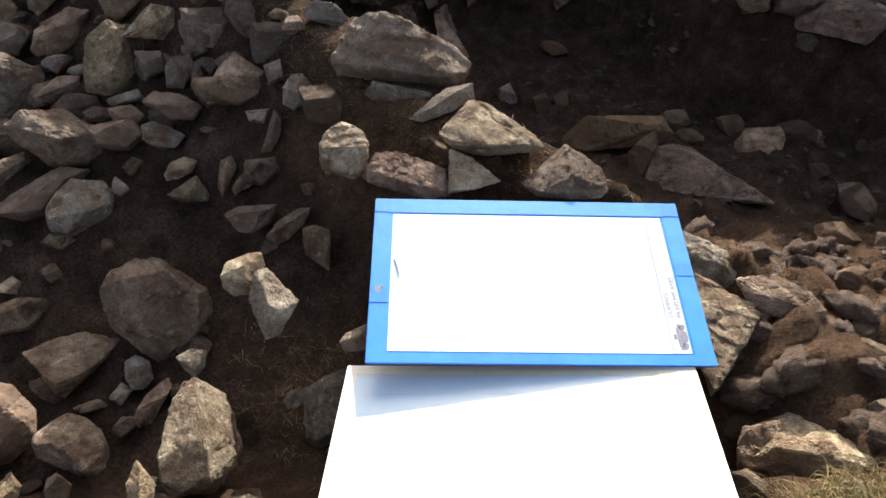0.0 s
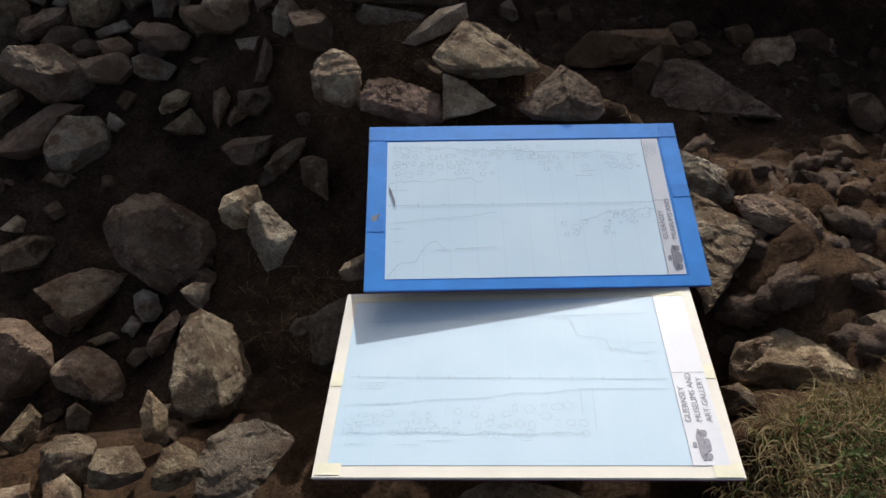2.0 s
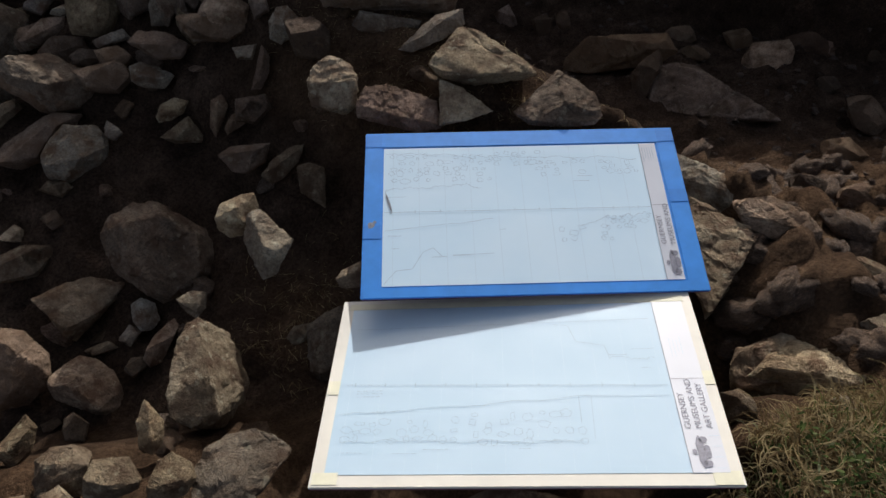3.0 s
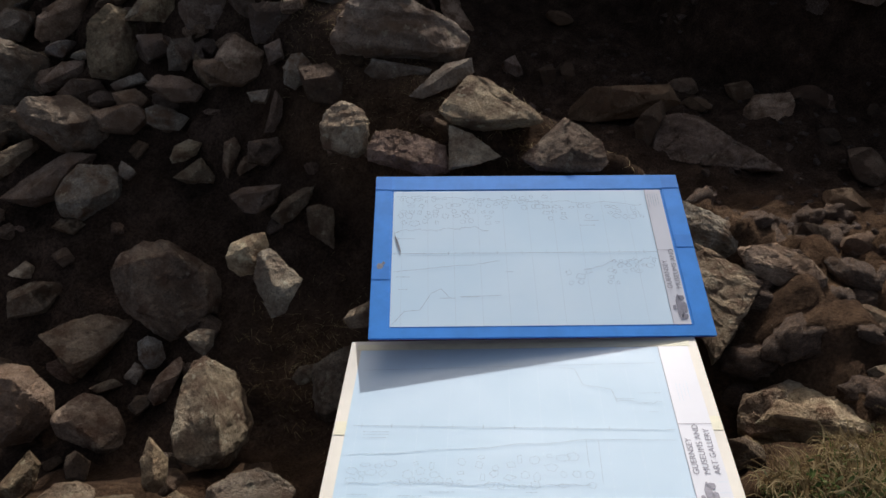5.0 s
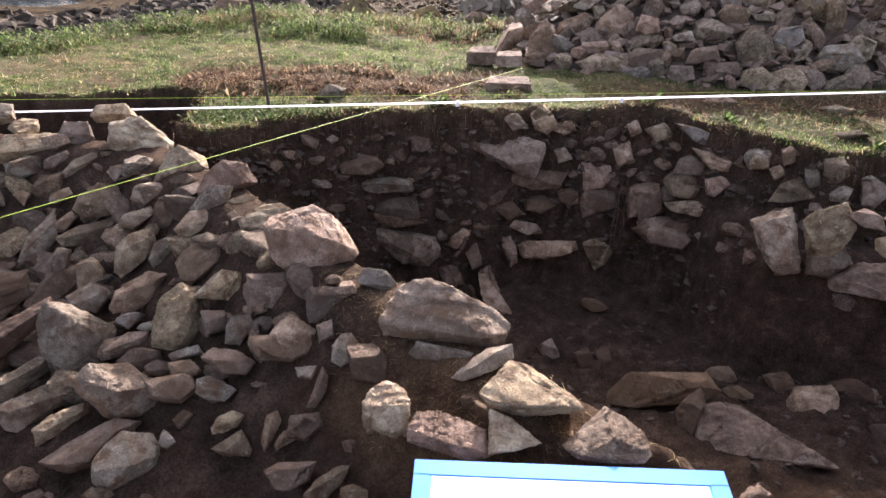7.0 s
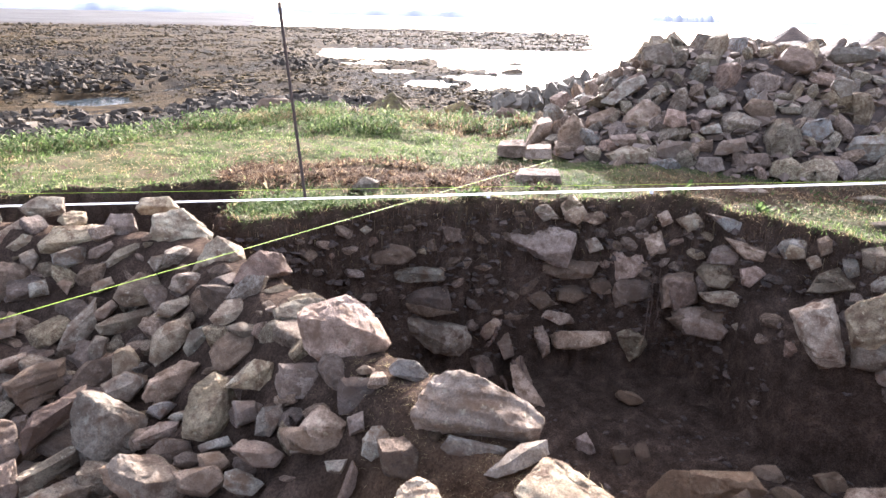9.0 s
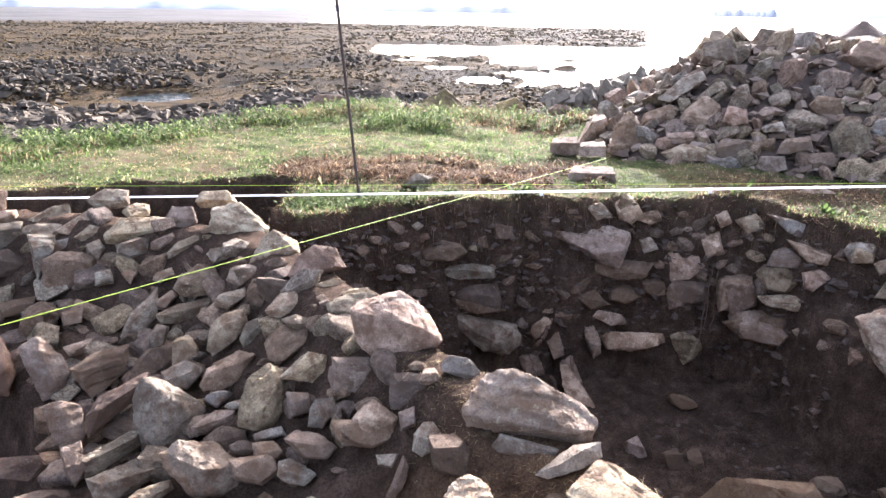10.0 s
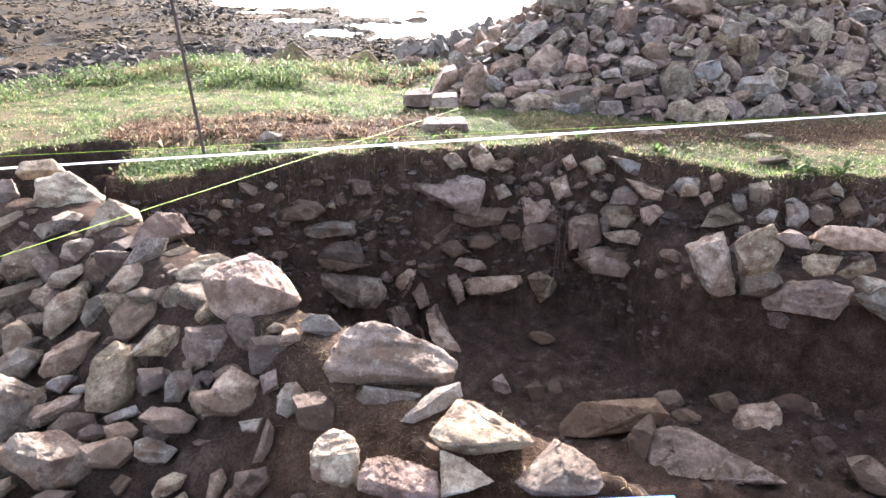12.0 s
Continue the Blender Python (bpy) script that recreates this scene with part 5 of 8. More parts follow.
stone(stone_heap, 1.596, 5.170, 0.163, -9, -17, 0.136, "pink", (-0.169, -0.040), (-0.157, 0.043), (0.113, 0.070), (0.171, -0.007), (0.086, -0.056), (-0.123, -0.071), (-0.139, 0.010, 0.044), (0.125, 0.028, 0.044))
stone(stone_heap, 1.872, 5.009, 0.128, -10, -20, 0.130, "dark", (-0.145, -0.069), (-0.074, 0.072), (0.125, 0.075), (0.154, -0.023), (0.065, -0.072))
stone(stone_heap, 2.243, 4.860, 0.195, -9, -25, 0.113, "dark", (-0.107, -0.076), (-0.048, 0.040), (0.086, 0.072), (0.117, -0.005), (-0.031, -0.068))
stone(stone_heap, 2.419, 4.800, 0.086, -10, -27, 0.114, "pink", (-0.110, -0.037), (-0.088, 0.056), (0.064, 0.080), (0.115, -0.004), (0.026, -0.070))
stone(stone_heap, 2.579, 5.207, 0.419, -6, -26, 0.127, "pink", (-0.118, 0.008), (-0.063, 0.084), (0.083, 0.073), (0.123, -0.050), (-0.015, -0.091), (-0.084, -0.032))
stone(stone_heap, 2.913, 4.979, 0.292, -7, -30, 0.145, "blue", (-0.114, -0.080), (-0.060, 0.079), (0.079, 0.116), (0.123, 0.014), (0.044, -0.093), (-0.044, -0.115))
stone(stone_heap, 3.269, 4.829, 0.204, -8, -34, 0.158, "blue", (-0.160, -0.029), (-0.118, 0.066), (0.065, 0.106), (0.161, -0.003), (0.036, -0.095), (-0.106, -0.085), (-0.091, 0.020, 0.051), (0.094, 0.041, 0.046))
stone(stone_heap, 2.153, 5.031, 0.294, -8, -23, 0.074, "blue", (-0.080, -0.017), (0.048, 0.043), (0.085, -0.024), (-0.057, -0.044))
stone(stone_heap, 2.310, 5.717, 0.741, -3, -22, 0.107, "tan", (-0.110, -0.059), (-0.009, 0.066), (0.108, 0.053), (0.111, -0.022), (-0.034, -0.069))
stone(stone_heap, 3.113, 4.994, 0.843, -2, -32, 0.133, "grey", (-0.189, -0.020), (-0.142, 0.057), (0.032, 0.055), (0.181, 0.023), (0.052, -0.048), (-0.119, -0.068))
stone(stone_heap, 1.618, 5.559, 0.517, -5, -16, 0.183, "grey", (-0.174, -0.106, 0.059), (-0.007, 0.066), (0.139, 0.125), (0.173, 0.073, 0.044), (-0.074, -0.123, 0.077))
stone(stone_heap, 1.938, 5.672, 0.539, -5, -19, 0.090, "tan", (-0.126, -0.042, 0.029), (-0.016, 0.040), (0.128, 0.011, 0.014), (0.060, -0.038, 0.035))
stone(stone_heap, 1.913, 5.145, 0.349, -7, -20, 0.101, "pink", (-0.082, -0.042), (-0.064, 0.074), (0.068, 0.053), (0.092, -0.042), (-0.016, -0.079))
stone(stone_heap, 2.099, 4.842, 0.054, -11, -23, 0.103, "pink", (-0.102, -0.031), (-0.075, 0.054), (0.076, 0.069), (0.108, -0.022), (-0.001, -0.062))
stone(stone_heap, 2.065, 5.730, 0.609, -4, -20, 0.103, "dark", (-0.096, -0.036), (-0.086, 0.064), (0.090, 0.072), (0.103, -0.027), (-0.002, -0.068))
stone(stone_heap, 3.066, 5.005, 0.624, -4, -31, 0.098, "grey", (-0.079, -0.009), (-0.042, 0.081), (0.072, 0.040), (0.073, -0.059), (0.007, -0.084))
stone(stone_heap, 2.920, 4.784, 0.082, -10, -31, 0.120, "pink", (-0.124, -0.015), (-0.084, 0.063), (0.092, 0.072), (0.128, -0.024), (-0.022, -0.076))
stone(rubble_wall, -1.907, 2.900, -0.136, -19, 33, 0.133, "pink", (-0.102, 0.069), (-0.032, 0.104), (0.127, 0.065), (0.098, -0.084), (-0.097, -0.081), (-0.116, -0.018), (-0.069, 0.066, 0.030), (0.095, 0.028, 0.030))
stone(rubble_wall, -2.300, 2.950, -0.135, -18, 38, 0.123, "dark", (-0.123, 0.079), (0.064, 0.065), (0.142, -0.008), (0.095, -0.062), (-0.056, -0.065), (-0.130, -0.022), (-0.013, 0.039, 0.030), (0.097, -0.019, 0.030))
stone(rubble_wall, -2.381, 3.070, -0.037, -16, 38, 0.131, "grey", (-0.124, 0.075), (0.143, 0.061), (0.133, -0.061), (0.003, -0.085), (-0.135, -0.048), (-0.072, 0.032, 0.032), (0.122, 0.023, 0.032))
stone(rubble_wall, -2.282, 2.743, -0.262, -20, 40, 0.106, "dark", (-0.057, 0.093), (0.091, 0.073), (0.050, -0.079), (-0.078, -0.074), (0.065, 0.046, 0.026), (-0.009, -0.005, 0.026))
stone(rubble_wall, -2.108, 2.773, -0.269, -21, 37, 0.069, "dark", (-0.077, 0.032), (0.091, 0.033), (0.059, -0.039), (-0.062, -0.039))
# the deep shade by the west pit is put into these stones' dark tone
stone(rubble_wall, -1.972, 2.343, -0.303, -24, 40, 0.166, "dark", (-0.085, 0.127), (0.037, 0.147), (0.083, 0.070), (0.098, -0.080), (0.059, -0.171), (-0.059, -0.138), (-0.127, -0.089), (0.001, 0.067, 0.053), (0.063, -0.045, 0.053), (0.022, -0.129, 0.037))
stone(rubble_wall, -1.702, 2.316, -0.318, -25, 36, 0.129, "dark", (-0.075, 0.104), (0.000, 0.135), (0.066, 0.041), (0.090, -0.037), (0.038, -0.117), (-0.026, -0.127), (-0.053, 0.001), (-0.001, 0.069, 0.031), (0.025, -0.070, 0.037))
stone(rubble_wall, -1.470, 2.300, -0.314, -27, 32, 0.124, "dark", (-0.101, 0.032), (0.001, 0.074), (0.123, 0.080), (0.100, -0.022), (-0.036, -0.097), (-0.071, 0.022, 0.040), (0.078, 0.033, 0.032))
stone(rubble_wall, -1.270, 2.060, -0.305, -29, 31, 0.127, "dark", (-0.105, -0.022), (-0.055, 0.041), (0.117, 0.096), (0.111, 0.033), (0.022, -0.013), (-0.071, -0.061), (-0.107, -0.092), (-0.071, -0.010, 0.041), (0.090, 0.058, 0.037))
stone(rubble_wall, -1.413, 1.954, -0.344, -30, 36, 0.097, "dark", (-0.050, 0.094), (0.009, 0.101), (0.070, 0.063), (0.061, -0.037), (-0.000, -0.103), (-0.033, -0.032), (0.004, 0.071, 0.025), (0.028, -0.047, 0.022))
stone(rubble_wall, -1.280, 1.780, -0.350, -33, 36, 0.059, "dark", (-0.024, 0.062), (0.036, 0.066), (0.027, -0.044), (-0.007, -0.074), (-0.028, -0.008))
stone(rubble_wall, -1.493, 1.800, -0.402, -32, 39, 0.089, "dark", (-0.079, 0.067), (0.093, -0.014), (0.037, -0.052), (-0.073, -0.002))
stone(rubble_wall, -1.323, 1.663, -0.402, -34, 38, 0.079, "dark", (-0.084, 0.038), (-0.003, 0.036), (0.080, 0.006), (0.083, -0.058), (-0.088, -0.001))
stone(rubble_wall, -2.164, 3.220, 0.043, -15, 34, 0.088, "tan", (-0.096, -0.016, 0.028), (0.002, 0.035), (0.096, 0.047), (0.095, -0.007, 0.014), (-0.013, -0.057, 0.034))
stone(rubble_wall, -2.000, 3.151, 0.035, -15, 32, 0.094, "tan", (-0.094, -0.041, 0.030), (0.094, 0.058), (0.089, -0.003, 0.015), (-0.029, -0.065, 0.037))
stone(rubble_wall, -1.894, 3.077, -0.006, -16, 31, 0.066, "tan", (-0.061, -0.010), (0.016, 0.045), (0.064, 0.021), (-0.011, -0.045), (-0.032, 0.000, 0.021), (0.035, 0.002, 0.019))
stone(rubble_wall, -1.912, 3.335, 0.099, -14, 30, 0.094, "tan", (-0.103, 0.007), (-0.009, 0.059), (0.103, 0.036), (0.100, -0.046), (-0.053, -0.053), (-0.071, 0.003, 0.037), (0.082, -0.013, 0.037))
stone(rubble_wall, -2.049, 3.031, -0.059, -17, 34, 0.061, "blue", (-0.071, 0.011), (0.075, 0.031), (0.071, -0.020), (-0.049, -0.034))
stone(rubble_wall, -2.510, 3.200, 0.104, -13, 38, 0.119, "pink", (-0.108, 0.076), (0.135, 0.043), (0.103, -0.063), (-0.130, -0.042))
stone(rubble_wall, -1.793, 2.688, -0.268, -22, 34, 0.050, "dark", (-0.041, 0.029), (0.052, 0.034), (0.034, -0.033), (-0.041, -0.036))
stone(rubble_wall, -1.649, 2.468, -0.305, -25, 34, 0.053, "grey", (-0.053, 0.018), (0.062, 0.029), (0.036, -0.022), (-0.036, -0.034))
stone(rubble_wall, -1.091, 2.217, -0.263, -28, 26, 0.080, "grey", (-0.073, 0.022), (0.017, 0.054), (0.077, -0.001), (0.013, -0.059), (-0.064, -0.023))
stone(loose, 0.709, 5.367, 0.060, -10, -8, 0.120, "pink", (-0.116, -0.058, 0.097), (-0.084, 0.059, 0.000), (0.085, 0.079, 0.000), (0.122, -0.056, 0.101), (0.004, -0.075, 0.097), (-0.111, 0.017, 0.107), (0.108, 0.026, 0.113))
stone(loose, 0.907, 5.273, 0.058, -11, -10, 0.100, "pink", (-0.100, -0.062, 0.081), (-0.087, 0.049, 0.000), (0.088, 0.061, 0.000), (0.107, -0.051, 0.081), (-0.092, 0.013, 0.089), (0.098, 0.022, 0.089))
stone(loose, 0.797, 4.569, 0.012, -13, -10, 0.128, "pink", (-0.162, -0.030, 0.124), (-0.126, 0.053, 0.000), (0.124, 0.063, 0.000), (0.166, -0.042, 0.124), (-0.058, -0.062, 0.124), (-0.153, 0.005, 0.136), (0.146, 0.014, 0.136))
# the other stones, with plain outlines
stone(rubble_wall, -2.384, 3.199, 0.031, -29, 37, 0.080, "pink", (0.005, -0.039), (0.068, -0.042), (0.052, 0.030), (-0.026, 0.035), (-0.078, -0.025))
stone(rubble_wall, -2.142, 3.128, 0.001, -70, 34, 0.038, "grey", (-0.098, -0.003), (-0.070, -0.065), (0.072, -0.075), (0.116, 0.057), (0.085, 0.047), (-0.103, 0.043))
stone(rubble_wall, -2.066, 2.954, -0.093, -33, 35, 0.125, "blue", (-0.040, 0.048), (-0.034, -0.115), (-0.008, -0.007), (0.073, 0.061), (0.067, 0.112), (-0.041, 0.130))
stone(rubble_wall, -1.816, 2.991, -0.054, -33, 31, 0.072, "grey", (-0.037, -0.019), (0.006, -0.058), (0.043, 0.002), (0.022, 0.054), (-0.038, 0.030))
stone(rubble_wall, -1.703, 3.208, 0.079, -75, 28, 0.031, "tan", (-0.034, -0.070), (0.063, -0.046), (0.065, 0.053), (0.005, 0.079), (-0.066, 0.001))
stone(rubble_wall, -1.626, 2.985, -0.037, -33, 28, 0.090, "blue", (-0.069, -0.026), (-0.021, -0.049), (0.074, -0.030), (0.071, 0.036), (0.021, 0.049), (-0.074, 0.023))
stone(rubble_wall, -1.490, 3.012, -0.012, -33, 26, 0.076, "pink", (-0.056, -0.032), (-0.022, -0.042), (0.063, 0.012), (0.046, 0.040), (-0.060, 0.004))
stone(rubble_wall, -0.980, 2.697, -0.044, -36, 20, 0.099, "grey", (-0.038, -0.047), (0.090, 0.013), (0.011, 0.050), (-0.089, -0.013))
stone(rubble_wall, -1.164, 2.895, -0.022, -34, 22, 0.078, "grey", (-0.040, -0.042), (0.048, -0.020), (0.069, 0.040), (-0.064, 0.006))
stone(rubble_wall, -1.025, 2.601, -0.112, -38, 21, 0.085, "grey", (-0.015, -0.048), (0.071, 0.013), (0.060, 0.043), (-0.071, -0.027))
stone(rubble_wall, -1.391, 2.745, -0.197, -37, 27, 0.081, "grey", (0.001, -0.049), (0.063, 0.009), (0.040, 0.043), (-0.065, -0.032))
stone(rubble_wall, -1.431, 2.857, -0.122, -35, 26, 0.062, "grey", (-0.025, -0.035), (0.049, -0.005), (0.039, 0.034), (-0.051, -0.016))
stone(rubble_wall, -1.326, 2.535, -0.273, -40, 27, 0.072, "grey", (-0.027, -0.052), (0.012, -0.045), (0.044, 0.035), (0.002, 0.057), (-0.041, -0.021))
stone(rubble_wall, -1.717, 2.858, -0.142, -35, 31, 0.058, "blue", (-0.041, -0.037), (0.037, -0.035), (0.033, 0.039), (-0.038, 0.025))
stone(rubble_wall, -1.598, 2.853, -0.132, -35, 29, 0.053, "pink", (0.004, -0.040), (0.034, 0.015), (0.001, 0.039), (-0.029, 0.019))
stone(rubble_wall, -1.152, 2.391, -0.261, -41, 26, 0.089, "grey", (-0.020, -0.066), (0.044, -0.046), (0.051, 0.008), (0.020, 0.068), (-0.010, 0.018), (-0.055, -0.055))
stone(rubble_wall, -0.901, 2.074, -0.272, -45, 23, 0.059, "blue", (-0.009, -0.030), (0.052, 0.011), (0.009, 0.031), (-0.049, 0.005))
stone(rubble_wall, -0.822, 2.013, -0.254, -46, 22, 0.035, "blue", (-0.012, -0.019), (0.030, -0.016), (0.025, 0.017), (-0.032, -0.002))
stone(rubble_wall, -0.644, 1.835, -0.242, -49, 19, 0.047, "grey", (-0.044, -0.019), (0.052, -0.012), (0.040, 0.019), (-0.052, 0.004))
stone(rubble_wall, -0.351, 1.688, -0.124, -49, 11, 0.067, "dark", (-0.051, 0.004), (-0.025, -0.036), (0.050, -0.032), (-0.003, 0.035), (-0.050, 0.042))
stone(rubble_wall, -0.228, 1.578, -0.133, -52, 8, 0.037, "grey", (-0.028, -0.010), (0.013, -0.020), (0.032, 0.018), (-0.031, 0.017))
stone(rubble_wall, 0.383, 1.225, -0.071, -56, -16, 0.035, "pink", (-0.001, -0.022), (0.025, -0.001), (0.004, 0.022), (-0.025, 0.001))
stone(rubble_wall, -0.853, 1.555, -0.361, -53, 29, 0.133, "dark", (-0.072, -0.054), (-0.016, -0.058), (0.049, -0.005), (0.119, -0.002), (0.146, 0.018), (0.074, 0.055), (-0.037, 0.030), (-0.131, -0.000))
stone(rubble_wall, -0.785, 1.407, -0.408, -56, 30, 0.050, "grey", (0.001, -0.027), (0.041, -0.012), (-0.008, 0.030), (-0.039, 0.015))
stone(rubble_wall, -0.625, 1.535, -0.330, -54, 23, 0.040, "grey", (-0.008, -0.028), (0.019, -0.014), (-0.005, 0.032), (-0.027, -0.009))
stone(rubble_wall, -0.566, 0.969, -0.500, -62, 31, 0.042, "grey", (-0.012, -0.026), (0.030, -0.002), (0.012, 0.026), (-0.028, 0.006))
stone(rubble_wall, -0.485, 0.933, -0.487, -63, 28, 0.072, "grey", (-0.048, -0.041), (-0.020, -0.045), (0.054, 0.017), (0.056, 0.039), (-0.005, 0.023), (-0.053, -0.018))
stone(rubble_wall, -0.546, 0.884, -0.510, -64, 33, 0.039, "grey", (-0.017, -0.019), (0.024, -0.012), (0.034, 0.008), (0.005, 0.026), (-0.025, 0.011))
stone(rubble_wall, -0.645, 0.732, -0.482, -65, 43, 0.048, "grey", (-0.036, -0.012), (-0.010, -0.037), (0.022, -0.010), (0.015, 0.033), (-0.006, 0.034))
stone(rubble_wall, -0.860, 1.231, -0.499, -60, 36, 0.094, "grey", (-0.082, -0.006), (-0.004, -0.040), (0.078, -0.009), (0.010, 0.052), (-0.050, 0.059))
stone(rubble_wall, -0.911, 1.316, -0.471, -58, 35, 0.045, "grey", (0.010, -0.036), (0.032, -0.009), (0.021, 0.018), (-0.033, 0.005))
stone(rubble_wall, -0.792, 1.328, -0.443, -58, 31, 0.040, "dark", (-0.016, -0.026), (0.025, -0.027), (0.016, 0.026), (-0.028, 0.019))
stone(rubble_wall, -0.638, 0.952, -0.516, -61, 35, 0.041, "grey", (-0.020, -0.008), (0.035, -0.023), (0.020, 0.008), (-0.035, 0.020))
stone(rubble_wall, -0.318, 1.684, -0.117, -49, 12, 0.096, "dark", (-0.064, -0.022), (0.034, -0.046), (0.093, -0.028), (0.006, 0.038), (-0.090, 0.044))
stone(rubble_wall, -0.223, 1.460, -0.225, -56, 10, 0.064, "pink", (-0.051, -0.023), (-0.004, -0.040), (0.048, -0.006), (0.040, 0.033), (-0.043, 0.025))
stone(rubble_wall, -0.053, 1.525, -0.065, -51, 3, 0.091, "dark", (-0.040, -0.040), (0.045, -0.062), (0.063, -0.001), (0.016, 0.057), (-0.060, 0.051))
stone(rubble_wall, -0.551, 1.867, -0.150, -46, 17, 0.061, "dark", (-0.028, -0.037), (0.041, -0.024), (0.036, 0.036), (-0.037, 0.048))
stone(rubble_wall, -0.181, 1.661, -0.048, -48, 7, 0.044, "dark", (-0.017, -0.035), (0.024, -0.021), (0.023, 0.035), (-0.024, 0.019))
stone(rubble_wall, -0.657, 1.700, -0.284, -51, 22, 0.090, "dark", (-0.058, -0.012), (0.022, -0.046), (0.080, -0.016), (0.012, 0.034), (-0.072, 0.050))
stone(rubble_wall, -0.629, 1.761, -0.259, -50, 20, 0.065, "dark", (-0.041, -0.013), (0.005, -0.042), (0.049, -0.013), (0.019, 0.035), (-0.044, 0.039))
# the warm sun on these three near stones is painted by their tan tone
stone(rubble_wall, -0.475, 0.424, -0.094, -74, 52, 0.053, "tan", (-0.038, -0.006), (-0.011, -0.048), (0.017, -0.021), (0.026, 0.026), (-0.006, 0.031))
stone(rubble_wall, -0.614, 0.580, -0.194, -63, 50, 0.052, "tan", (-0.037, -0.032), (0.004, -0.032), (0.041, -0.007), (0.045, 0.025), (-0.032, 0.015))
stone(rubble_wall, -0.543, 0.424, -0.098, -66, 56, 0.047, "tan", (-0.030, 0.006), (-0.005, -0.038), (0.027, 0.001), (-0.002, 0.031))
stone(rubble_wall, 0.275, 0.355, -0.275, -84, -37, 0.141, "tan", (-0.002, -0.050), (0.130, 0.054), (0.085, 0.068), (0.025, 0.059), (-0.061, 0.017), (-0.107, -0.024), (-0.121, -0.074))
stone(rubble_wall, 0.696, 0.450, -0.181, -64, -58, 0.072, "tan", (0.025, -0.047), (0.047, -0.004), (0.013, 0.045), (-0.034, 0.040), (-0.054, 0.002))
stone(trench_floor_stones, 1.163, 1.999, -0.936, -41, -30, 0.086, "grey", (0.013, -0.039), (0.081, 0.008), (0.025, 0.044), (-0.037, 0.034), (-0.078, -0.033))
stone(trench_floor_stones, 0.809, 0.952, -0.119, -42, -41, 0.103, "blue", (-0.015, -0.055), (0.076, -0.056), (0.074, 0.007), (0.044, 0.040), (-0.035, 0.049), (-0.103, 0.045))
stone(trench_floor_stones, 0.779, 0.776, -0.146, -76, -46, 0.046, "tan", (-0.050, -0.041), (0.037, -0.135), (0.034, -0.051), (0.049, 0.049), (0.038, 0.097), (0.003, 0.100), (-0.054, 0.097), (-0.130, 0.082))
stone(trench_floor_stones, 0.890, 0.805, -0.082, -42, -49, 0.100, "dark", (-0.052, -0.034), (0.040, -0.022), (0.099, -0.013), (0.076, 0.035), (0.035, 0.054), (-0.046, 0.050), (-0.102, -0.001))
stone(trench_floor_stones, 0.847, 0.529, -0.135, -74, -59, 0.051, "tan", (-0.042, -0.132), (-0.012, -0.062), (0.053, -0.005), (0.117, 0.077), (0.086, 0.096), (0.037, 0.094), (-0.021, 0.063), (-0.064, 0.008), (-0.098, -0.078), (-0.075, -0.143))
stone(trench_floor_stones, 0.805, 0.674, -0.150, -48, -51, 0.042, "dark", (0.015, -0.022), (0.050, 0.008), (-0.017, 0.005), (-0.053, -0.006))
stone(trench_floor_stones, 0.801, 0.626, -0.164, -49, -53, 0.048, "dark", (-0.004, -0.015), (0.045, 0.014), (0.007, 0.030), (-0.047, -0.015))
stone(trench_floor_stones, 1.027, 0.678, -0.092, -75, -58, 0.017, "tan", (-0.020, -0.033), (0.036, -0.014), (0.032, 0.035), (-0.020, 0.032), (-0.045, -0.015))
stone(trench_floor_stones, 0.938, 0.701, -0.087, -43, -54, 0.047, "dark", (-0.025, -0.024), (0.041, -0.020), (0.062, 0.006), (-0.018, 0.006), (-0.069, -0.001))
stone(trench_floor_stones, 0.934, 0.571, -0.083, -45, -60, 0.044, "dark", (0.015, -0.019), (0.028, 0.029), (-0.001, 0.034), (-0.038, -0.019))
stone(trench_floor_stones, 0.935, 0.528, -0.052, -45, -62, 0.052, "tan", (0.001, -0.031), (0.039, -0.003), (-0.006, 0.038), (-0.029, -0.010))
stone(trench_floor_stones, 0.778, 0.375, -0.001, -49, -66, 0.054, "tan", (-0.010, -0.049), (0.039, 0.016), (0.015, 0.024), (-0.019, 0.011), (-0.033, -0.024))
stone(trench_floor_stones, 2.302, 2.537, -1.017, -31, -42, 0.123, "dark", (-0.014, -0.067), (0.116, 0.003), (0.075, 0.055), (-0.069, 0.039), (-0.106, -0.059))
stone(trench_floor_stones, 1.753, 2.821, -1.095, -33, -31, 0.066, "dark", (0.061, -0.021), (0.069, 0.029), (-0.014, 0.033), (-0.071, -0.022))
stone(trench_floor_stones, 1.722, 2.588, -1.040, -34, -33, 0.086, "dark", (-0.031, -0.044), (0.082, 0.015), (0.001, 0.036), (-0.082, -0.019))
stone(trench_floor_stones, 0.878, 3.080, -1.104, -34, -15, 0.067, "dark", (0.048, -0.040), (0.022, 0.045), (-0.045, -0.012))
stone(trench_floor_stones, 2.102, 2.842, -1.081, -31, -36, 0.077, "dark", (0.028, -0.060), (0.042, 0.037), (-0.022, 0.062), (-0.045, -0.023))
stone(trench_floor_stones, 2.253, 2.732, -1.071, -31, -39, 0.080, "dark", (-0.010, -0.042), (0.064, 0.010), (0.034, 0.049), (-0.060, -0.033))
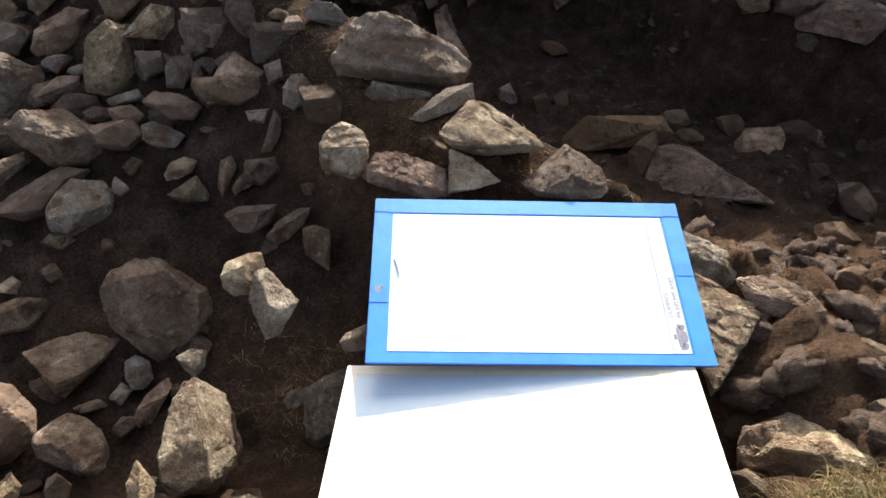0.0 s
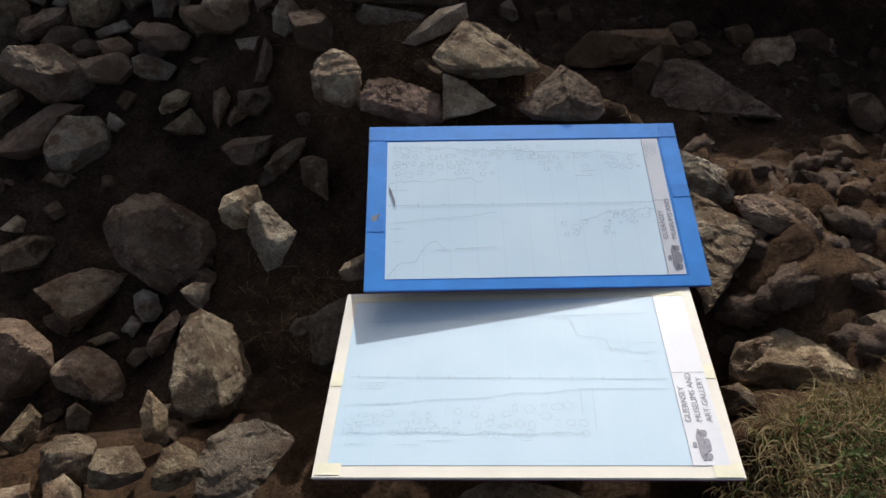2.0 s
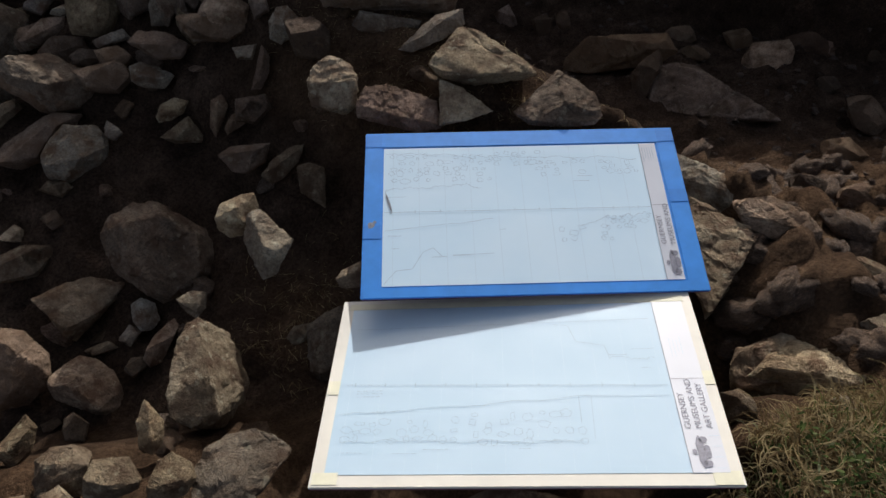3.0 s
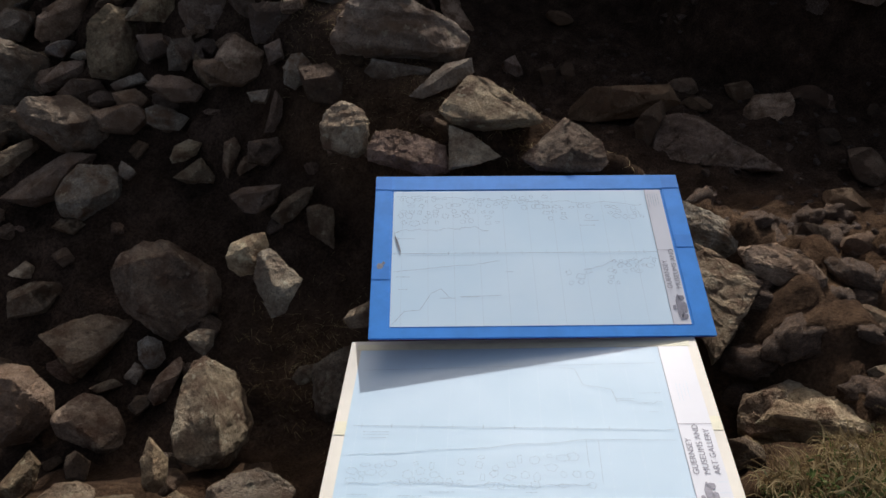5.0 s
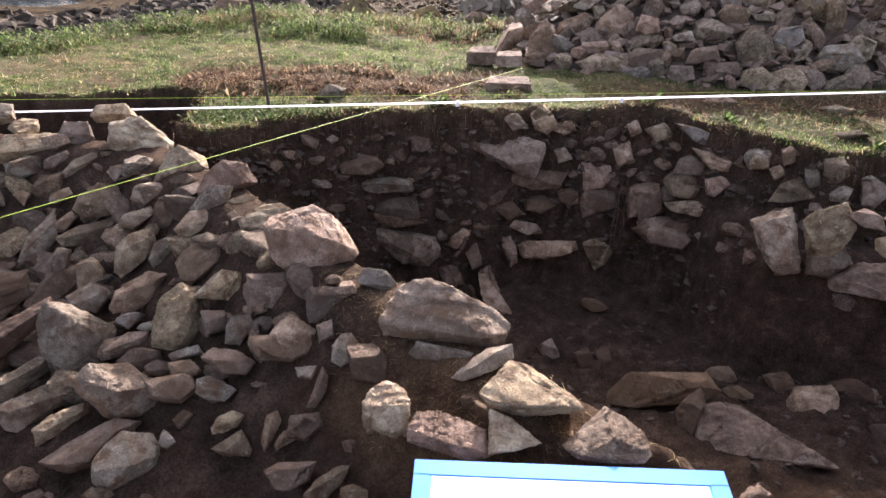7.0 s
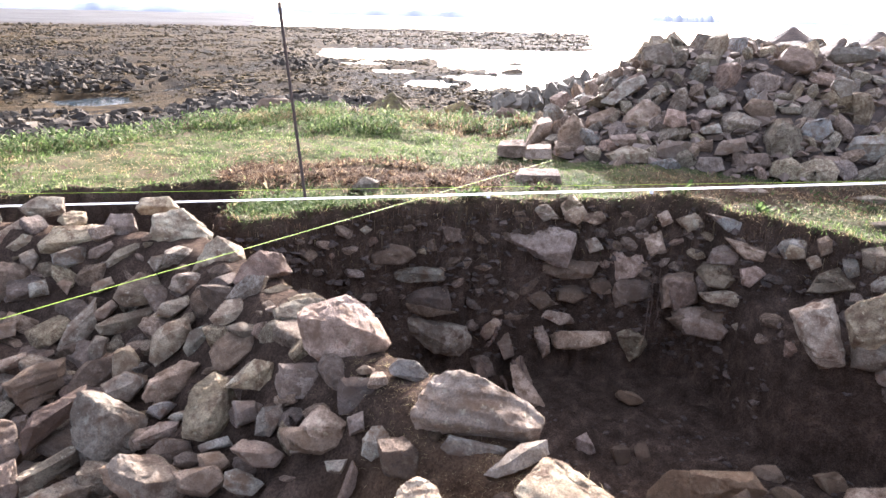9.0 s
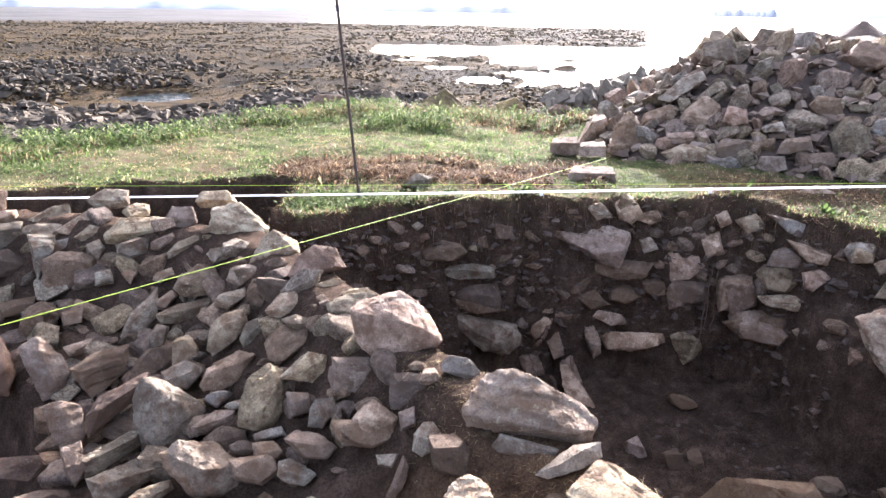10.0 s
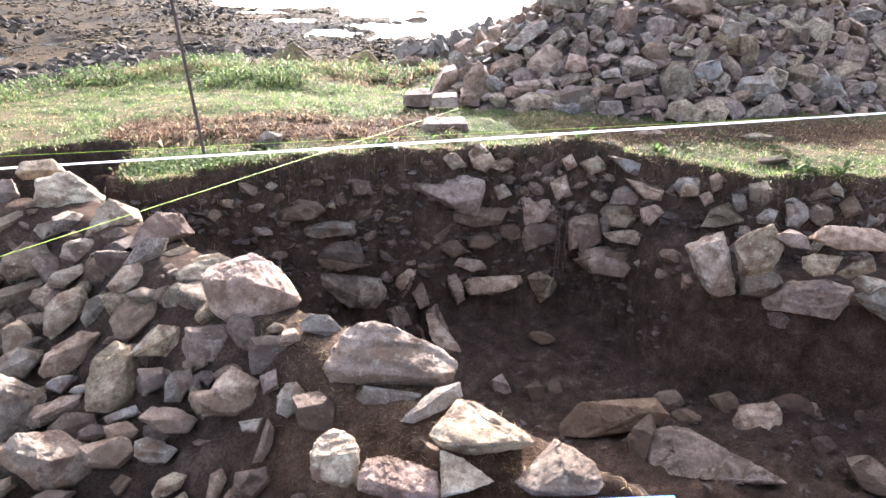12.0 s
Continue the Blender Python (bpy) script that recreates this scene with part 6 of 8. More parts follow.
stone(trench_floor_stones, 1.725, 2.753, -1.066, -33, -32, 0.102, "clod", (-0.087, -0.011), (-0.059, -0.049), (-0.027, -0.057), (0.008, -0.056), (0.056, -0.019), (0.074, 0.005), (0.051, 0.039), (0.021, 0.059), (-0.026, 0.048), (-0.079, 0.012))
stone(trench_floor_stones, 2.119, 2.861, -1.084, -31, -36, 0.091, "clod", (-0.032, -0.022), (0.007, -0.059), (0.033, -0.032), (0.057, 0.003), (0.044, 0.027), (-0.001, 0.060), (-0.043, 0.036), (-0.066, 0.013))
stone(trench_floor_stones, 1.711, 2.556, -1.032, -34, -33, 0.080, "clod", (-0.029, -0.025), (0.006, -0.035), (0.033, -0.019), (0.070, 0.010), (0.053, 0.027), (0.024, 0.043), (-0.036, 0.015), (-0.076, -0.008))
stone(trench_floor_stones, 2.294, 2.537, -1.009, -31, -42, 0.131, "clod", (-0.114, -0.037), (-0.071, -0.063), (0.004, -0.063), (0.059, -0.047), (0.102, -0.001), (0.113, 0.028), (0.052, 0.051), (-0.019, 0.067), (-0.072, 0.040), (-0.123, -0.002))
stone(trench_floor_stones, 1.991, 2.672, -1.050, -32, -36, 0.106, "clod", (-0.061, -0.016), (0.006, -0.059), (0.048, -0.036), (0.075, 0.000), (0.052, 0.036), (0.014, 0.066), (-0.046, 0.039), (-0.083, 0.013))
stone(trench_floor_stones, 2.112, 3.267, -1.078, -29, -33, 0.088, "clod", (-0.040, -0.017), (-0.003, -0.066), (0.025, -0.049), (0.057, -0.021), (0.040, 0.015), (0.006, 0.061), (-0.025, 0.049), (-0.051, 0.019))
stone(trench_floor_stones, 0.873, 3.039, -1.094, -34, -16, 0.101, "pink", (-0.003, -0.071), (0.064, -0.024), (0.006, 0.071), (-0.064, 0.014))
stone(trench_floor_stones, 1.049, 2.958, -1.095, -34, -19, 0.088, "clod", (-0.042, -0.017), (-0.011, -0.061), (0.025, -0.053), (0.055, -0.023), (0.036, 0.017), (0.007, 0.058), (-0.027, 0.047), (-0.060, 0.025))
stone(trench_floor_stones, 1.166, 2.973, -1.093, -34, -21, 0.084, "clod", (-0.031, -0.032), (-0.010, -0.070), (0.027, -0.048), (0.048, -0.026), (0.024, 0.035), (0.006, 0.061), (-0.027, 0.047), (-0.047, 0.025))
stone(trench_floor_stones, 1.258, 3.525, -1.101, -30, -19, 0.092, "clod", (-0.063, -0.016), (0.002, -0.042), (0.055, -0.028), (0.088, -0.002), (0.057, 0.026), (0.009, 0.043), (-0.058, 0.027), (-0.090, 0.009))
stone(trench_floor_stones, 1.867, 3.109, -1.103, -31, -31, 0.073, "clod", (-0.040, -0.019), (-0.006, -0.046), (0.030, -0.028), (0.048, -0.004), (0.035, 0.021), (0.006, 0.048), (-0.030, 0.028), (-0.053, 0.005))
stone(trench_floor_stones, 2.663, 2.650, -1.046, -29, -45, 0.093, "clod", (-0.034, -0.036), (0.009, -0.055), (0.039, -0.022), (0.069, 0.017), (0.034, 0.045), (-0.004, 0.054), (-0.035, 0.033), (-0.071, -0.005))
stone(trench_floor_stones, 2.557, 2.391, -0.985, -30, -47, 0.082, "clod", (-0.042, -0.021), (0.002, -0.049), (0.035, -0.024), (0.059, 0.006), (0.039, 0.039), (0.009, 0.053), (-0.035, 0.026), (-0.057, -0.000))
stone(trench_floor_stones, 2.164, 2.178, -0.945, -33, -44, 0.076, "clod", (-0.027, -0.033), (0.006, -0.041), (0.035, -0.025), (0.058, 0.011), (0.029, 0.037), (0.005, 0.045), (-0.028, 0.031), (-0.059, -0.006))
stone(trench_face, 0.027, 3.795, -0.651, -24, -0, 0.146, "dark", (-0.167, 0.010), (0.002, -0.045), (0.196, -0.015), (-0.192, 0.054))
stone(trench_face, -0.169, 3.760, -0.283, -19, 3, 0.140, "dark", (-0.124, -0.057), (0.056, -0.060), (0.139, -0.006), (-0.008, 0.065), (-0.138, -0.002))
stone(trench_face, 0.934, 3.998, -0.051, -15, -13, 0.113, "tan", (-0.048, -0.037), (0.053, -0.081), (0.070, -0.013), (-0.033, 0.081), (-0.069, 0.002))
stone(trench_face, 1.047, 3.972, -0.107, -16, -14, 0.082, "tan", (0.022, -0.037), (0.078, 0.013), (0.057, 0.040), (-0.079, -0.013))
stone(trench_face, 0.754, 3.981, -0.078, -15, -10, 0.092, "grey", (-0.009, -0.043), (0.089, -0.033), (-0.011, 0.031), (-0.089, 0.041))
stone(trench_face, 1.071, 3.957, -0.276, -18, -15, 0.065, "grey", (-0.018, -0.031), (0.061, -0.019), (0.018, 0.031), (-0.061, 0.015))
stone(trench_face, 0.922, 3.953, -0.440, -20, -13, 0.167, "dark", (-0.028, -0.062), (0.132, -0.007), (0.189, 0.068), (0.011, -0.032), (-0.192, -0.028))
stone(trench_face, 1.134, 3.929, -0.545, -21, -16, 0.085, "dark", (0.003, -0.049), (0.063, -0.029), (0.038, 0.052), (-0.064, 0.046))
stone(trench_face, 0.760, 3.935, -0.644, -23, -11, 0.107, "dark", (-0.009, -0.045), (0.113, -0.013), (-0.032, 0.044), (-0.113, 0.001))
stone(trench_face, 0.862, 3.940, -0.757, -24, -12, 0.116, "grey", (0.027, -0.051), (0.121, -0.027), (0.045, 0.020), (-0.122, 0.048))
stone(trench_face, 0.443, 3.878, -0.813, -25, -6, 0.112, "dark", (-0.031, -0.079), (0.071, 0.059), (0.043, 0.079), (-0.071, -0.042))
stone(trench_face, 0.661, 3.580, -1.108, -31, -10, 0.225, "pink", (0.070, -0.146), (0.126, -0.176), (0.043, 0.017), (-0.088, 0.179), (-0.127, 0.162))
stone(trench_face, 1.589, 3.860, -0.530, -21, -22, 0.181, "pink", (-0.074, -0.132), (0.043, -0.078), (0.108, -0.010), (0.081, 0.131), (-0.057, 0.098), (-0.113, 0.051))
stone(trench_face, 1.901, 3.560, -0.318, -19, -28, 0.113, "pink", (-0.059, -0.065), (-0.014, -0.071), (0.075, 0.029), (0.021, 0.072), (-0.084, 0.028))
stone(trench_face, 1.857, 3.605, -0.177, -17, -27, 0.128, "pink", (-0.008, -0.052), (0.110, -0.058), (0.124, 0.001), (0.054, 0.031), (-0.133, 0.056))
stone(trench_face, 1.632, 3.873, -0.092, -15, -23, 0.062, "tan", (0.047, -0.036), (-0.008, 0.039), (-0.038, -0.043))
stone(trench_face, 1.696, 3.720, -0.683, -23, -24, 0.204, "dark", (-0.108, -0.065), (0.093, -0.080), (0.194, -0.007), (0.149, 0.110), (-0.044, 0.066), (-0.195, -0.014))
stone(trench_face, 2.033, 3.436, -0.113, -16, -30, 0.088, "grey", (-0.027, -0.062), (0.060, -0.040), (0.040, 0.064), (-0.026, 0.041), (-0.049, -0.036))
stone(trench_face, 2.299, 3.160, -0.068, -16, -36, 0.071, "grey", (-0.001, -0.051), (0.048, -0.025), (0.027, 0.047), (-0.020, 0.047), (-0.043, 0.002))
stone(trench_face, 2.217, 3.216, -0.141, -17, -34, 0.052, "blue", (-0.008, -0.026), (0.035, -0.030), (0.022, 0.039), (-0.035, 0.030))
stone(trench_face, 2.321, 3.139, -0.191, -18, -36, 0.092, "grey", (-0.040, -0.058), (0.051, -0.035), (0.069, 0.038), (-0.013, 0.049), (-0.073, -0.022))
stone(trench_face, 2.669, 3.086, -0.034, -15, -41, 0.064, "tan", (0.053, -0.034), (-0.001, 0.043), (-0.041, -0.023))
stone(trench_face, 2.617, 3.074, -0.171, -17, -40, 0.090, "grey", (-0.012, -0.066), (0.056, 0.004), (-0.024, 0.059), (-0.059, 0.006))
stone(trench_face, 2.870, 3.088, -0.219, -17, -43, 0.095, "grey", (0.010, -0.041), (0.091, 0.001), (0.020, 0.047), (-0.091, -0.008))
stone(trench_face, 2.797, 3.075, -0.121, -16, -42, 0.057, "grey", (0.044, -0.035), (-0.010, 0.042), (-0.028, -0.039))
stone(trench_face, -0.319, 3.700, -0.113, -17, 5, 0.048, "tan", (-0.006, -0.026), (0.038, 0.003), (-0.001, 0.027), (-0.038, 0.000))
stone(trench_face, -0.002, 3.814, -0.277, -19, 0, 0.038, "tan", (0.030, -0.022), (0.018, 0.020), (-0.032, -0.008))
stone(trench_face, 1.774, 3.704, -0.240, -17, -25, 0.117, "dark", (-0.029, -0.023), (0.084, -0.053), (0.099, 0.010), (-0.006, 0.062), (-0.093, -0.065))
stone(trench_face, 1.600, 3.844, -0.536, -21, -22, 0.186, "pink", (-0.016, -0.134), (0.112, -0.050), (0.060, 0.137), (-0.116, 0.083))
stone(trench_face, 1.713, 3.716, -0.686, -23, -24, 0.210, "dark", (-0.097, -0.088), (0.126, -0.092), (0.187, 0.017), (0.026, 0.112), (-0.197, 0.035))
stone(trench_face, 2.293, 3.157, -0.072, -16, -36, 0.106, "grey", (-0.050, -0.039), (0.017, -0.070), (0.066, -0.014), (0.014, 0.075), (-0.072, 0.044))
stone(trench_face, 2.218, 3.216, -0.139, -17, -34, 0.078, "blue", (-0.004, -0.056), (0.046, -0.030), (0.011, 0.056), (-0.050, 0.047))
stone(trench_face, 2.615, 3.080, -0.173, -17, -40, 0.102, "grey", (-0.042, -0.044), (0.022, -0.066), (0.068, -0.011), (-0.022, 0.066), (-0.072, 0.022))
stone(trench_face, 2.782, 3.078, -0.132, -16, -42, 0.106, "dark", (-0.008, -0.071), (0.070, -0.016), (0.002, 0.069), (-0.072, 0.020))
stone(trench_face, 2.880, 3.082, -0.211, -17, -43, 0.097, "grey", (0.035, -0.046), (0.085, 0.011), (-0.015, 0.051), (-0.086, -0.018))
stone(trench_face, 1.122, 3.927, -0.536, -21, -16, 0.101, "dark", (-0.055, -0.036), (0.020, -0.056), (0.078, -0.004), (0.021, 0.059), (-0.080, 0.028))
stone(trench_face, 0.952, 3.949, -0.599, -22, -13, 0.122, "dark", (-0.084, -0.049), (0.023, -0.061), (0.107, -0.004), (0.026, 0.063), (-0.108, 0.028))
stone(trench_face, 0.748, 3.935, -0.639, -23, -10, 0.122, "dark", (0.008, -0.065), (0.101, -0.018), (0.021, 0.066), (-0.101, 0.026))
stone(trench_face, 0.451, 3.884, -0.808, -25, -6, 0.102, "pink", (-0.023, -0.079), (0.059, 0.022), (0.031, 0.079), (-0.059, -0.034))
stone(trench_face, 0.538, 3.889, -0.941, -27, -7, 0.114, "dark", (0.001, -0.093), (0.062, -0.060), (0.016, 0.093), (-0.062, 0.055))
stone(trench_face, 0.639, 3.725, -1.106, -30, -9, 0.173, "dark", (-0.013, -0.083), (0.050, -0.162), (0.081, -0.117), (-0.021, 0.164), (-0.081, 0.106))
stone(trench_face, 0.392, 3.853, -1.075, -29, -5, 0.130, "pink", (-0.019, -0.082), (0.092, -0.047), (0.032, 0.082), (-0.092, 0.059))
stone(trench_face, 0.750, 3.979, -0.075, -15, -10, 0.104, "grey", (-0.001, -0.057), (0.085, -0.019), (0.012, 0.057), (-0.085, 0.027))
stone(trench_face, 0.934, 3.996, -0.061, -15, -13, 0.132, "tan", (-0.051, -0.065), (0.026, -0.090), (0.086, -0.025), (-0.006, 0.090), (-0.086, 0.028))
stone(trench_face, 1.067, 3.972, -0.105, -16, -15, 0.085, "pink", (-0.007, -0.048), (0.066, -0.009), (0.031, 0.049), (-0.067, 0.021))
stone(trench_face, 1.066, 3.958, -0.277, -18, -15, 0.084, "grey", (-0.019, -0.053), (0.059, -0.017), (0.011, 0.053), (-0.060, 0.029))
stone(trench_face, 1.425, 3.909, -0.246, -17, -20, 0.120, "pink", (-0.011, -0.083), (0.076, -0.033), (0.030, 0.084), (-0.077, 0.041))
stone(trench_face, 1.475, 3.914, -0.085, -15, -20, 0.080, "grey", (-0.009, -0.056), (0.051, -0.016), (0.009, 0.056), (-0.051, 0.020))
stone(trench_face, 1.616, 3.878, -0.097, -15, -22, 0.106, "grey", (-0.001, -0.060), (0.083, -0.017), (0.021, 0.061), (-0.083, 0.009))
stone(trench_face, 2.022, 3.443, -0.112, -16, -30, 0.100, "grey", (-0.027, -0.062), (0.074, -0.038), (0.066, 0.052), (-0.014, 0.057), (-0.075, -0.002))
stone(trench_face, 2.127, 3.334, -0.058, -16, -32, 0.074, "pink", (-0.007, -0.058), (0.041, -0.023), (0.004, 0.058), (-0.042, 0.030))
stone(trench_face, 2.096, 3.350, -0.155, -17, -32, 0.065, "grey", (-0.003, -0.044), (0.043, -0.012), (0.006, 0.044), (-0.043, 0.012))
stone(trench_face, 2.504, 3.097, -0.313, -19, -39, 0.093, "dark", (0.002, -0.053), (0.068, -0.008), (0.010, 0.056), (-0.072, 0.021))
stone(stone_ledge, 2.199, 2.723, -0.155, -19, -39, 0.089, "pink", (0.002, -0.041), (0.083, -0.033), (0.044, 0.022), (-0.017, 0.047), (-0.077, -0.003))
stone(stone_ledge, 2.486, 2.498, -0.314, -85, -45, 0.034, "tan", (0.004, -0.063), (0.070, 0.055), (0.040, 0.093), (-0.076, -0.002))
stone(stone_heap, 1.574, 5.049, 0.082, -10, -17, 0.184, "grey", (-0.100, -0.083), (0.158, -0.043), (0.191, 0.033), (-0.031, 0.072), (-0.199, -0.011))
stone(stone_heap, 1.978, 5.874, 0.762, -3, -19, 0.208, "grey", (-0.146, -0.079), (0.006, -0.125), (0.164, -0.070), (0.065, 0.124), (-0.142, 0.071))
stone(stone_heap, 3.948, 4.961, 0.159, -8, -38, 0.215, "blue", (0.082, -0.118), (0.177, -0.032), (0.079, 0.107), (-0.060, 0.120), (-0.171, -0.017))
stone(loose, -0.365, 4.148, 0.037, -14, 5, 0.114, "grey", (0.081, -0.058), (0.100, 0.030), (-0.000, 0.058), (-0.101, -0.030))
stone(loose, 2.551, 3.478, 0.023, -13, -36, 0.088, "tan", (-0.052, -0.039), (0.092, 0.007), (0.035, 0.036), (-0.093, -0.007))
stone(loose, 2.795, 4.027, 0.019, -12, -35, 0.087, "grey", (0.050, -0.028), (0.106, 0.021), (-0.000, 0.034), (-0.111, -0.005))
stone(loose, 2.112, 4.172, 0.028, -12, -27, 0.114, "grey", (-0.034, -0.049), (0.123, -0.006), (-0.006, 0.046), (-0.121, -0.019))
stone(earth_bank, 0.792, 0.639, -0.170, -50, -51, 0.044, "clod", (-0.035, -0.012), (-0.008, -0.022), (0.010, -0.018), (0.033, -0.006), (0.037, 0.009), (0.033, 0.019), (0.022, 0.023), (-0.001, 0.022), (-0.024, 0.016), (-0.041, -0.002))
stone(earth_bank, 1.362, 1.202, -0.469, -40, -49, 0.078, "clod", (-0.059, -0.021), (-0.022, -0.043), (0.019, -0.035), (0.054, -0.019), (0.057, 0.001), (0.051, 0.030), (0.020, 0.040), (-0.013, 0.041), (-0.052, 0.018), (-0.072, -0.000))
stone(earth_bank, 1.796, 1.558, -0.726, -37, -49, 0.103, "clod", (-0.077, -0.020), (-0.032, -0.055), (-0.002, -0.056), (0.050, -0.041), (0.069, 0.002), (0.071, 0.033), (0.033, 0.048), (-0.017, 0.060), (-0.059, 0.034), (-0.093, 0.003))
stone(earth_bank, 2.200, 1.921, -0.906, -34, -49, 0.127, "clod", (-0.073, -0.027), (-0.019, -0.068), (0.027, -0.070), (0.070, -0.061), (0.081, -0.006), (0.061, 0.032), (0.006, 0.067), (-0.038, 0.079), (-0.086, 0.054), (-0.113, 0.030))
stone(earth_bank, 0.985, 0.613, -0.086, -44, -59, 0.080, "dark", (-0.030, -0.044), (0.018, -0.042), (0.057, 0.010), (0.029, 0.051), (-0.022, 0.039), (-0.063, -0.014))
stone(earth_bank, 0.855, 0.653, -0.103, -47, -53, 0.056, "clod", (-0.032, -0.026), (-0.016, -0.036), (0.001, -0.034), (0.025, -0.017), (0.035, -0.000), (0.035, 0.027), (0.021, 0.032), (-0.009, 0.031), (-0.030, 0.013), (-0.046, -0.012))
stone(earth_bank, 1.429, 1.100, -0.403, -39, -53, 0.075, "clod", (-0.055, -0.031), (-0.019, -0.047), (0.019, -0.039), (0.040, -0.030), (0.047, -0.009), (0.047, 0.026), (0.005, 0.044), (-0.021, 0.041), (-0.042, 0.024), (-0.063, -0.008))

# ---- the heap's core, and the small stuff between the stones ----
HEAP = [(0.95, 5.9), (1.15, 5.15), (1.77, 4.85), (2.8, 4.6), (5.5, 4.9), (8.5, 5.3), (8.5, 8.5), (2.0, 8.5), (1.2, 7.0)]
SOIL, t_soil, b_soil = shader("dark_soil", 0.95)
v_soil = t_soil.nodes.new("ShaderNodeTexCoord").outputs["Object"]
t_soil.links.new(soil_colour(t_soil, v_soil), b_soil.inputs["Base Color"])
relief(t_soil, b_soil, noise_of(t_soil, 40.0, 9, 0.75, v_soil), 0.9, 0.02)


def heap_height(px, py):
    best, odd = 1e9, False
    for (ax, ay), (bx, by) in zip(HEAP, HEAP[1:] + HEAP[:1]):
        best = min(best, line_gap(px, py, ax, ay, bx, by)[0])
        if (ay > py) != (by > py) and px < (bx - ax) * (py - ay) / (by - ay) + ax:
            odd = not odd
    return min(0.80, 0.75 * best) if odd else -0.2


def build_heap_core():
    xs, ys = np.arange(0.8, 8.6, 0.12), np.arange(4.5, 8.6, 0.12)
    verts = [(x, y, heap_height(x, y) - 0.05 + 0.06 * fractal(x * 2, y * 2, 6.0)) for y in ys for x in xs]
    w = len(xs)
    faces = [(j * w + i, j * w + i + 1, (j + 1) * w + i + 1, (j + 1) * w + i) for j in range(len(ys) - 1) for i in range(w - 1)]
    tagged(link_mesh("core", verts, faces, SOIL, stone_heap, True), "earth and small rubble inside the heap")


build_heap_core()


def any_outline(rnd, w, h):
    n = rnd.randint(5, 8)
    a0 = rnd.uniform(0, 6.28)
    return [(w / 2 * rnd.uniform(0.72, 1.1) * math.cos(a0 + 6.2832 * i / n), h / 2 * rnd.uniform(0.72, 1.1) * math.sin(a0 + 6.2832 * i / n)) for i in range(n)]


rnd = random.Random(11)
SPARE = [grown_stone(any_outline(rnd, 1.0, rnd.uniform(0.38, 0.8)), rnd.uniform(0.45, 0.8), 900 + i, 0.06) for i in range(16)]
SPARE_BY_TONE = {}
for tone in STONE:
    SPARE_BY_TONE[tone] = []
    for me in SPARE:
        me = me.copy()
        me.materials.append(STONE[tone])
        SPARE_BY_TONE[tone].append(me)


def spare(holder, x, y, z, size, tones, lean=70):
    ob = new("stone", rnd.choice(SPARE_BY_TONE[rnd.choice(tones)]))
    ob.matrix_world = pose(x, y, z, rnd.uniform(-lean, lean) * 0.6, rnd.uniform(-lean, lean), rnd.uniform(-60, 60)) @ Matrix.Diagonal(
        (size * rnd.uniform(0.8, 1.3), size * rnd.uniform(0.8, 1.2), size * rnd.uniform(0.7, 1.2), 1))
    ob.parent = holder
    return ob


# the front of the heap, from its foot to its top
taken = []
for c in list(stone_heap.children):
    if c.name != "core":
        taken.append((c.location.copy(), 0.16))
tries = 0
while len(taken) < 380 and tries < 9000:
    tries += 1
    x, y = rnd.uniform(0.95, 5.6), rnd.uniform(4.6, 7.2)
    h = heap_height(x, y)
    if h < -0.1 or (h > 0.78 and y > 6.5):
        continue
    size = rnd.choice((0.2, 0.26, 0.32, 0.38)) if tries < 2500 else rnd.choice((0.14, 0.18, 0.22))
    p = Vector((x, y, h))
    if any((p - q).length < (size + s) * 0.34 for q, s in taken):
        continue
    taken.append((p, size))
    spare(stone_heap, x, y, h + 0.01, size, ("pink", "pink", "dark", "grey", "tan", "tan", "grey", "blue"))

# small rubble on the slope, the floor and in the trench's face
laid = [(c.location.copy(), max(c.dimensions)) for c in rubble_wall.children]
for size, tries in ((0.21, 200), (0.17, 380), (0.13, 460), (0.09, 420), (0.06, 300)):
    for _ in range(tries):
        x, y = rnd.uniform(-2.4, 0.3), rnd.uniform(0.4, 3.3)
        s = off_crest(x, y)
        if within(WEST_PIT, x, y) > 0.0:
            continue
        if y < 1.75 and (size > 0.11 or rnd.random() < 0.6):
            continue
        if not -0.02 < s < 1.35 or (x > -0.15 and y < 1.1) or (-0.35 < x < 0.0 and 0.75 < y < 1.0):
            continue
        p = Vector((x, y, lie(x, y)[0] + 0.05 * size))
        if any((p - q).length < (0.25 if y > 1.75 else 0.31) * (size + d) for q, d in laid):
            continue
        laid.append((p, size))
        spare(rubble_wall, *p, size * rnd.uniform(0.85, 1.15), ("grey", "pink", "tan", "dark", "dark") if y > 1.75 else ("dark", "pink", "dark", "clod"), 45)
laid = [(c.location.copy(), max(c.dimensions)) for c in trench_face.children]
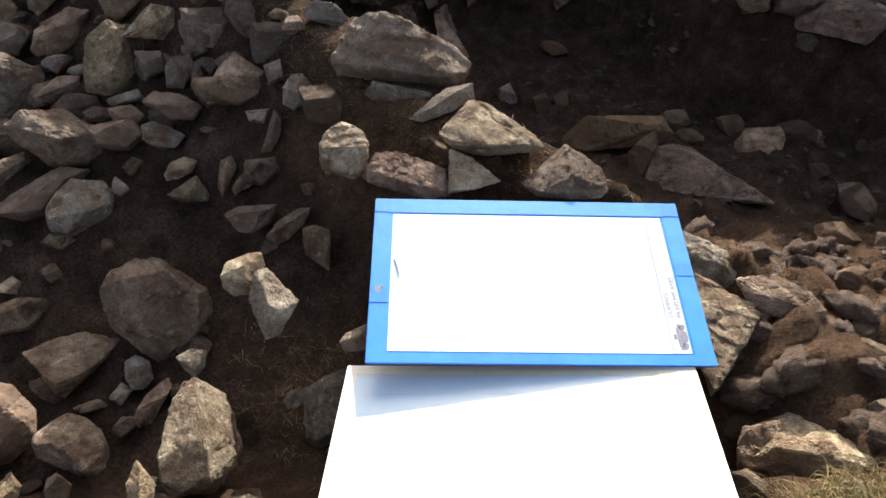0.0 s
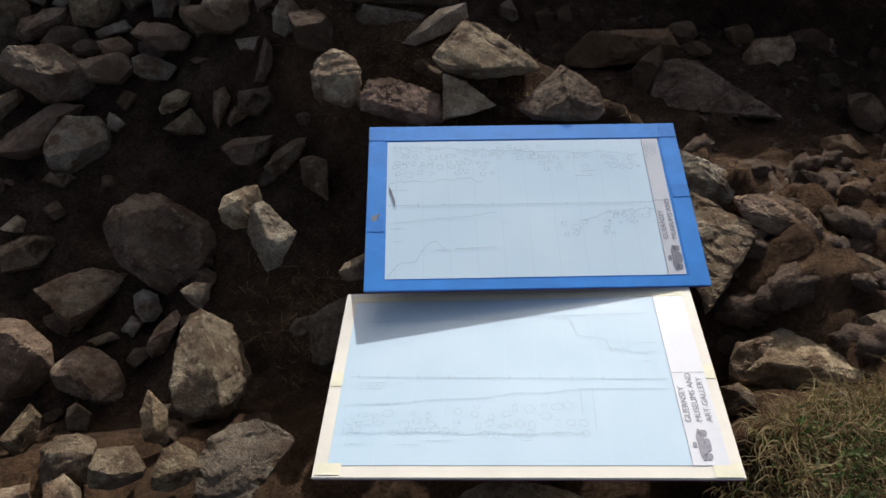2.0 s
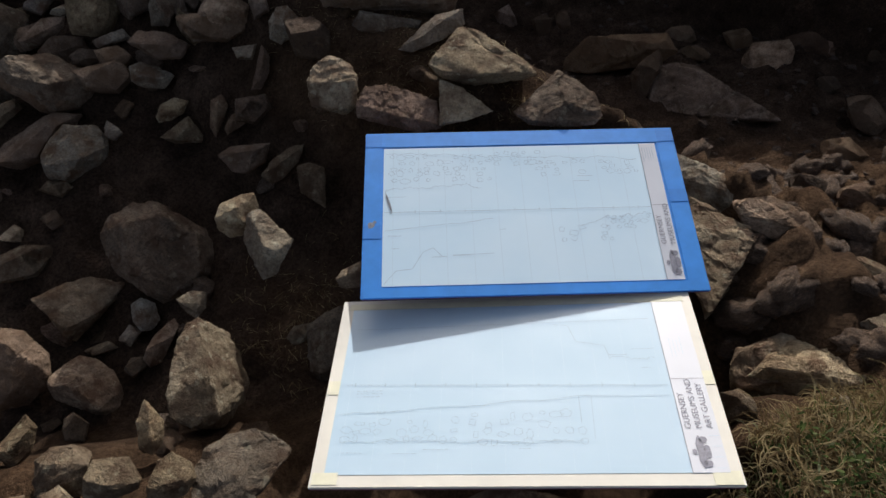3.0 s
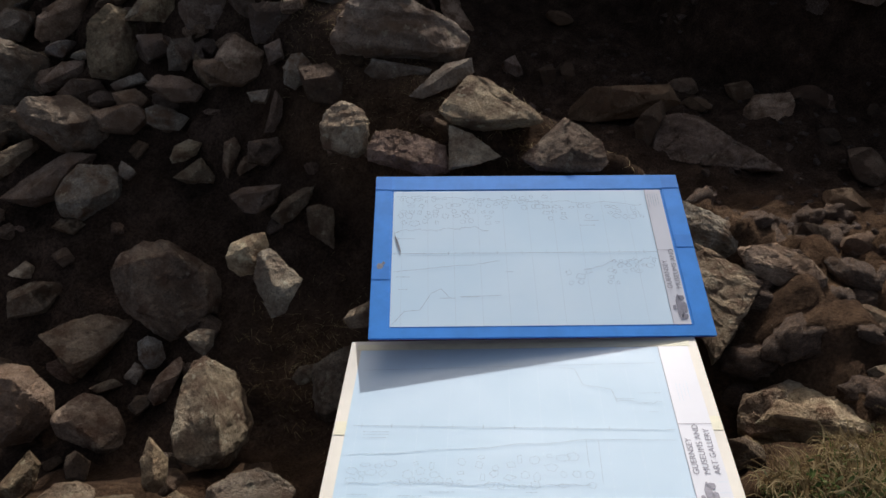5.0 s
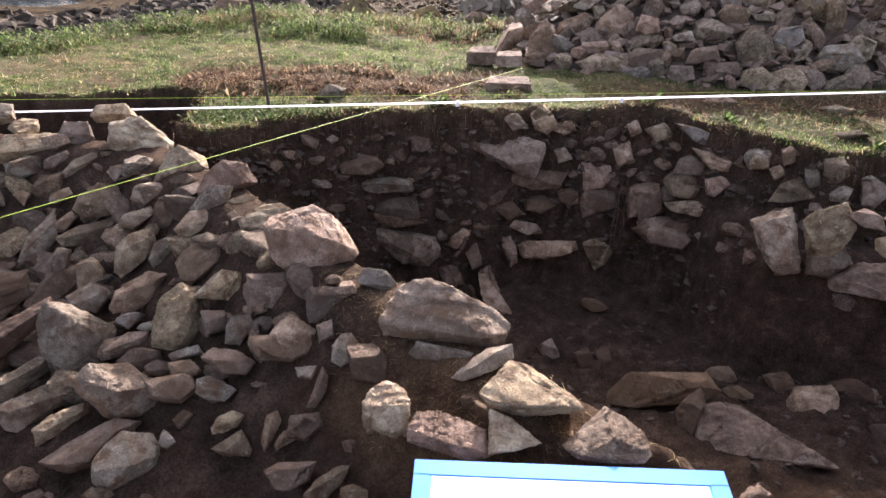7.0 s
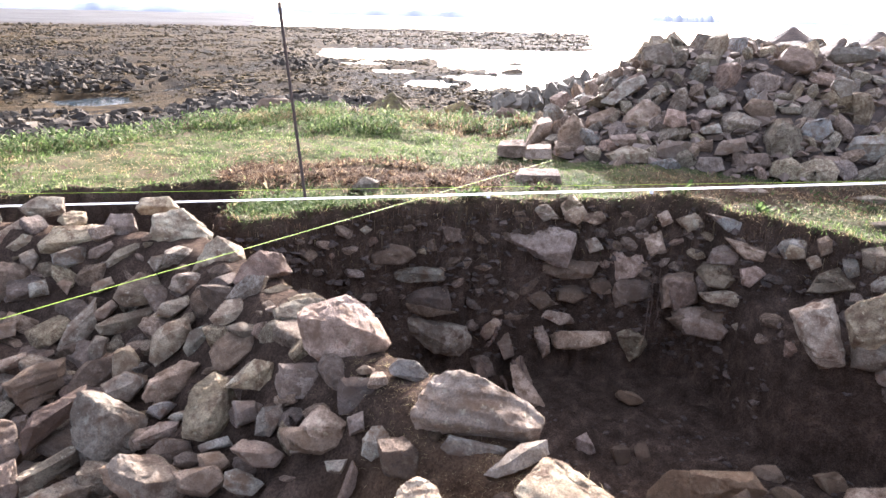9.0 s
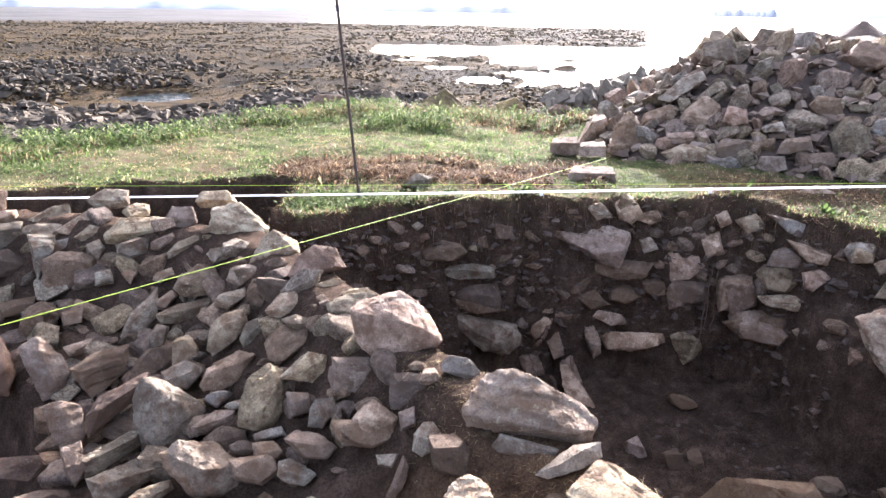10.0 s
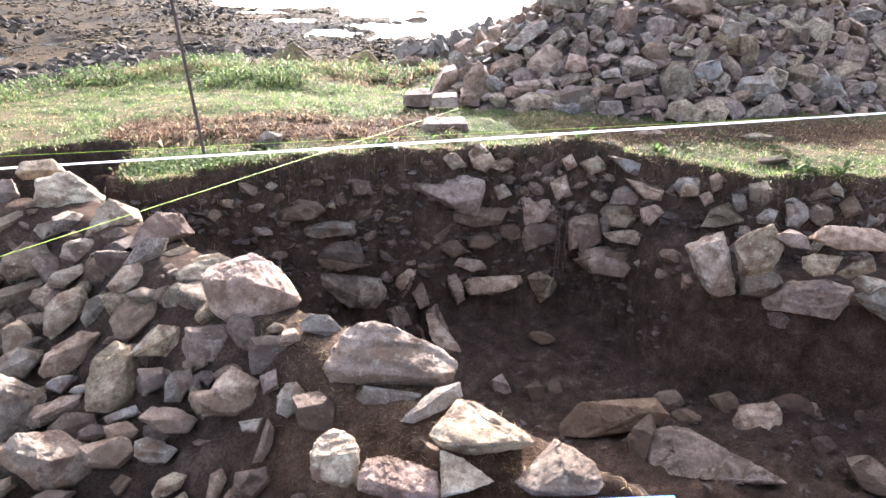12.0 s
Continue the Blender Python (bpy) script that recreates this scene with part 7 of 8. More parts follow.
for size, share in ((0.16, 20), (0.13, 26), (0.10, 24), (0.07, 18), (0.045, 14)):
    for (ax, ay), (bx, by) in zip(LIP[7:18], LIP[8:19]):
        for _ in range(int(share * math.hypot(bx - ax, by - ay))):
            k, depth = rnd.random(), rnd.uniform(0.10, 0.85) if ax < 0.9 else rnd.uniform(0.05, 0.62)
            if ax < 0.3 and size > 0.12 and rnd.random() < 0.6:
                continue
            x, y = ax + (bx - ax) * k, ay + (by - ay) * k
            for _ in range(90):
                if lie(x, y)[0] < -depth:
                    break
                x, y = x - 0.004 * (0.3 if x > 1.5 else 0.0), y - 0.005
            p = Vector((x, y, -depth))
            if any((p - q).length < 0.33 * (size + d) for q, d in laid):
                continue
            laid.append((p, size))
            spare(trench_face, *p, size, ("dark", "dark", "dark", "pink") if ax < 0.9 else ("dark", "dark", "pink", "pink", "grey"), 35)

# old roots that hang out of the face
ROOT = plain("dead_root", (0.085, 0.052, 0.034), 0.9, 0.35, 60.0)
for a, b, c in (
    ((0.572, 3.735, -0.963), (0.599, 3.668, -1.077), (0.667, 3.585, -1.197)),
    ((0.623, 3.741, -0.938), (0.647, 3.651, -1.092), (0.688, 3.534, -1.269)),
    ((0.503, 3.699, -1.047), (0.540, 3.650, -1.123), (0.561, 3.588, -1.219)),
    ((0.368, 3.765, -0.953), (0.414, 3.700, -1.062), (0.456, 3.660, -1.123)),
    ((0.477, 3.841, -0.780), (0.452, 3.812, -0.844), (0.413, 3.788, -0.901)),
    ((1.423, 3.992, -0.150), (1.441, 3.895, -0.421), (1.405, 3.780, -0.724)),
    ((1.472, 3.944, -0.249), (1.473, 3.831, -0.552), (1.443, 3.752, -0.753)),
    ((1.384, 3.913, -0.425), (1.411, 3.837, -0.591), (1.381, 3.741, -0.824)),
):
    bend = [Vector(a).lerp(b, i / 5) for i in range(5)] + [Vector(b).lerp(c, i / 5) for i in range(6)]
    bend = [p + Vector((rnd.gauss(0, 0.006), rnd.gauss(0, 0.004), 0)) for p in bend]
    tube("root", bend, rnd.uniform(0.004, 0.013) if a[0] < 0.9 else 0.0025, ROOT, trench_face, 6, 0.25)

# clods of dug earth on the bank beside the boards
rnd_clod = random.Random(8)
def clod_mesh(seed):
    bm = bmesh.new()
    bmesh.ops.create_icosphere(bm, subdivisions=3, radius=0.5)
    for v in bm.verts:
        p = Vector(v.co) * 2.2 + Vector((seed * 3.7, 0, 0))
        v.co *= 1 + 0.42 * noise.fractal(p, 0.8, 2.1, 3) + 0.22 * noise.fractal(p * 3.1, 0.7, 2.1, 4)
    me = bpy.data.meshes.new("clod")
    bm.to_mesh(me)
    bm.free()
    me.shade_smooth()
    return me


DRY_SOIL, t_dry, b_dry = shader("dry_soil", 0.95)
v_dry = t_dry.nodes.new("ShaderNodeTexCoord").outputs["Object"]
t_dry.links.new(dry_soil_colour(t_dry, v_dry), b_dry.inputs["Base Color"])
relief(t_dry, b_dry, noise_of(t_dry, 9.0, 8, 0.75, v_dry), 0.8, 0.05)
CLODS = [clod_mesh(i) for i in range(8)]
for me in CLODS:
    me.materials.append(DRY_SOIL)
for _ in range(170):
    x, y = rnd_clod.uniform(0.74, 2.0), rnd_clod.uniform(0.45, 1.5)
    if inside(x, y) > 0.04:
        size = rnd_clod.choice((0.02, 0.03, 0.04, 0.055, 0.09))
        ob = new("clod", rnd_clod.choice(CLODS))
        ob.matrix_world = pose(x, y, lie(x, y)[0] - 0.05 * size, rnd_clod.uniform(-40, 40), rnd_clod.uniform(-40, 40), rnd_clod.uniform(0, 360)) @ Matrix.Diagonal((size * 1.3, size, size * 0.7, 1))
        ob.parent = earth_bank

# spoil heaps of bare earth behind the stones
def earth_mound(x, y, base, top, radius, seed):
    bm = bmesh.new()
    rings, n = [], 26
    for j in range(9):
        k = j / 8
        ring = []
        for i in range(n):
            a = 6.2832 * i / n
            r = radius * (1 - k) * (1 + 0.16 * fractal(math.cos(a) * 1.5 + seed, math.sin(a) * 1.5, k * 2)) + 0.02
            ring.append(bm.verts.new((x + r * math.cos(a), y + r * math.sin(a), base + (top - base) * k ** 0.92)))
        rings.append(ring)
    for r0, r1 in zip(rings, rings[1:]):
        for i in range(n):
            bm.faces.new((r0[i], r0[(i + 1) % n], r1[(i + 1) % n], r1[i]))
    bm.faces.new(rings[-1])
    return tagged(part("spoil_mound", bm, SOIL), "pointed mound of bare brown spoil behind the stones", "spoil mound", "spoil mounds")


earth_mound(3.75, 7.15, 0.5, 1.02, 0.75, 1.0)
earth_mound(4.75, 7.3, 0.5, 1.0, 0.9, 4.0)
earth_mound(5.9, 7.4, 0.5, 1.05, 0.9, 7.0)

# ---- reef rocks on the foreshore ----
def island_material(name, stops, rough=0.9, glow_through=False):
    m, t, b = shader(name, rough)
    geo = t.nodes.new("ShaderNodeNewGeometry")
    v = t.nodes.new("ShaderNodeTexCoord").outputs["Object"]
    c = ramp(t, geo.outputs["Random Per Island"], *stops)
    c = mix(t, 0.5, c, ramp(t, noise_of(t, 14.0, 6, 0.7, v), (0.35, (0.55, 0.55, 0.55)), (0.65, (1.4, 1.4, 1.4))), "MULTIPLY")
    t.links.new(c, b.inputs["Base Color"])
    b.inputs["Specular IOR Level"].default_value = 0.04
    if glow_through:
        leaf = t.nodes.new("ShaderNodeBsdfTranslucent")
        t.links.new(c, leaf.inputs["Color"])
        both = t.nodes.new("ShaderNodeMixShader")
        both.inputs[0].default_value = 0.55
        t.links.new(b.outputs[0], both.inputs[1])
        t.links.new(leaf.outputs[0], both.inputs[2])
        t.links.new(both.outputs[0], t.nodes["Material Output"].inputs["Surface"])
    return m


REEF_GREY = island_material("bare_grey_rock", ((0.0, (0.040, 0.033, 0.026)), (0.5, (0.064, 0.054, 0.042)), (0.85, (0.09, 0.075, 0.056)), (1.0, (0.13, 0.11, 0.085))), 0.95)
REEF = island_material("seaweed_covered_rock", ((0.0, (0.028, 0.026, 0.022)), (0.3, (0.044, 0.036, 0.024)), (0.6, (0.066, 0.047, 0.024)), (0.85, (0.098, 0.069, 0.030)), (1.0, (0.12, 0.10, 0.075))), 0.95)
rnd = random.Random(21)


def lump(n=8):
    bm = bmesh.new()
    for _ in range(n):
        d = Vector((rnd.gauss(0, 1), rnd.gauss(0, 1), rnd.gauss(0, 1))).normalized() * rnd.uniform(0.35, 0.55)
        bm.verts.new((d.x, d.y, d.z * 0.7))
    hull = bmesh.ops.convex_hull(bm, input=bm.verts[:])
    bmesh.ops.delete(bm, geom=list({g for g in hull["geom_interior"] + hull["geom_unused"] if isinstance(g, bmesh.types.BMVert)}), context="VERTS")
    bm.verts.index_update()
    out = np.array([v.co[:] for v in bm.verts]), [[v.index for v in f.verts] for f in bm.faces]
    bm.free()
    return out


def scatter_lumps(name, label, places, material, category="rocks"):
    shapes, verts, faces, k = [lump() for _ in range(14)], [], [], 0
    for x, y, z, sx, sy, sz in places:
        v, f = rnd.choice(shapes)
        a = rnd.uniform(0, 6.28)
        c, s = math.cos(a), math.sin(a)
        w = v * (sx, sy, sz)
        w = np.stack([w[:, 0] * c - w[:, 1] * s + x, w[:, 0] * s + w[:, 1] * c + y, w[:, 2] + z], 1)
        verts += w.tolist()
        faces += [[i + k for i in q] for q in f]
        k += len(v)
    return tagged(link_mesh(name, verts, faces, material), label, category, kind="stuff")


places = []
for _ in range(110000):
    r = 6.5 * (17.0 ** rnd.random())
    a = radians(rnd.uniform(-44, 34))
    x, y = r * math.sin(a), r * math.cos(a)
    z, g, s, out = lie(x, y)
    if out < 0.5 or z < -1.14:
        continue
    if abs(math.degrees(a) + 25.3) < 5.5 and 12.5 < r < 19 and rnd.random() < 0.85:
        continue
    clump = fractal(x * 0.16 + 3, y * 0.16, 2.0)
    if clump < 0.05 and rnd.random() > 0.75:
        continue
    size = rnd.choice((0.03, 0.045, 0.06, 0.085, 0.12)) * (0.7 + r / 30) * (1.4 if clump > 0.3 else 1.0)
    places.append((x, y, z, size * rnd.uniform(0.8, 1.5), size, size * rnd.uniform(0.4, 0.9)))
scatter_lumps("seaweed_rocks", "brown seaweed-covered stones all over the foreshore", places, REEF)
places = []
for _ in range(34000):
    r, a = 6.2 + 11 * rnd.random() ** 1.3, radians(rnd.uniform(-44, -4))
    x, y = r * math.sin(a), r * math.cos(a)
    z, g, s, out = lie(x, y)
    if abs(math.degrees(a) + 25.3) < 5 and r > 10.5 and rnd.random() < 0.8:
        continue
    if out > 0.3 and z > -1.14 and fractal(x * 0.3, y * 0.3, 3.0) > -0.40 - 0.4 * smooth_step(10, 8, r):
        size = rnd.choice((0.06, 0.08, 0.1, 0.13, 0.17, 0.28))
        places.append((x, y, z + 0.1 * size, size * rnd.uniform(0.8, 1.8), size, size * rnd.uniform(0.8, 1.6)))
for _ in range(1500):
    r, a = rnd.uniform(18, 40), radians(rnd.uniform(-42, -8))
    x, y = r * math.sin(a), r * math.cos(a)
    z = lie(x, y)[0]
    if z > -1.1 and fractal(x * 0.13 + 8, y * 0.25, 44.0) > 0.12 + 0.3 * smooth_step(-20, -10, math.degrees(a)):
        for _ in range(4):
            size = rnd.uniform(0.08, 0.32)
            places.append((x + rnd.gauss(0, 0.4), y + rnd.gauss(0, 0.4), z + rnd.uniform(0, 0.3), size * 1.2, size, size * rnd.uniform(0.7, 1.4)))
scatter_lumps("reef_rocks", "jumbled blue-grey rocks along the shore below the turf", places, REEF_GREY)

places = []
for _ in range(2600):
    x, y = rnd.uniform(0.95, 6.0), rnd.uniform(4.6, 7.4)
    h = heap_height(x, y)
    if h > -0.1:
        size = rnd.choice((0.06, 0.08, 0.11, 0.14))
        places.append((x, y, h - 0.01, size * rnd.uniform(0.8, 1.5), size, size))
fine = scatter_lumps("small_rubble", "small broken stones packed between the large ones", places, island_material("broken_stone", ((0.0, (0.09, 0.065, 0.048)), (0.5, (0.16, 0.115, 0.085)), (1.0, (0.23, 0.175, 0.135)))), "")
fine.parent = stone_heap

# crumbled earth on the trench's face and floor
places = []
for (ax, ay), (bx, by) in zip(LIP[7:19], LIP[8:20]):
    for _ in range(int(330 * math.hypot(bx - ax, by - ay))):
        k, depth = rnd.random(), rnd.uniform(0.03, 1.0)
        x, y = ax + (bx - ax) * k, ay + (by - ay) * k
        for _ in range(90):
            if lie(x, y)[0] < -depth:
                break
            x, y = x - (0.0012 if x > 1.5 else 0.0), y - 0.005
        size = rnd.choice((0.02, 0.03, 0.045, 0.07))
        places.append((x, y, -depth, size * rnd.uniform(0.8, 1.6), size, size * rnd.uniform(0.7, 1.3)))
for _ in range(900):
    x, y = rnd.uniform(0.5, 2.8), rnd.uniform(0.9, 3.4)
    if off_crest(x, y) < -0.2 and inside(x, y) > 0.1:
        size = rnd.choice((0.015, 0.02, 0.03, 0.05))
        places.append((x, y, lie(x, y)[0], size * 1.3, size, size * 0.8))
crumbs = scatter_lumps("crumbled_earth", "crumbled dark earth on the trench face", places, SOIL, "")
crumbs.parent = trench_face

# a jagged ridge by the water, and boulders at the edge of the turf
places = []
for i in range(110):
    k = rnd.random()
    x, y = 1.1 + 1.6 * k + rnd.uniform(-0.1, 0.1), 10.7 + 0.6 * k + rnd.uniform(-0.4, 0.4)
    top = -0.08 + 0.36 * k * rnd.uniform(0.5, 1.15)
    places.append((x, y, top - 0.2, rnd.uniform(0.25, 0.5), rnd.uniform(0.2, 0.35), rnd.uniform(0.4, 0.7)))
    places.append((x, y, top - 0.55, rnd.uniform(0.4, 0.6), rnd.uniform(0.4, 0.6), rnd.uniform(0.9, 1.3)))
scatter_lumps("reef_ridge", "jagged ridge of dark upright rock beside the sea", places, island_material("weathered_ridge_rock", ((0.0, (0.10, 0.085, 0.066)), (0.6, (0.15, 0.128, 0.098)), (1.0, (0.23, 0.20, 0.155)))))
shore = "at the edge of the shore"
LICHEN = stone_material("yellow_lichen_rock", (0.13, 0.10, 0.035), (0.27, 0.205, 0.06), (0.39, 0.31, 0.12), 0.3)
STONE["lichen"] = LICHEN
TONE_WORDS["lichen"] = "yellow lichen-covered"


def boulder(x, y, w, h, tone):
    z = lie(x, y)[0]
    turn = -math.degrees(math.atan2(x, y)) + rnd.uniform(-20, 20)
    return stone(shore, x, y, z + h * 0.32, -4, turn, w * 0.6, tone, *any_outline(rnd, w, h))


for x, y, w, h, tone in ((-0.45, 9.25, 0.75, 0.5, "lichen"), (-0.85, 9.1, 0.5, 0.38, "lichen"), (-0.05, 9.3, 0.55, 0.4, "lichen"), (0.5, 9.6, 0.5, 0.34, "lichen"), (-1.15, 9.0, 0.4, 0.6, "grey"), (1.5, 9.4, 0.6, 0.3, "pink"),
                         (-4.84, 12.2, 0.50, 0.42, "grey"), (-3.75, 13.0, 0.38, 0.34, "grey"), (-2.9, 7.5, 0.72, 0.46, "dark"), (-2.45, 7.3, 0.4, 0.42, "dark"),
                         (-1.75, 8.0, 0.62, 0.36, "dark"), (-3.5, 6.2, 0.45, 0.24, "grey"), (-4.1, 6.0, 0.4, 0.24, "pink"), (-4.6, 6.3, 0.5, 0.26, "grey"),
                         (1.15, 8.6, 0.5, 0.3, "pink"), (1.6, 8.2, 0.45, 0.25, "grey"), (0.9, 7.3, 0.3, 0.2, "pink"), (1.35, 6.6, 0.35, 0.2, "grey")):
    boulder(x, y, w, h, tone)

# ---- turf and plants ----
GRASS = island_material("grass_blades", ((0.0, (0.045, 0.072, 0.022)), (0.35, (0.084, 0.125, 0.034)), (0.70, (0.13, 0.172, 0.052)), (0.92, (0.22, 0.22, 0.11)), (1.0, (0.36, 0.33, 0.22))), 0.6, True)
STRAW = island_material("dry_straw", ((0.0, (0.12, 0.08, 0.04)), (0.4, (0.24, 0.175, 0.085)), (1.0, (0.44, 0.36, 0.20))), 0.7, True)
LITTER = island_material("dead_brown_litter", ((0.0, (0.045, 0.028, 0.018)), (0.5, (0.11, 0.068, 0.040)), (0.85, (0.20, 0.135, 0.08)), (1.0, (0.36, 0.28, 0.17))), 0.8, True)
LEAF = island_material("broad_leaves", ((0.0, (0.036, 0.060, 0.02)), (0.5, (0.080, 0.115, 0.036)), (0.85, (0.155, 0.185, 0.075)), (1.0, (0.30, 0.31, 0.18))), 0.75, True)


class Blades:
    def __init__(self):
        self.verts, self.faces = [], []

    def blade(self, x, y, z, length, width, lean, turn):
        c, s = math.cos(turn), math.sin(turn)
        k = len(self.verts)
        for part_up, reach, w in ((0.0, 0.0, width), (0.6, 0.35, width * 0.8), (1.0, 1.0, 0.0)):
            u, r = z + length * part_up * (1 - 0.4 * lean * part_up), length * lean * reach
            cx, cy = x + r * c, y + r * s
            if w:
                self.verts += [(cx - s * w / 2, cy + c * w / 2, u), (cx + s * w / 2, cy - c * w / 2, u)]
            else:
                self.verts.append((cx, cy, u))
        self.faces += [(k, k + 1, k + 3, k + 2), (k + 2, k + 3, k + 4)]

    def arch(self, x, y, z, length, width, bend, turn):
        """A long blade that rises, bows over and hangs its tip."""
        k, steps, r, u = len(self.verts), 5, 0.0, z
        for i in range(steps + 1):
            way = turn + 0.5 * bend * (i / steps) ** 2
            c, s, w = math.cos(way), math.sin(way), width * (1.0 - 0.85 * (i / steps) ** 2)
            cx, cy = x + r * c, y + r * s
            self.verts += [(cx - s * w / 2, cy + c * w / 2, u), (cx + s * w / 2, cy - c * w / 2, u)]
            slope = 1.35 - bend * (i + 0.5) / steps
            r, u = r + length / steps * math.cos(slope), u + length / steps * math.sin(slope)
        self.faces += [(k + 2 * i, k + 2 * i + 1, k + 2 * i + 3, k + 2 * i + 2) for i in range(steps)]

    def leaf(self, x, y, z, length, width, rise, turn):
        c, s = math.cos(turn), math.sin(turn)
        k = len(self.verts)
        for d, w, up in ((0.0, 0.15, 0.0), (0.45, 1.0, 0.7), (0.8, 0.8, 1.0), (1.0, 0.05, 0.85)):
            cx, cy, u = x + length * d * c, y + length * d * s, z + rise * length * up
            self.verts += [(cx - s * width * w / 2, cy + c * width * w / 2, u), (cx + s * width * w / 2, cy - c * width * w / 2, u)]
        self.faces += [(k + i, k + i + 1, k + i + 3, k + i + 2) for i in (0, 2, 4)]

    def done(self, name, material, label, category):
        return tagged(link_mesh(name, self.verts, self.faces, material), label, category, kind="stuff")


green, dry, broad, dead = Blades(), Blades(), Blades(), Blades()
for _ in range(46000):
    x, y = rnd.uniform(-5.2, 5.0), 3.1 + 5.6 * rnd.random() ** 1.15
    z, g, s, out = lie(x, y)
    if g < 0.3 or heap_height(x, y) > 0.05 or (-5.2 < x < 4.6 and inside(x, y) > 0.0):
        continue
    wild = smooth_step(5.9, 7.0, y + 1.8 * smooth_step(1.5, 3.5, -x))
    patch = fractal(x * 0.8 + 5, y * 0.8, 20.0) + 0.5 * fractal(x * 3, y * 3, 22.0)
    litter = 0.9 * math.exp(-((y - 4.58) / 0.32) ** 2) * smooth_step(-1.45, -1.1, x) * smooth_step(0.85, 0.4, x)
    litter += 0.7 * smooth_step(-2.0, -2.6, x) * math.exp(-((y - 4.9) / 0.35) ** 2)
    litter += 0.9 * smooth_step(1.2, 1.7, x) * math.exp(-((y - 4.2) / 0.45) ** 2)
    if rnd.random() < 0.75 * litter + 0.25 * s:
        continue
    mat = smooth_step(0.05, 0.3, fractal(x * 1.3 + 2, y * 2.6, 95.0)) * (1 - wild)
    straw = rnd.random() < 0.08 - 0.8 * patch + litter + 0.3 * s + 0.3 * mat
    tall = rnd.uniform(0.5, 1.3) * (0.030 + 0.022 * max(0, patch) + 0.10 * wild * max(0.15, patch + 0.5))
    lush = wild * smooth_step(0.0, 0.5, fractal(x * 1.7, y * 1.7, 70.0) + 0.2)
    tall *= rnd.choice((0.4, 0.6, 0.8, 1.15)) * (0.75 + 0.5 * lush) * (1 - 0.45 * wild * smooth_step(-1.0, -2.2, x))
    tall = min(tall, 0.13)
    if wild > 0.4 and fractal(x * 2.1, y * 2.1, 81.0) < -0.12:
        continue
    brown = wild > 0.4 and rnd.random() < 0.15 + 0.5 * smooth_step(-0.8, 0.3, x)
    if lush > 0.3 and not brown and rnd.random() < 0.5:
        straw = False
        for _ in range(9):
            broad.leaf(x + rnd.gauss(0, 0.05), y + rnd.gauss(0, 0.05), z + rnd.uniform(0.0, 0.12), rnd.uniform(0.03, 0.06), rnd.uniform(0.011, 0.02), rnd.uniform(-0.3, 1.0), rnd.uniform(0, 6.28))
    for _ in range(rnd.randint(5, 10)):
        bx, by = x + rnd.gauss(0, 0.028), y + rnd.gauss(0, 0.028)
        if straw:
            dry.blade(bx, by, z - 0.005, tall * rnd.uniform(0.6, 1.3), 0.005, rnd.uniform(0.6, 2.4), rnd.uniform(0, 6.28))
        else:
            (dead if brown else green).blade(bx, by, z - 0.005, tall * rnd.uniform(0.5, 1.4), 0.006 + 0.003 * wild + 0.002 * lush, rnd.uniform(0.2, 1.5 + 0.6 * wild), rnd.uniform(0, 6.28))
# broad-leaved plants in patches
for _ in range(6000):
    x, y = rnd.uniform(-4.5, 4.2), rnd.uniform(3.15, 7.6)
    z, g, s, out = lie(x, y)
    patch = fractal(x * 1.1 + 1, y * 1.1, 31.0)
    near_rod = math.exp(-(((x + 0.75) / 0.5) ** 2 + ((y - 3.75) / 0.25) ** 2))
    if g < 0.6 or inside(x, y) > -0.01 or (x > 1.1 and y < 4.8 and rnd.random() < 0.8) or heap_height(x, y) > 0.0 or patch + near_rod + 0.25 * smooth_step(5.6, 6.6, y) < 0.30 + 0.2 * (4.6 < y < 5.6):
        continue
    for _ in range(rnd.randint(5, 9)):
        broad.leaf(x + rnd.gauss(0, 0.035), y + rnd.gauss(0, 0.035), z + rnd.uniform(0.0, 0.03), rnd.uniform(0.02, 0.042), rnd.uniform(0.009, 0.017), rnd.uniform(-0.2, 0.9), rnd.uniform(0, 6.28))
# dead stalks and leaf litter on the trodden bank behind the lip
for _ in range(14000):
    x, y = rnd.uniform(-1.4, 0.85), rnd.gauss(4.58, 0.2)
    if inside(x, y) > -0.02 or fractal(x * 2.2, y * 2.2, 60.0) < -0.12:
        continue
    dead.blade(x, y, lie(x, y)[0] + 0.004, rnd.choice((0.02, 0.03, 0.045, 0.08)), rnd.choice((0.004, 0.008, 0.014)), rnd.uniform(0.6, 2.2), rnd.uniform(0, 6.28))
# leafy weeds along the lip on both sides of the iron rod
for _ in range(330):
    x, y = rnd.uniform(-1.02, -0.1), 3.62 + rnd.gauss(0.1, 0.12)
    if inside(x, y) > -0.02:
        continue
    for _ in range(6):
        broad.leaf(x + rnd.gauss(0, 0.03), y + rnd.gauss(0, 0.03), lie(x, y)[0] + rnd.uniform(0, 0.025), rnd.uniform(0.018, 0.04), rnd.uniform(0.008, 0.015), rnd.uniform(-0.2, 0.8), rnd.uniform(0, 6.28))
# pale plume grass and brown scrub where the turf runs out
for _ in range(7000):
    x, y = rnd.gauss(-1.75, 0.38), rnd.gauss(7.35, 0.22)
    dry.blade(x, y, lie(x, y)[0], rnd.uniform(0.07, 0.2), 0.004, rnd.uniform(0.7, 1.4), rnd.gauss(0.2, 0.5))
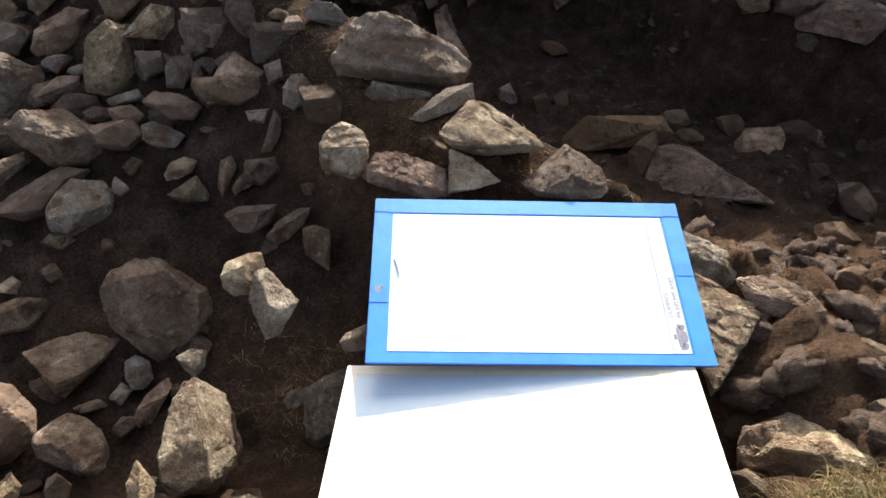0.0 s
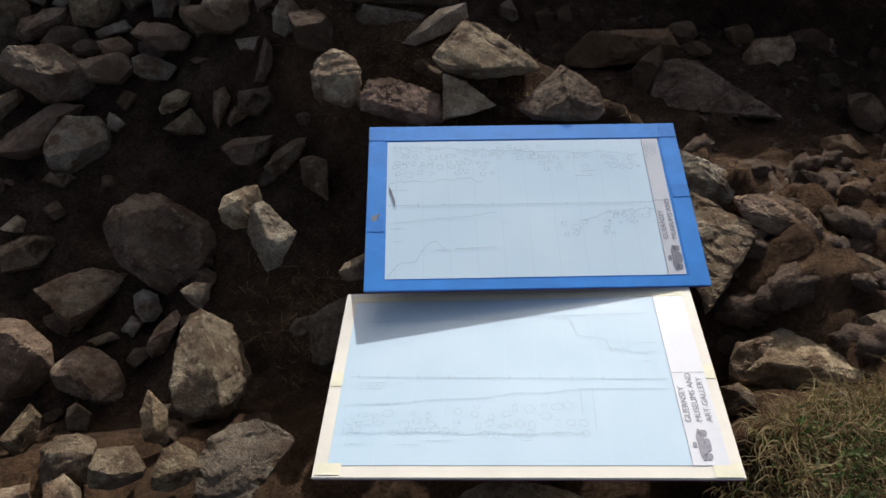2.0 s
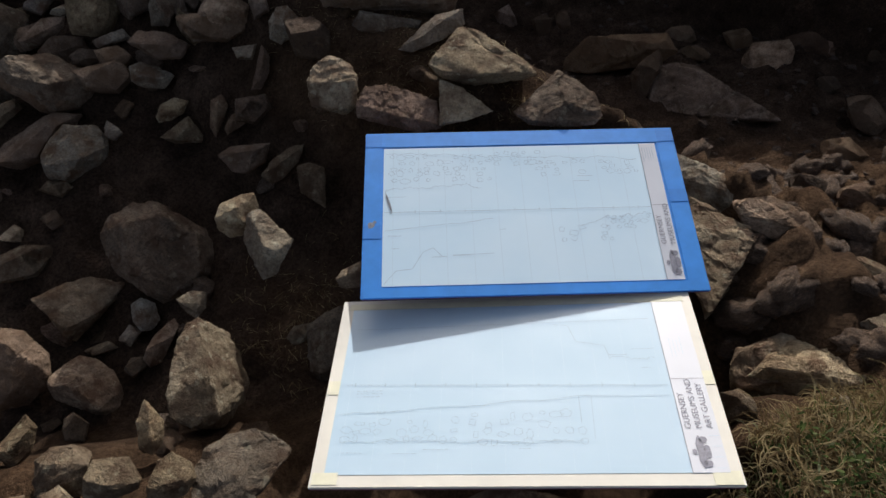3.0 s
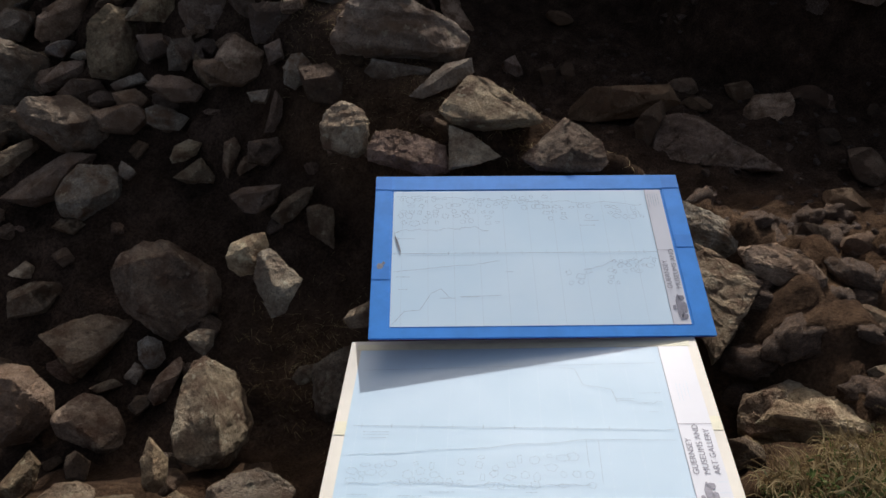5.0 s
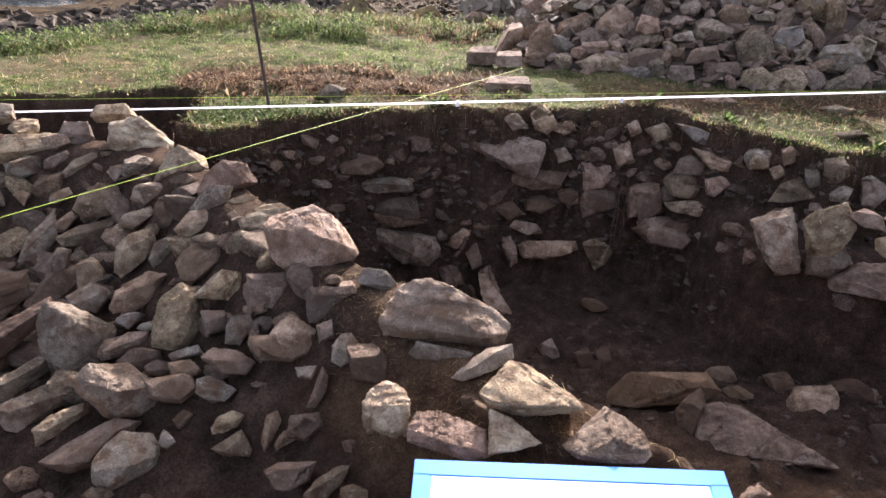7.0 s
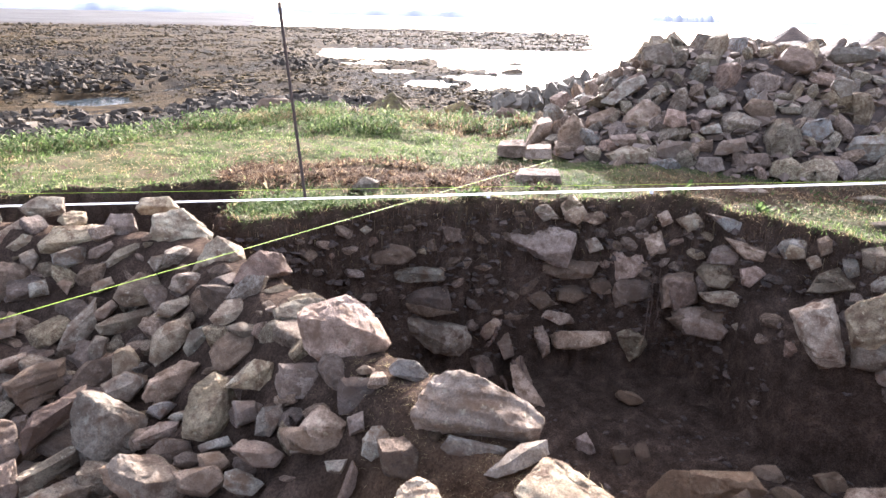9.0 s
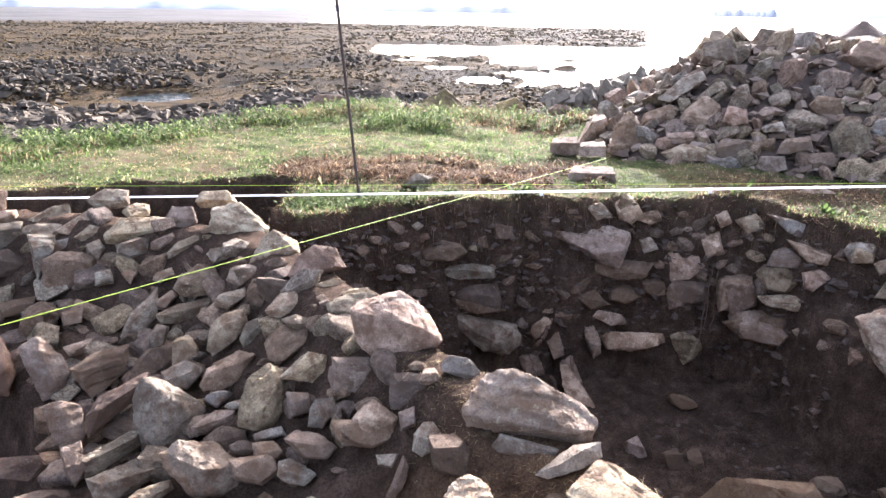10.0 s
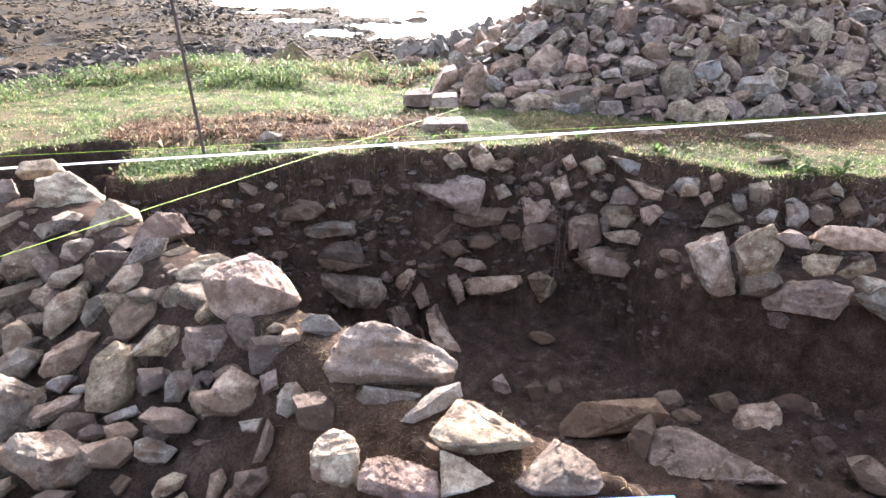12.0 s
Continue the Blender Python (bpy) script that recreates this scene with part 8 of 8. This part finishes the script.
for _ in range(9000):
    x, y = rnd.uniform(-0.7, 2.6), rnd.uniform(6.7, 9.4)
    if heap_height(x, y) > 0.0 or fractal(x * 1.6, y * 1.6, 63.0) < 0.08:
        continue
    z = lie(x, y)[0]
    if z < -0.4:
        continue
    if rnd.random() < 0.45:
        dead.blade(x, y, z, rnd.uniform(0.05, 0.16), 0.006, rnd.uniform(0.3, 1.5), rnd.uniform(0, 6.28))
    else:
        green.blade(x, y, z, rnd.uniform(0.05, 0.14), 0.007, rnd.uniform(0.3, 1.5), rnd.uniform(0, 6.28))
# trodden litter in front of the heap
for _ in range(5000):
    x, y = rnd.uniform(1.3, 4.0), rnd.gauss(4.2, 0.25)
    if inside(x, y) < -0.02 and heap_height(x, y) < 0.0:
        dead.blade(x, y, lie(x, y)[0] + 0.003, rnd.uniform(0.015, 0.04), 0.005, rnd.uniform(0.8, 2.4), rnd.uniform(0, 6.28))
# leafy rosettes on the lip
for x, y, n in ((0.28, 4.0, 40), (1.98, 3.72, 26), (2.55, 3.2, 30), (1.58, 4.0, 16), (-0.55, 3.72, 18), (2.75, 3.16, 22)):
    for _ in range(n):
        a = rnd.uniform(0, 6.28)
        broad.leaf(x + rnd.gauss(0, 0.03), y + rnd.gauss(0, 0.02), lie(x, y)[0], rnd.uniform(0.05, 0.10), rnd.uniform(0.016, 0.03), rnd.uniform(0.1, 1.0), a)
# roots and dead grass that hang over the lip of the trench
for (ax, ay), (bx, by) in zip(LIP[5:18], LIP[6:19]):
    for _ in range(int(260 * math.hypot(bx - ax, by - ay))):
        k = rnd.random()
        x, y = ax + (bx - ax) * k + rnd.gauss(0, 0.02), ay + (by - ay) * k - rnd.uniform(-0.03, 0.06)
        z = lie(x, y)[0]
        (dry if rnd.random() < 0.3 else dead).blade(x, y, z, rnd.uniform(0.02, 0.08), 0.0035, rnd.uniform(0.8, 2.2), rnd.uniform(3.6, 5.8))
        if rnd.random() < 0.3:
            green.blade(x, y + 0.03, z, rnd.uniform(0.02, 0.05), 0.005, rnd.uniform(0.3, 1.6), rnd.uniform(3.4, 6.0))
# rootlets hanging out of the trench's face under the turf
for (ax, ay), (bx, by) in zip(LIP[8:18], LIP[9:19]):
    for _ in range(int(420 * math.hypot(bx - ax, by - ay))):
        k, depth = rnd.random(), 0.02 + 0.35 * rnd.random() ** 2
        x, y = ax + (bx - ax) * k, ay + (by - ay) * k
        for _ in range(60):
            if lie(x, y)[0] < -depth:
                break
            y -= 0.005
        dead.blade(x, y - 0.008, -depth, -rnd.uniform(0.02, 0.09), 0.0025, rnd.uniform(0.0, 0.35), rnd.uniform(0, 6.28))
# the tussock beside the boards
for _ in range(15000):
    x, y = rnd.uniform(0.54, 1.2), rnd.uniform(0.04, 0.40)
    if inside(x, y) > 0.03:
        continue
    z = lie(x, y)[0]
    tuft = 0.7 + 0.9 * max(0.0, fractal(x * 14, y * 14, 44.0) + 0.3)
    if rnd.random() < 0.74:
        dry.arch(x, y, z - 0.006, tuft * rnd.uniform(0.025, 0.075), 0.0025, rnd.uniform(1.2, 3.2), rnd.uniform(0, 6.28))
    else:
        green.arch(x, y, z - 0.006, tuft * rnd.uniform(0.015, 0.05), 0.0021, rnd.uniform(0.6, 2.4), rnd.uniform(0, 6.28))
for _ in range(150):
    x, y = rnd.uniform(0.60, 0.95), rnd.uniform(0.08, 0.34)
    if inside(x, y) < 0.02:
        z = lie(x, y)[0]
        for _ in range(5):
            broad.leaf(x + rnd.gauss(0, 0.012), y + rnd.gauss(0, 0.012), z + 0.022, rnd.uniform(0.007, 0.014), rnd.uniform(0.003, 0.006), rnd.uniform(0.3, 1.5), rnd.uniform(0, 6.28))
# straw and rootlets among the stones of the wall's crest
for _ in range(3000):
    k = rnd.random()
    x, y = 0.50 - 0.75 * k + rnd.gauss(0, 0.09), 1.08 + 0.85 * k + rnd.gauss(0, 0.07)
    dry.blade(x, y, lie(x, y)[0] - 0.002, rnd.uniform(0.004, 0.014), 0.0014, rnd.uniform(1.2, 3.0), rnd.uniform(0, 6.28))
for _ in range(900):
    x, y = rnd.gauss(-0.12, 0.10), rnd.gauss(0.93, 0.10)
    dry.blade(x, y, lie(x, y)[0] - 0.003, rnd.uniform(0.006, 0.02), 0.0014, rnd.uniform(1.0, 2.5), rnd.uniform(0, 6.28))
green.done("grass", GRASS, "short green turf grass lit from behind", "grass")
dry.done("dry_grass", STRAW, "dry straw, rootlets and dead grass", "dry grass")
dead.done("leaf_litter", LITTER, "brown dead stalks and litter on trodden ground", "leaf litter")
broad.done("weeds", LEAF, "low broad-leaved green weeds", "weeds")
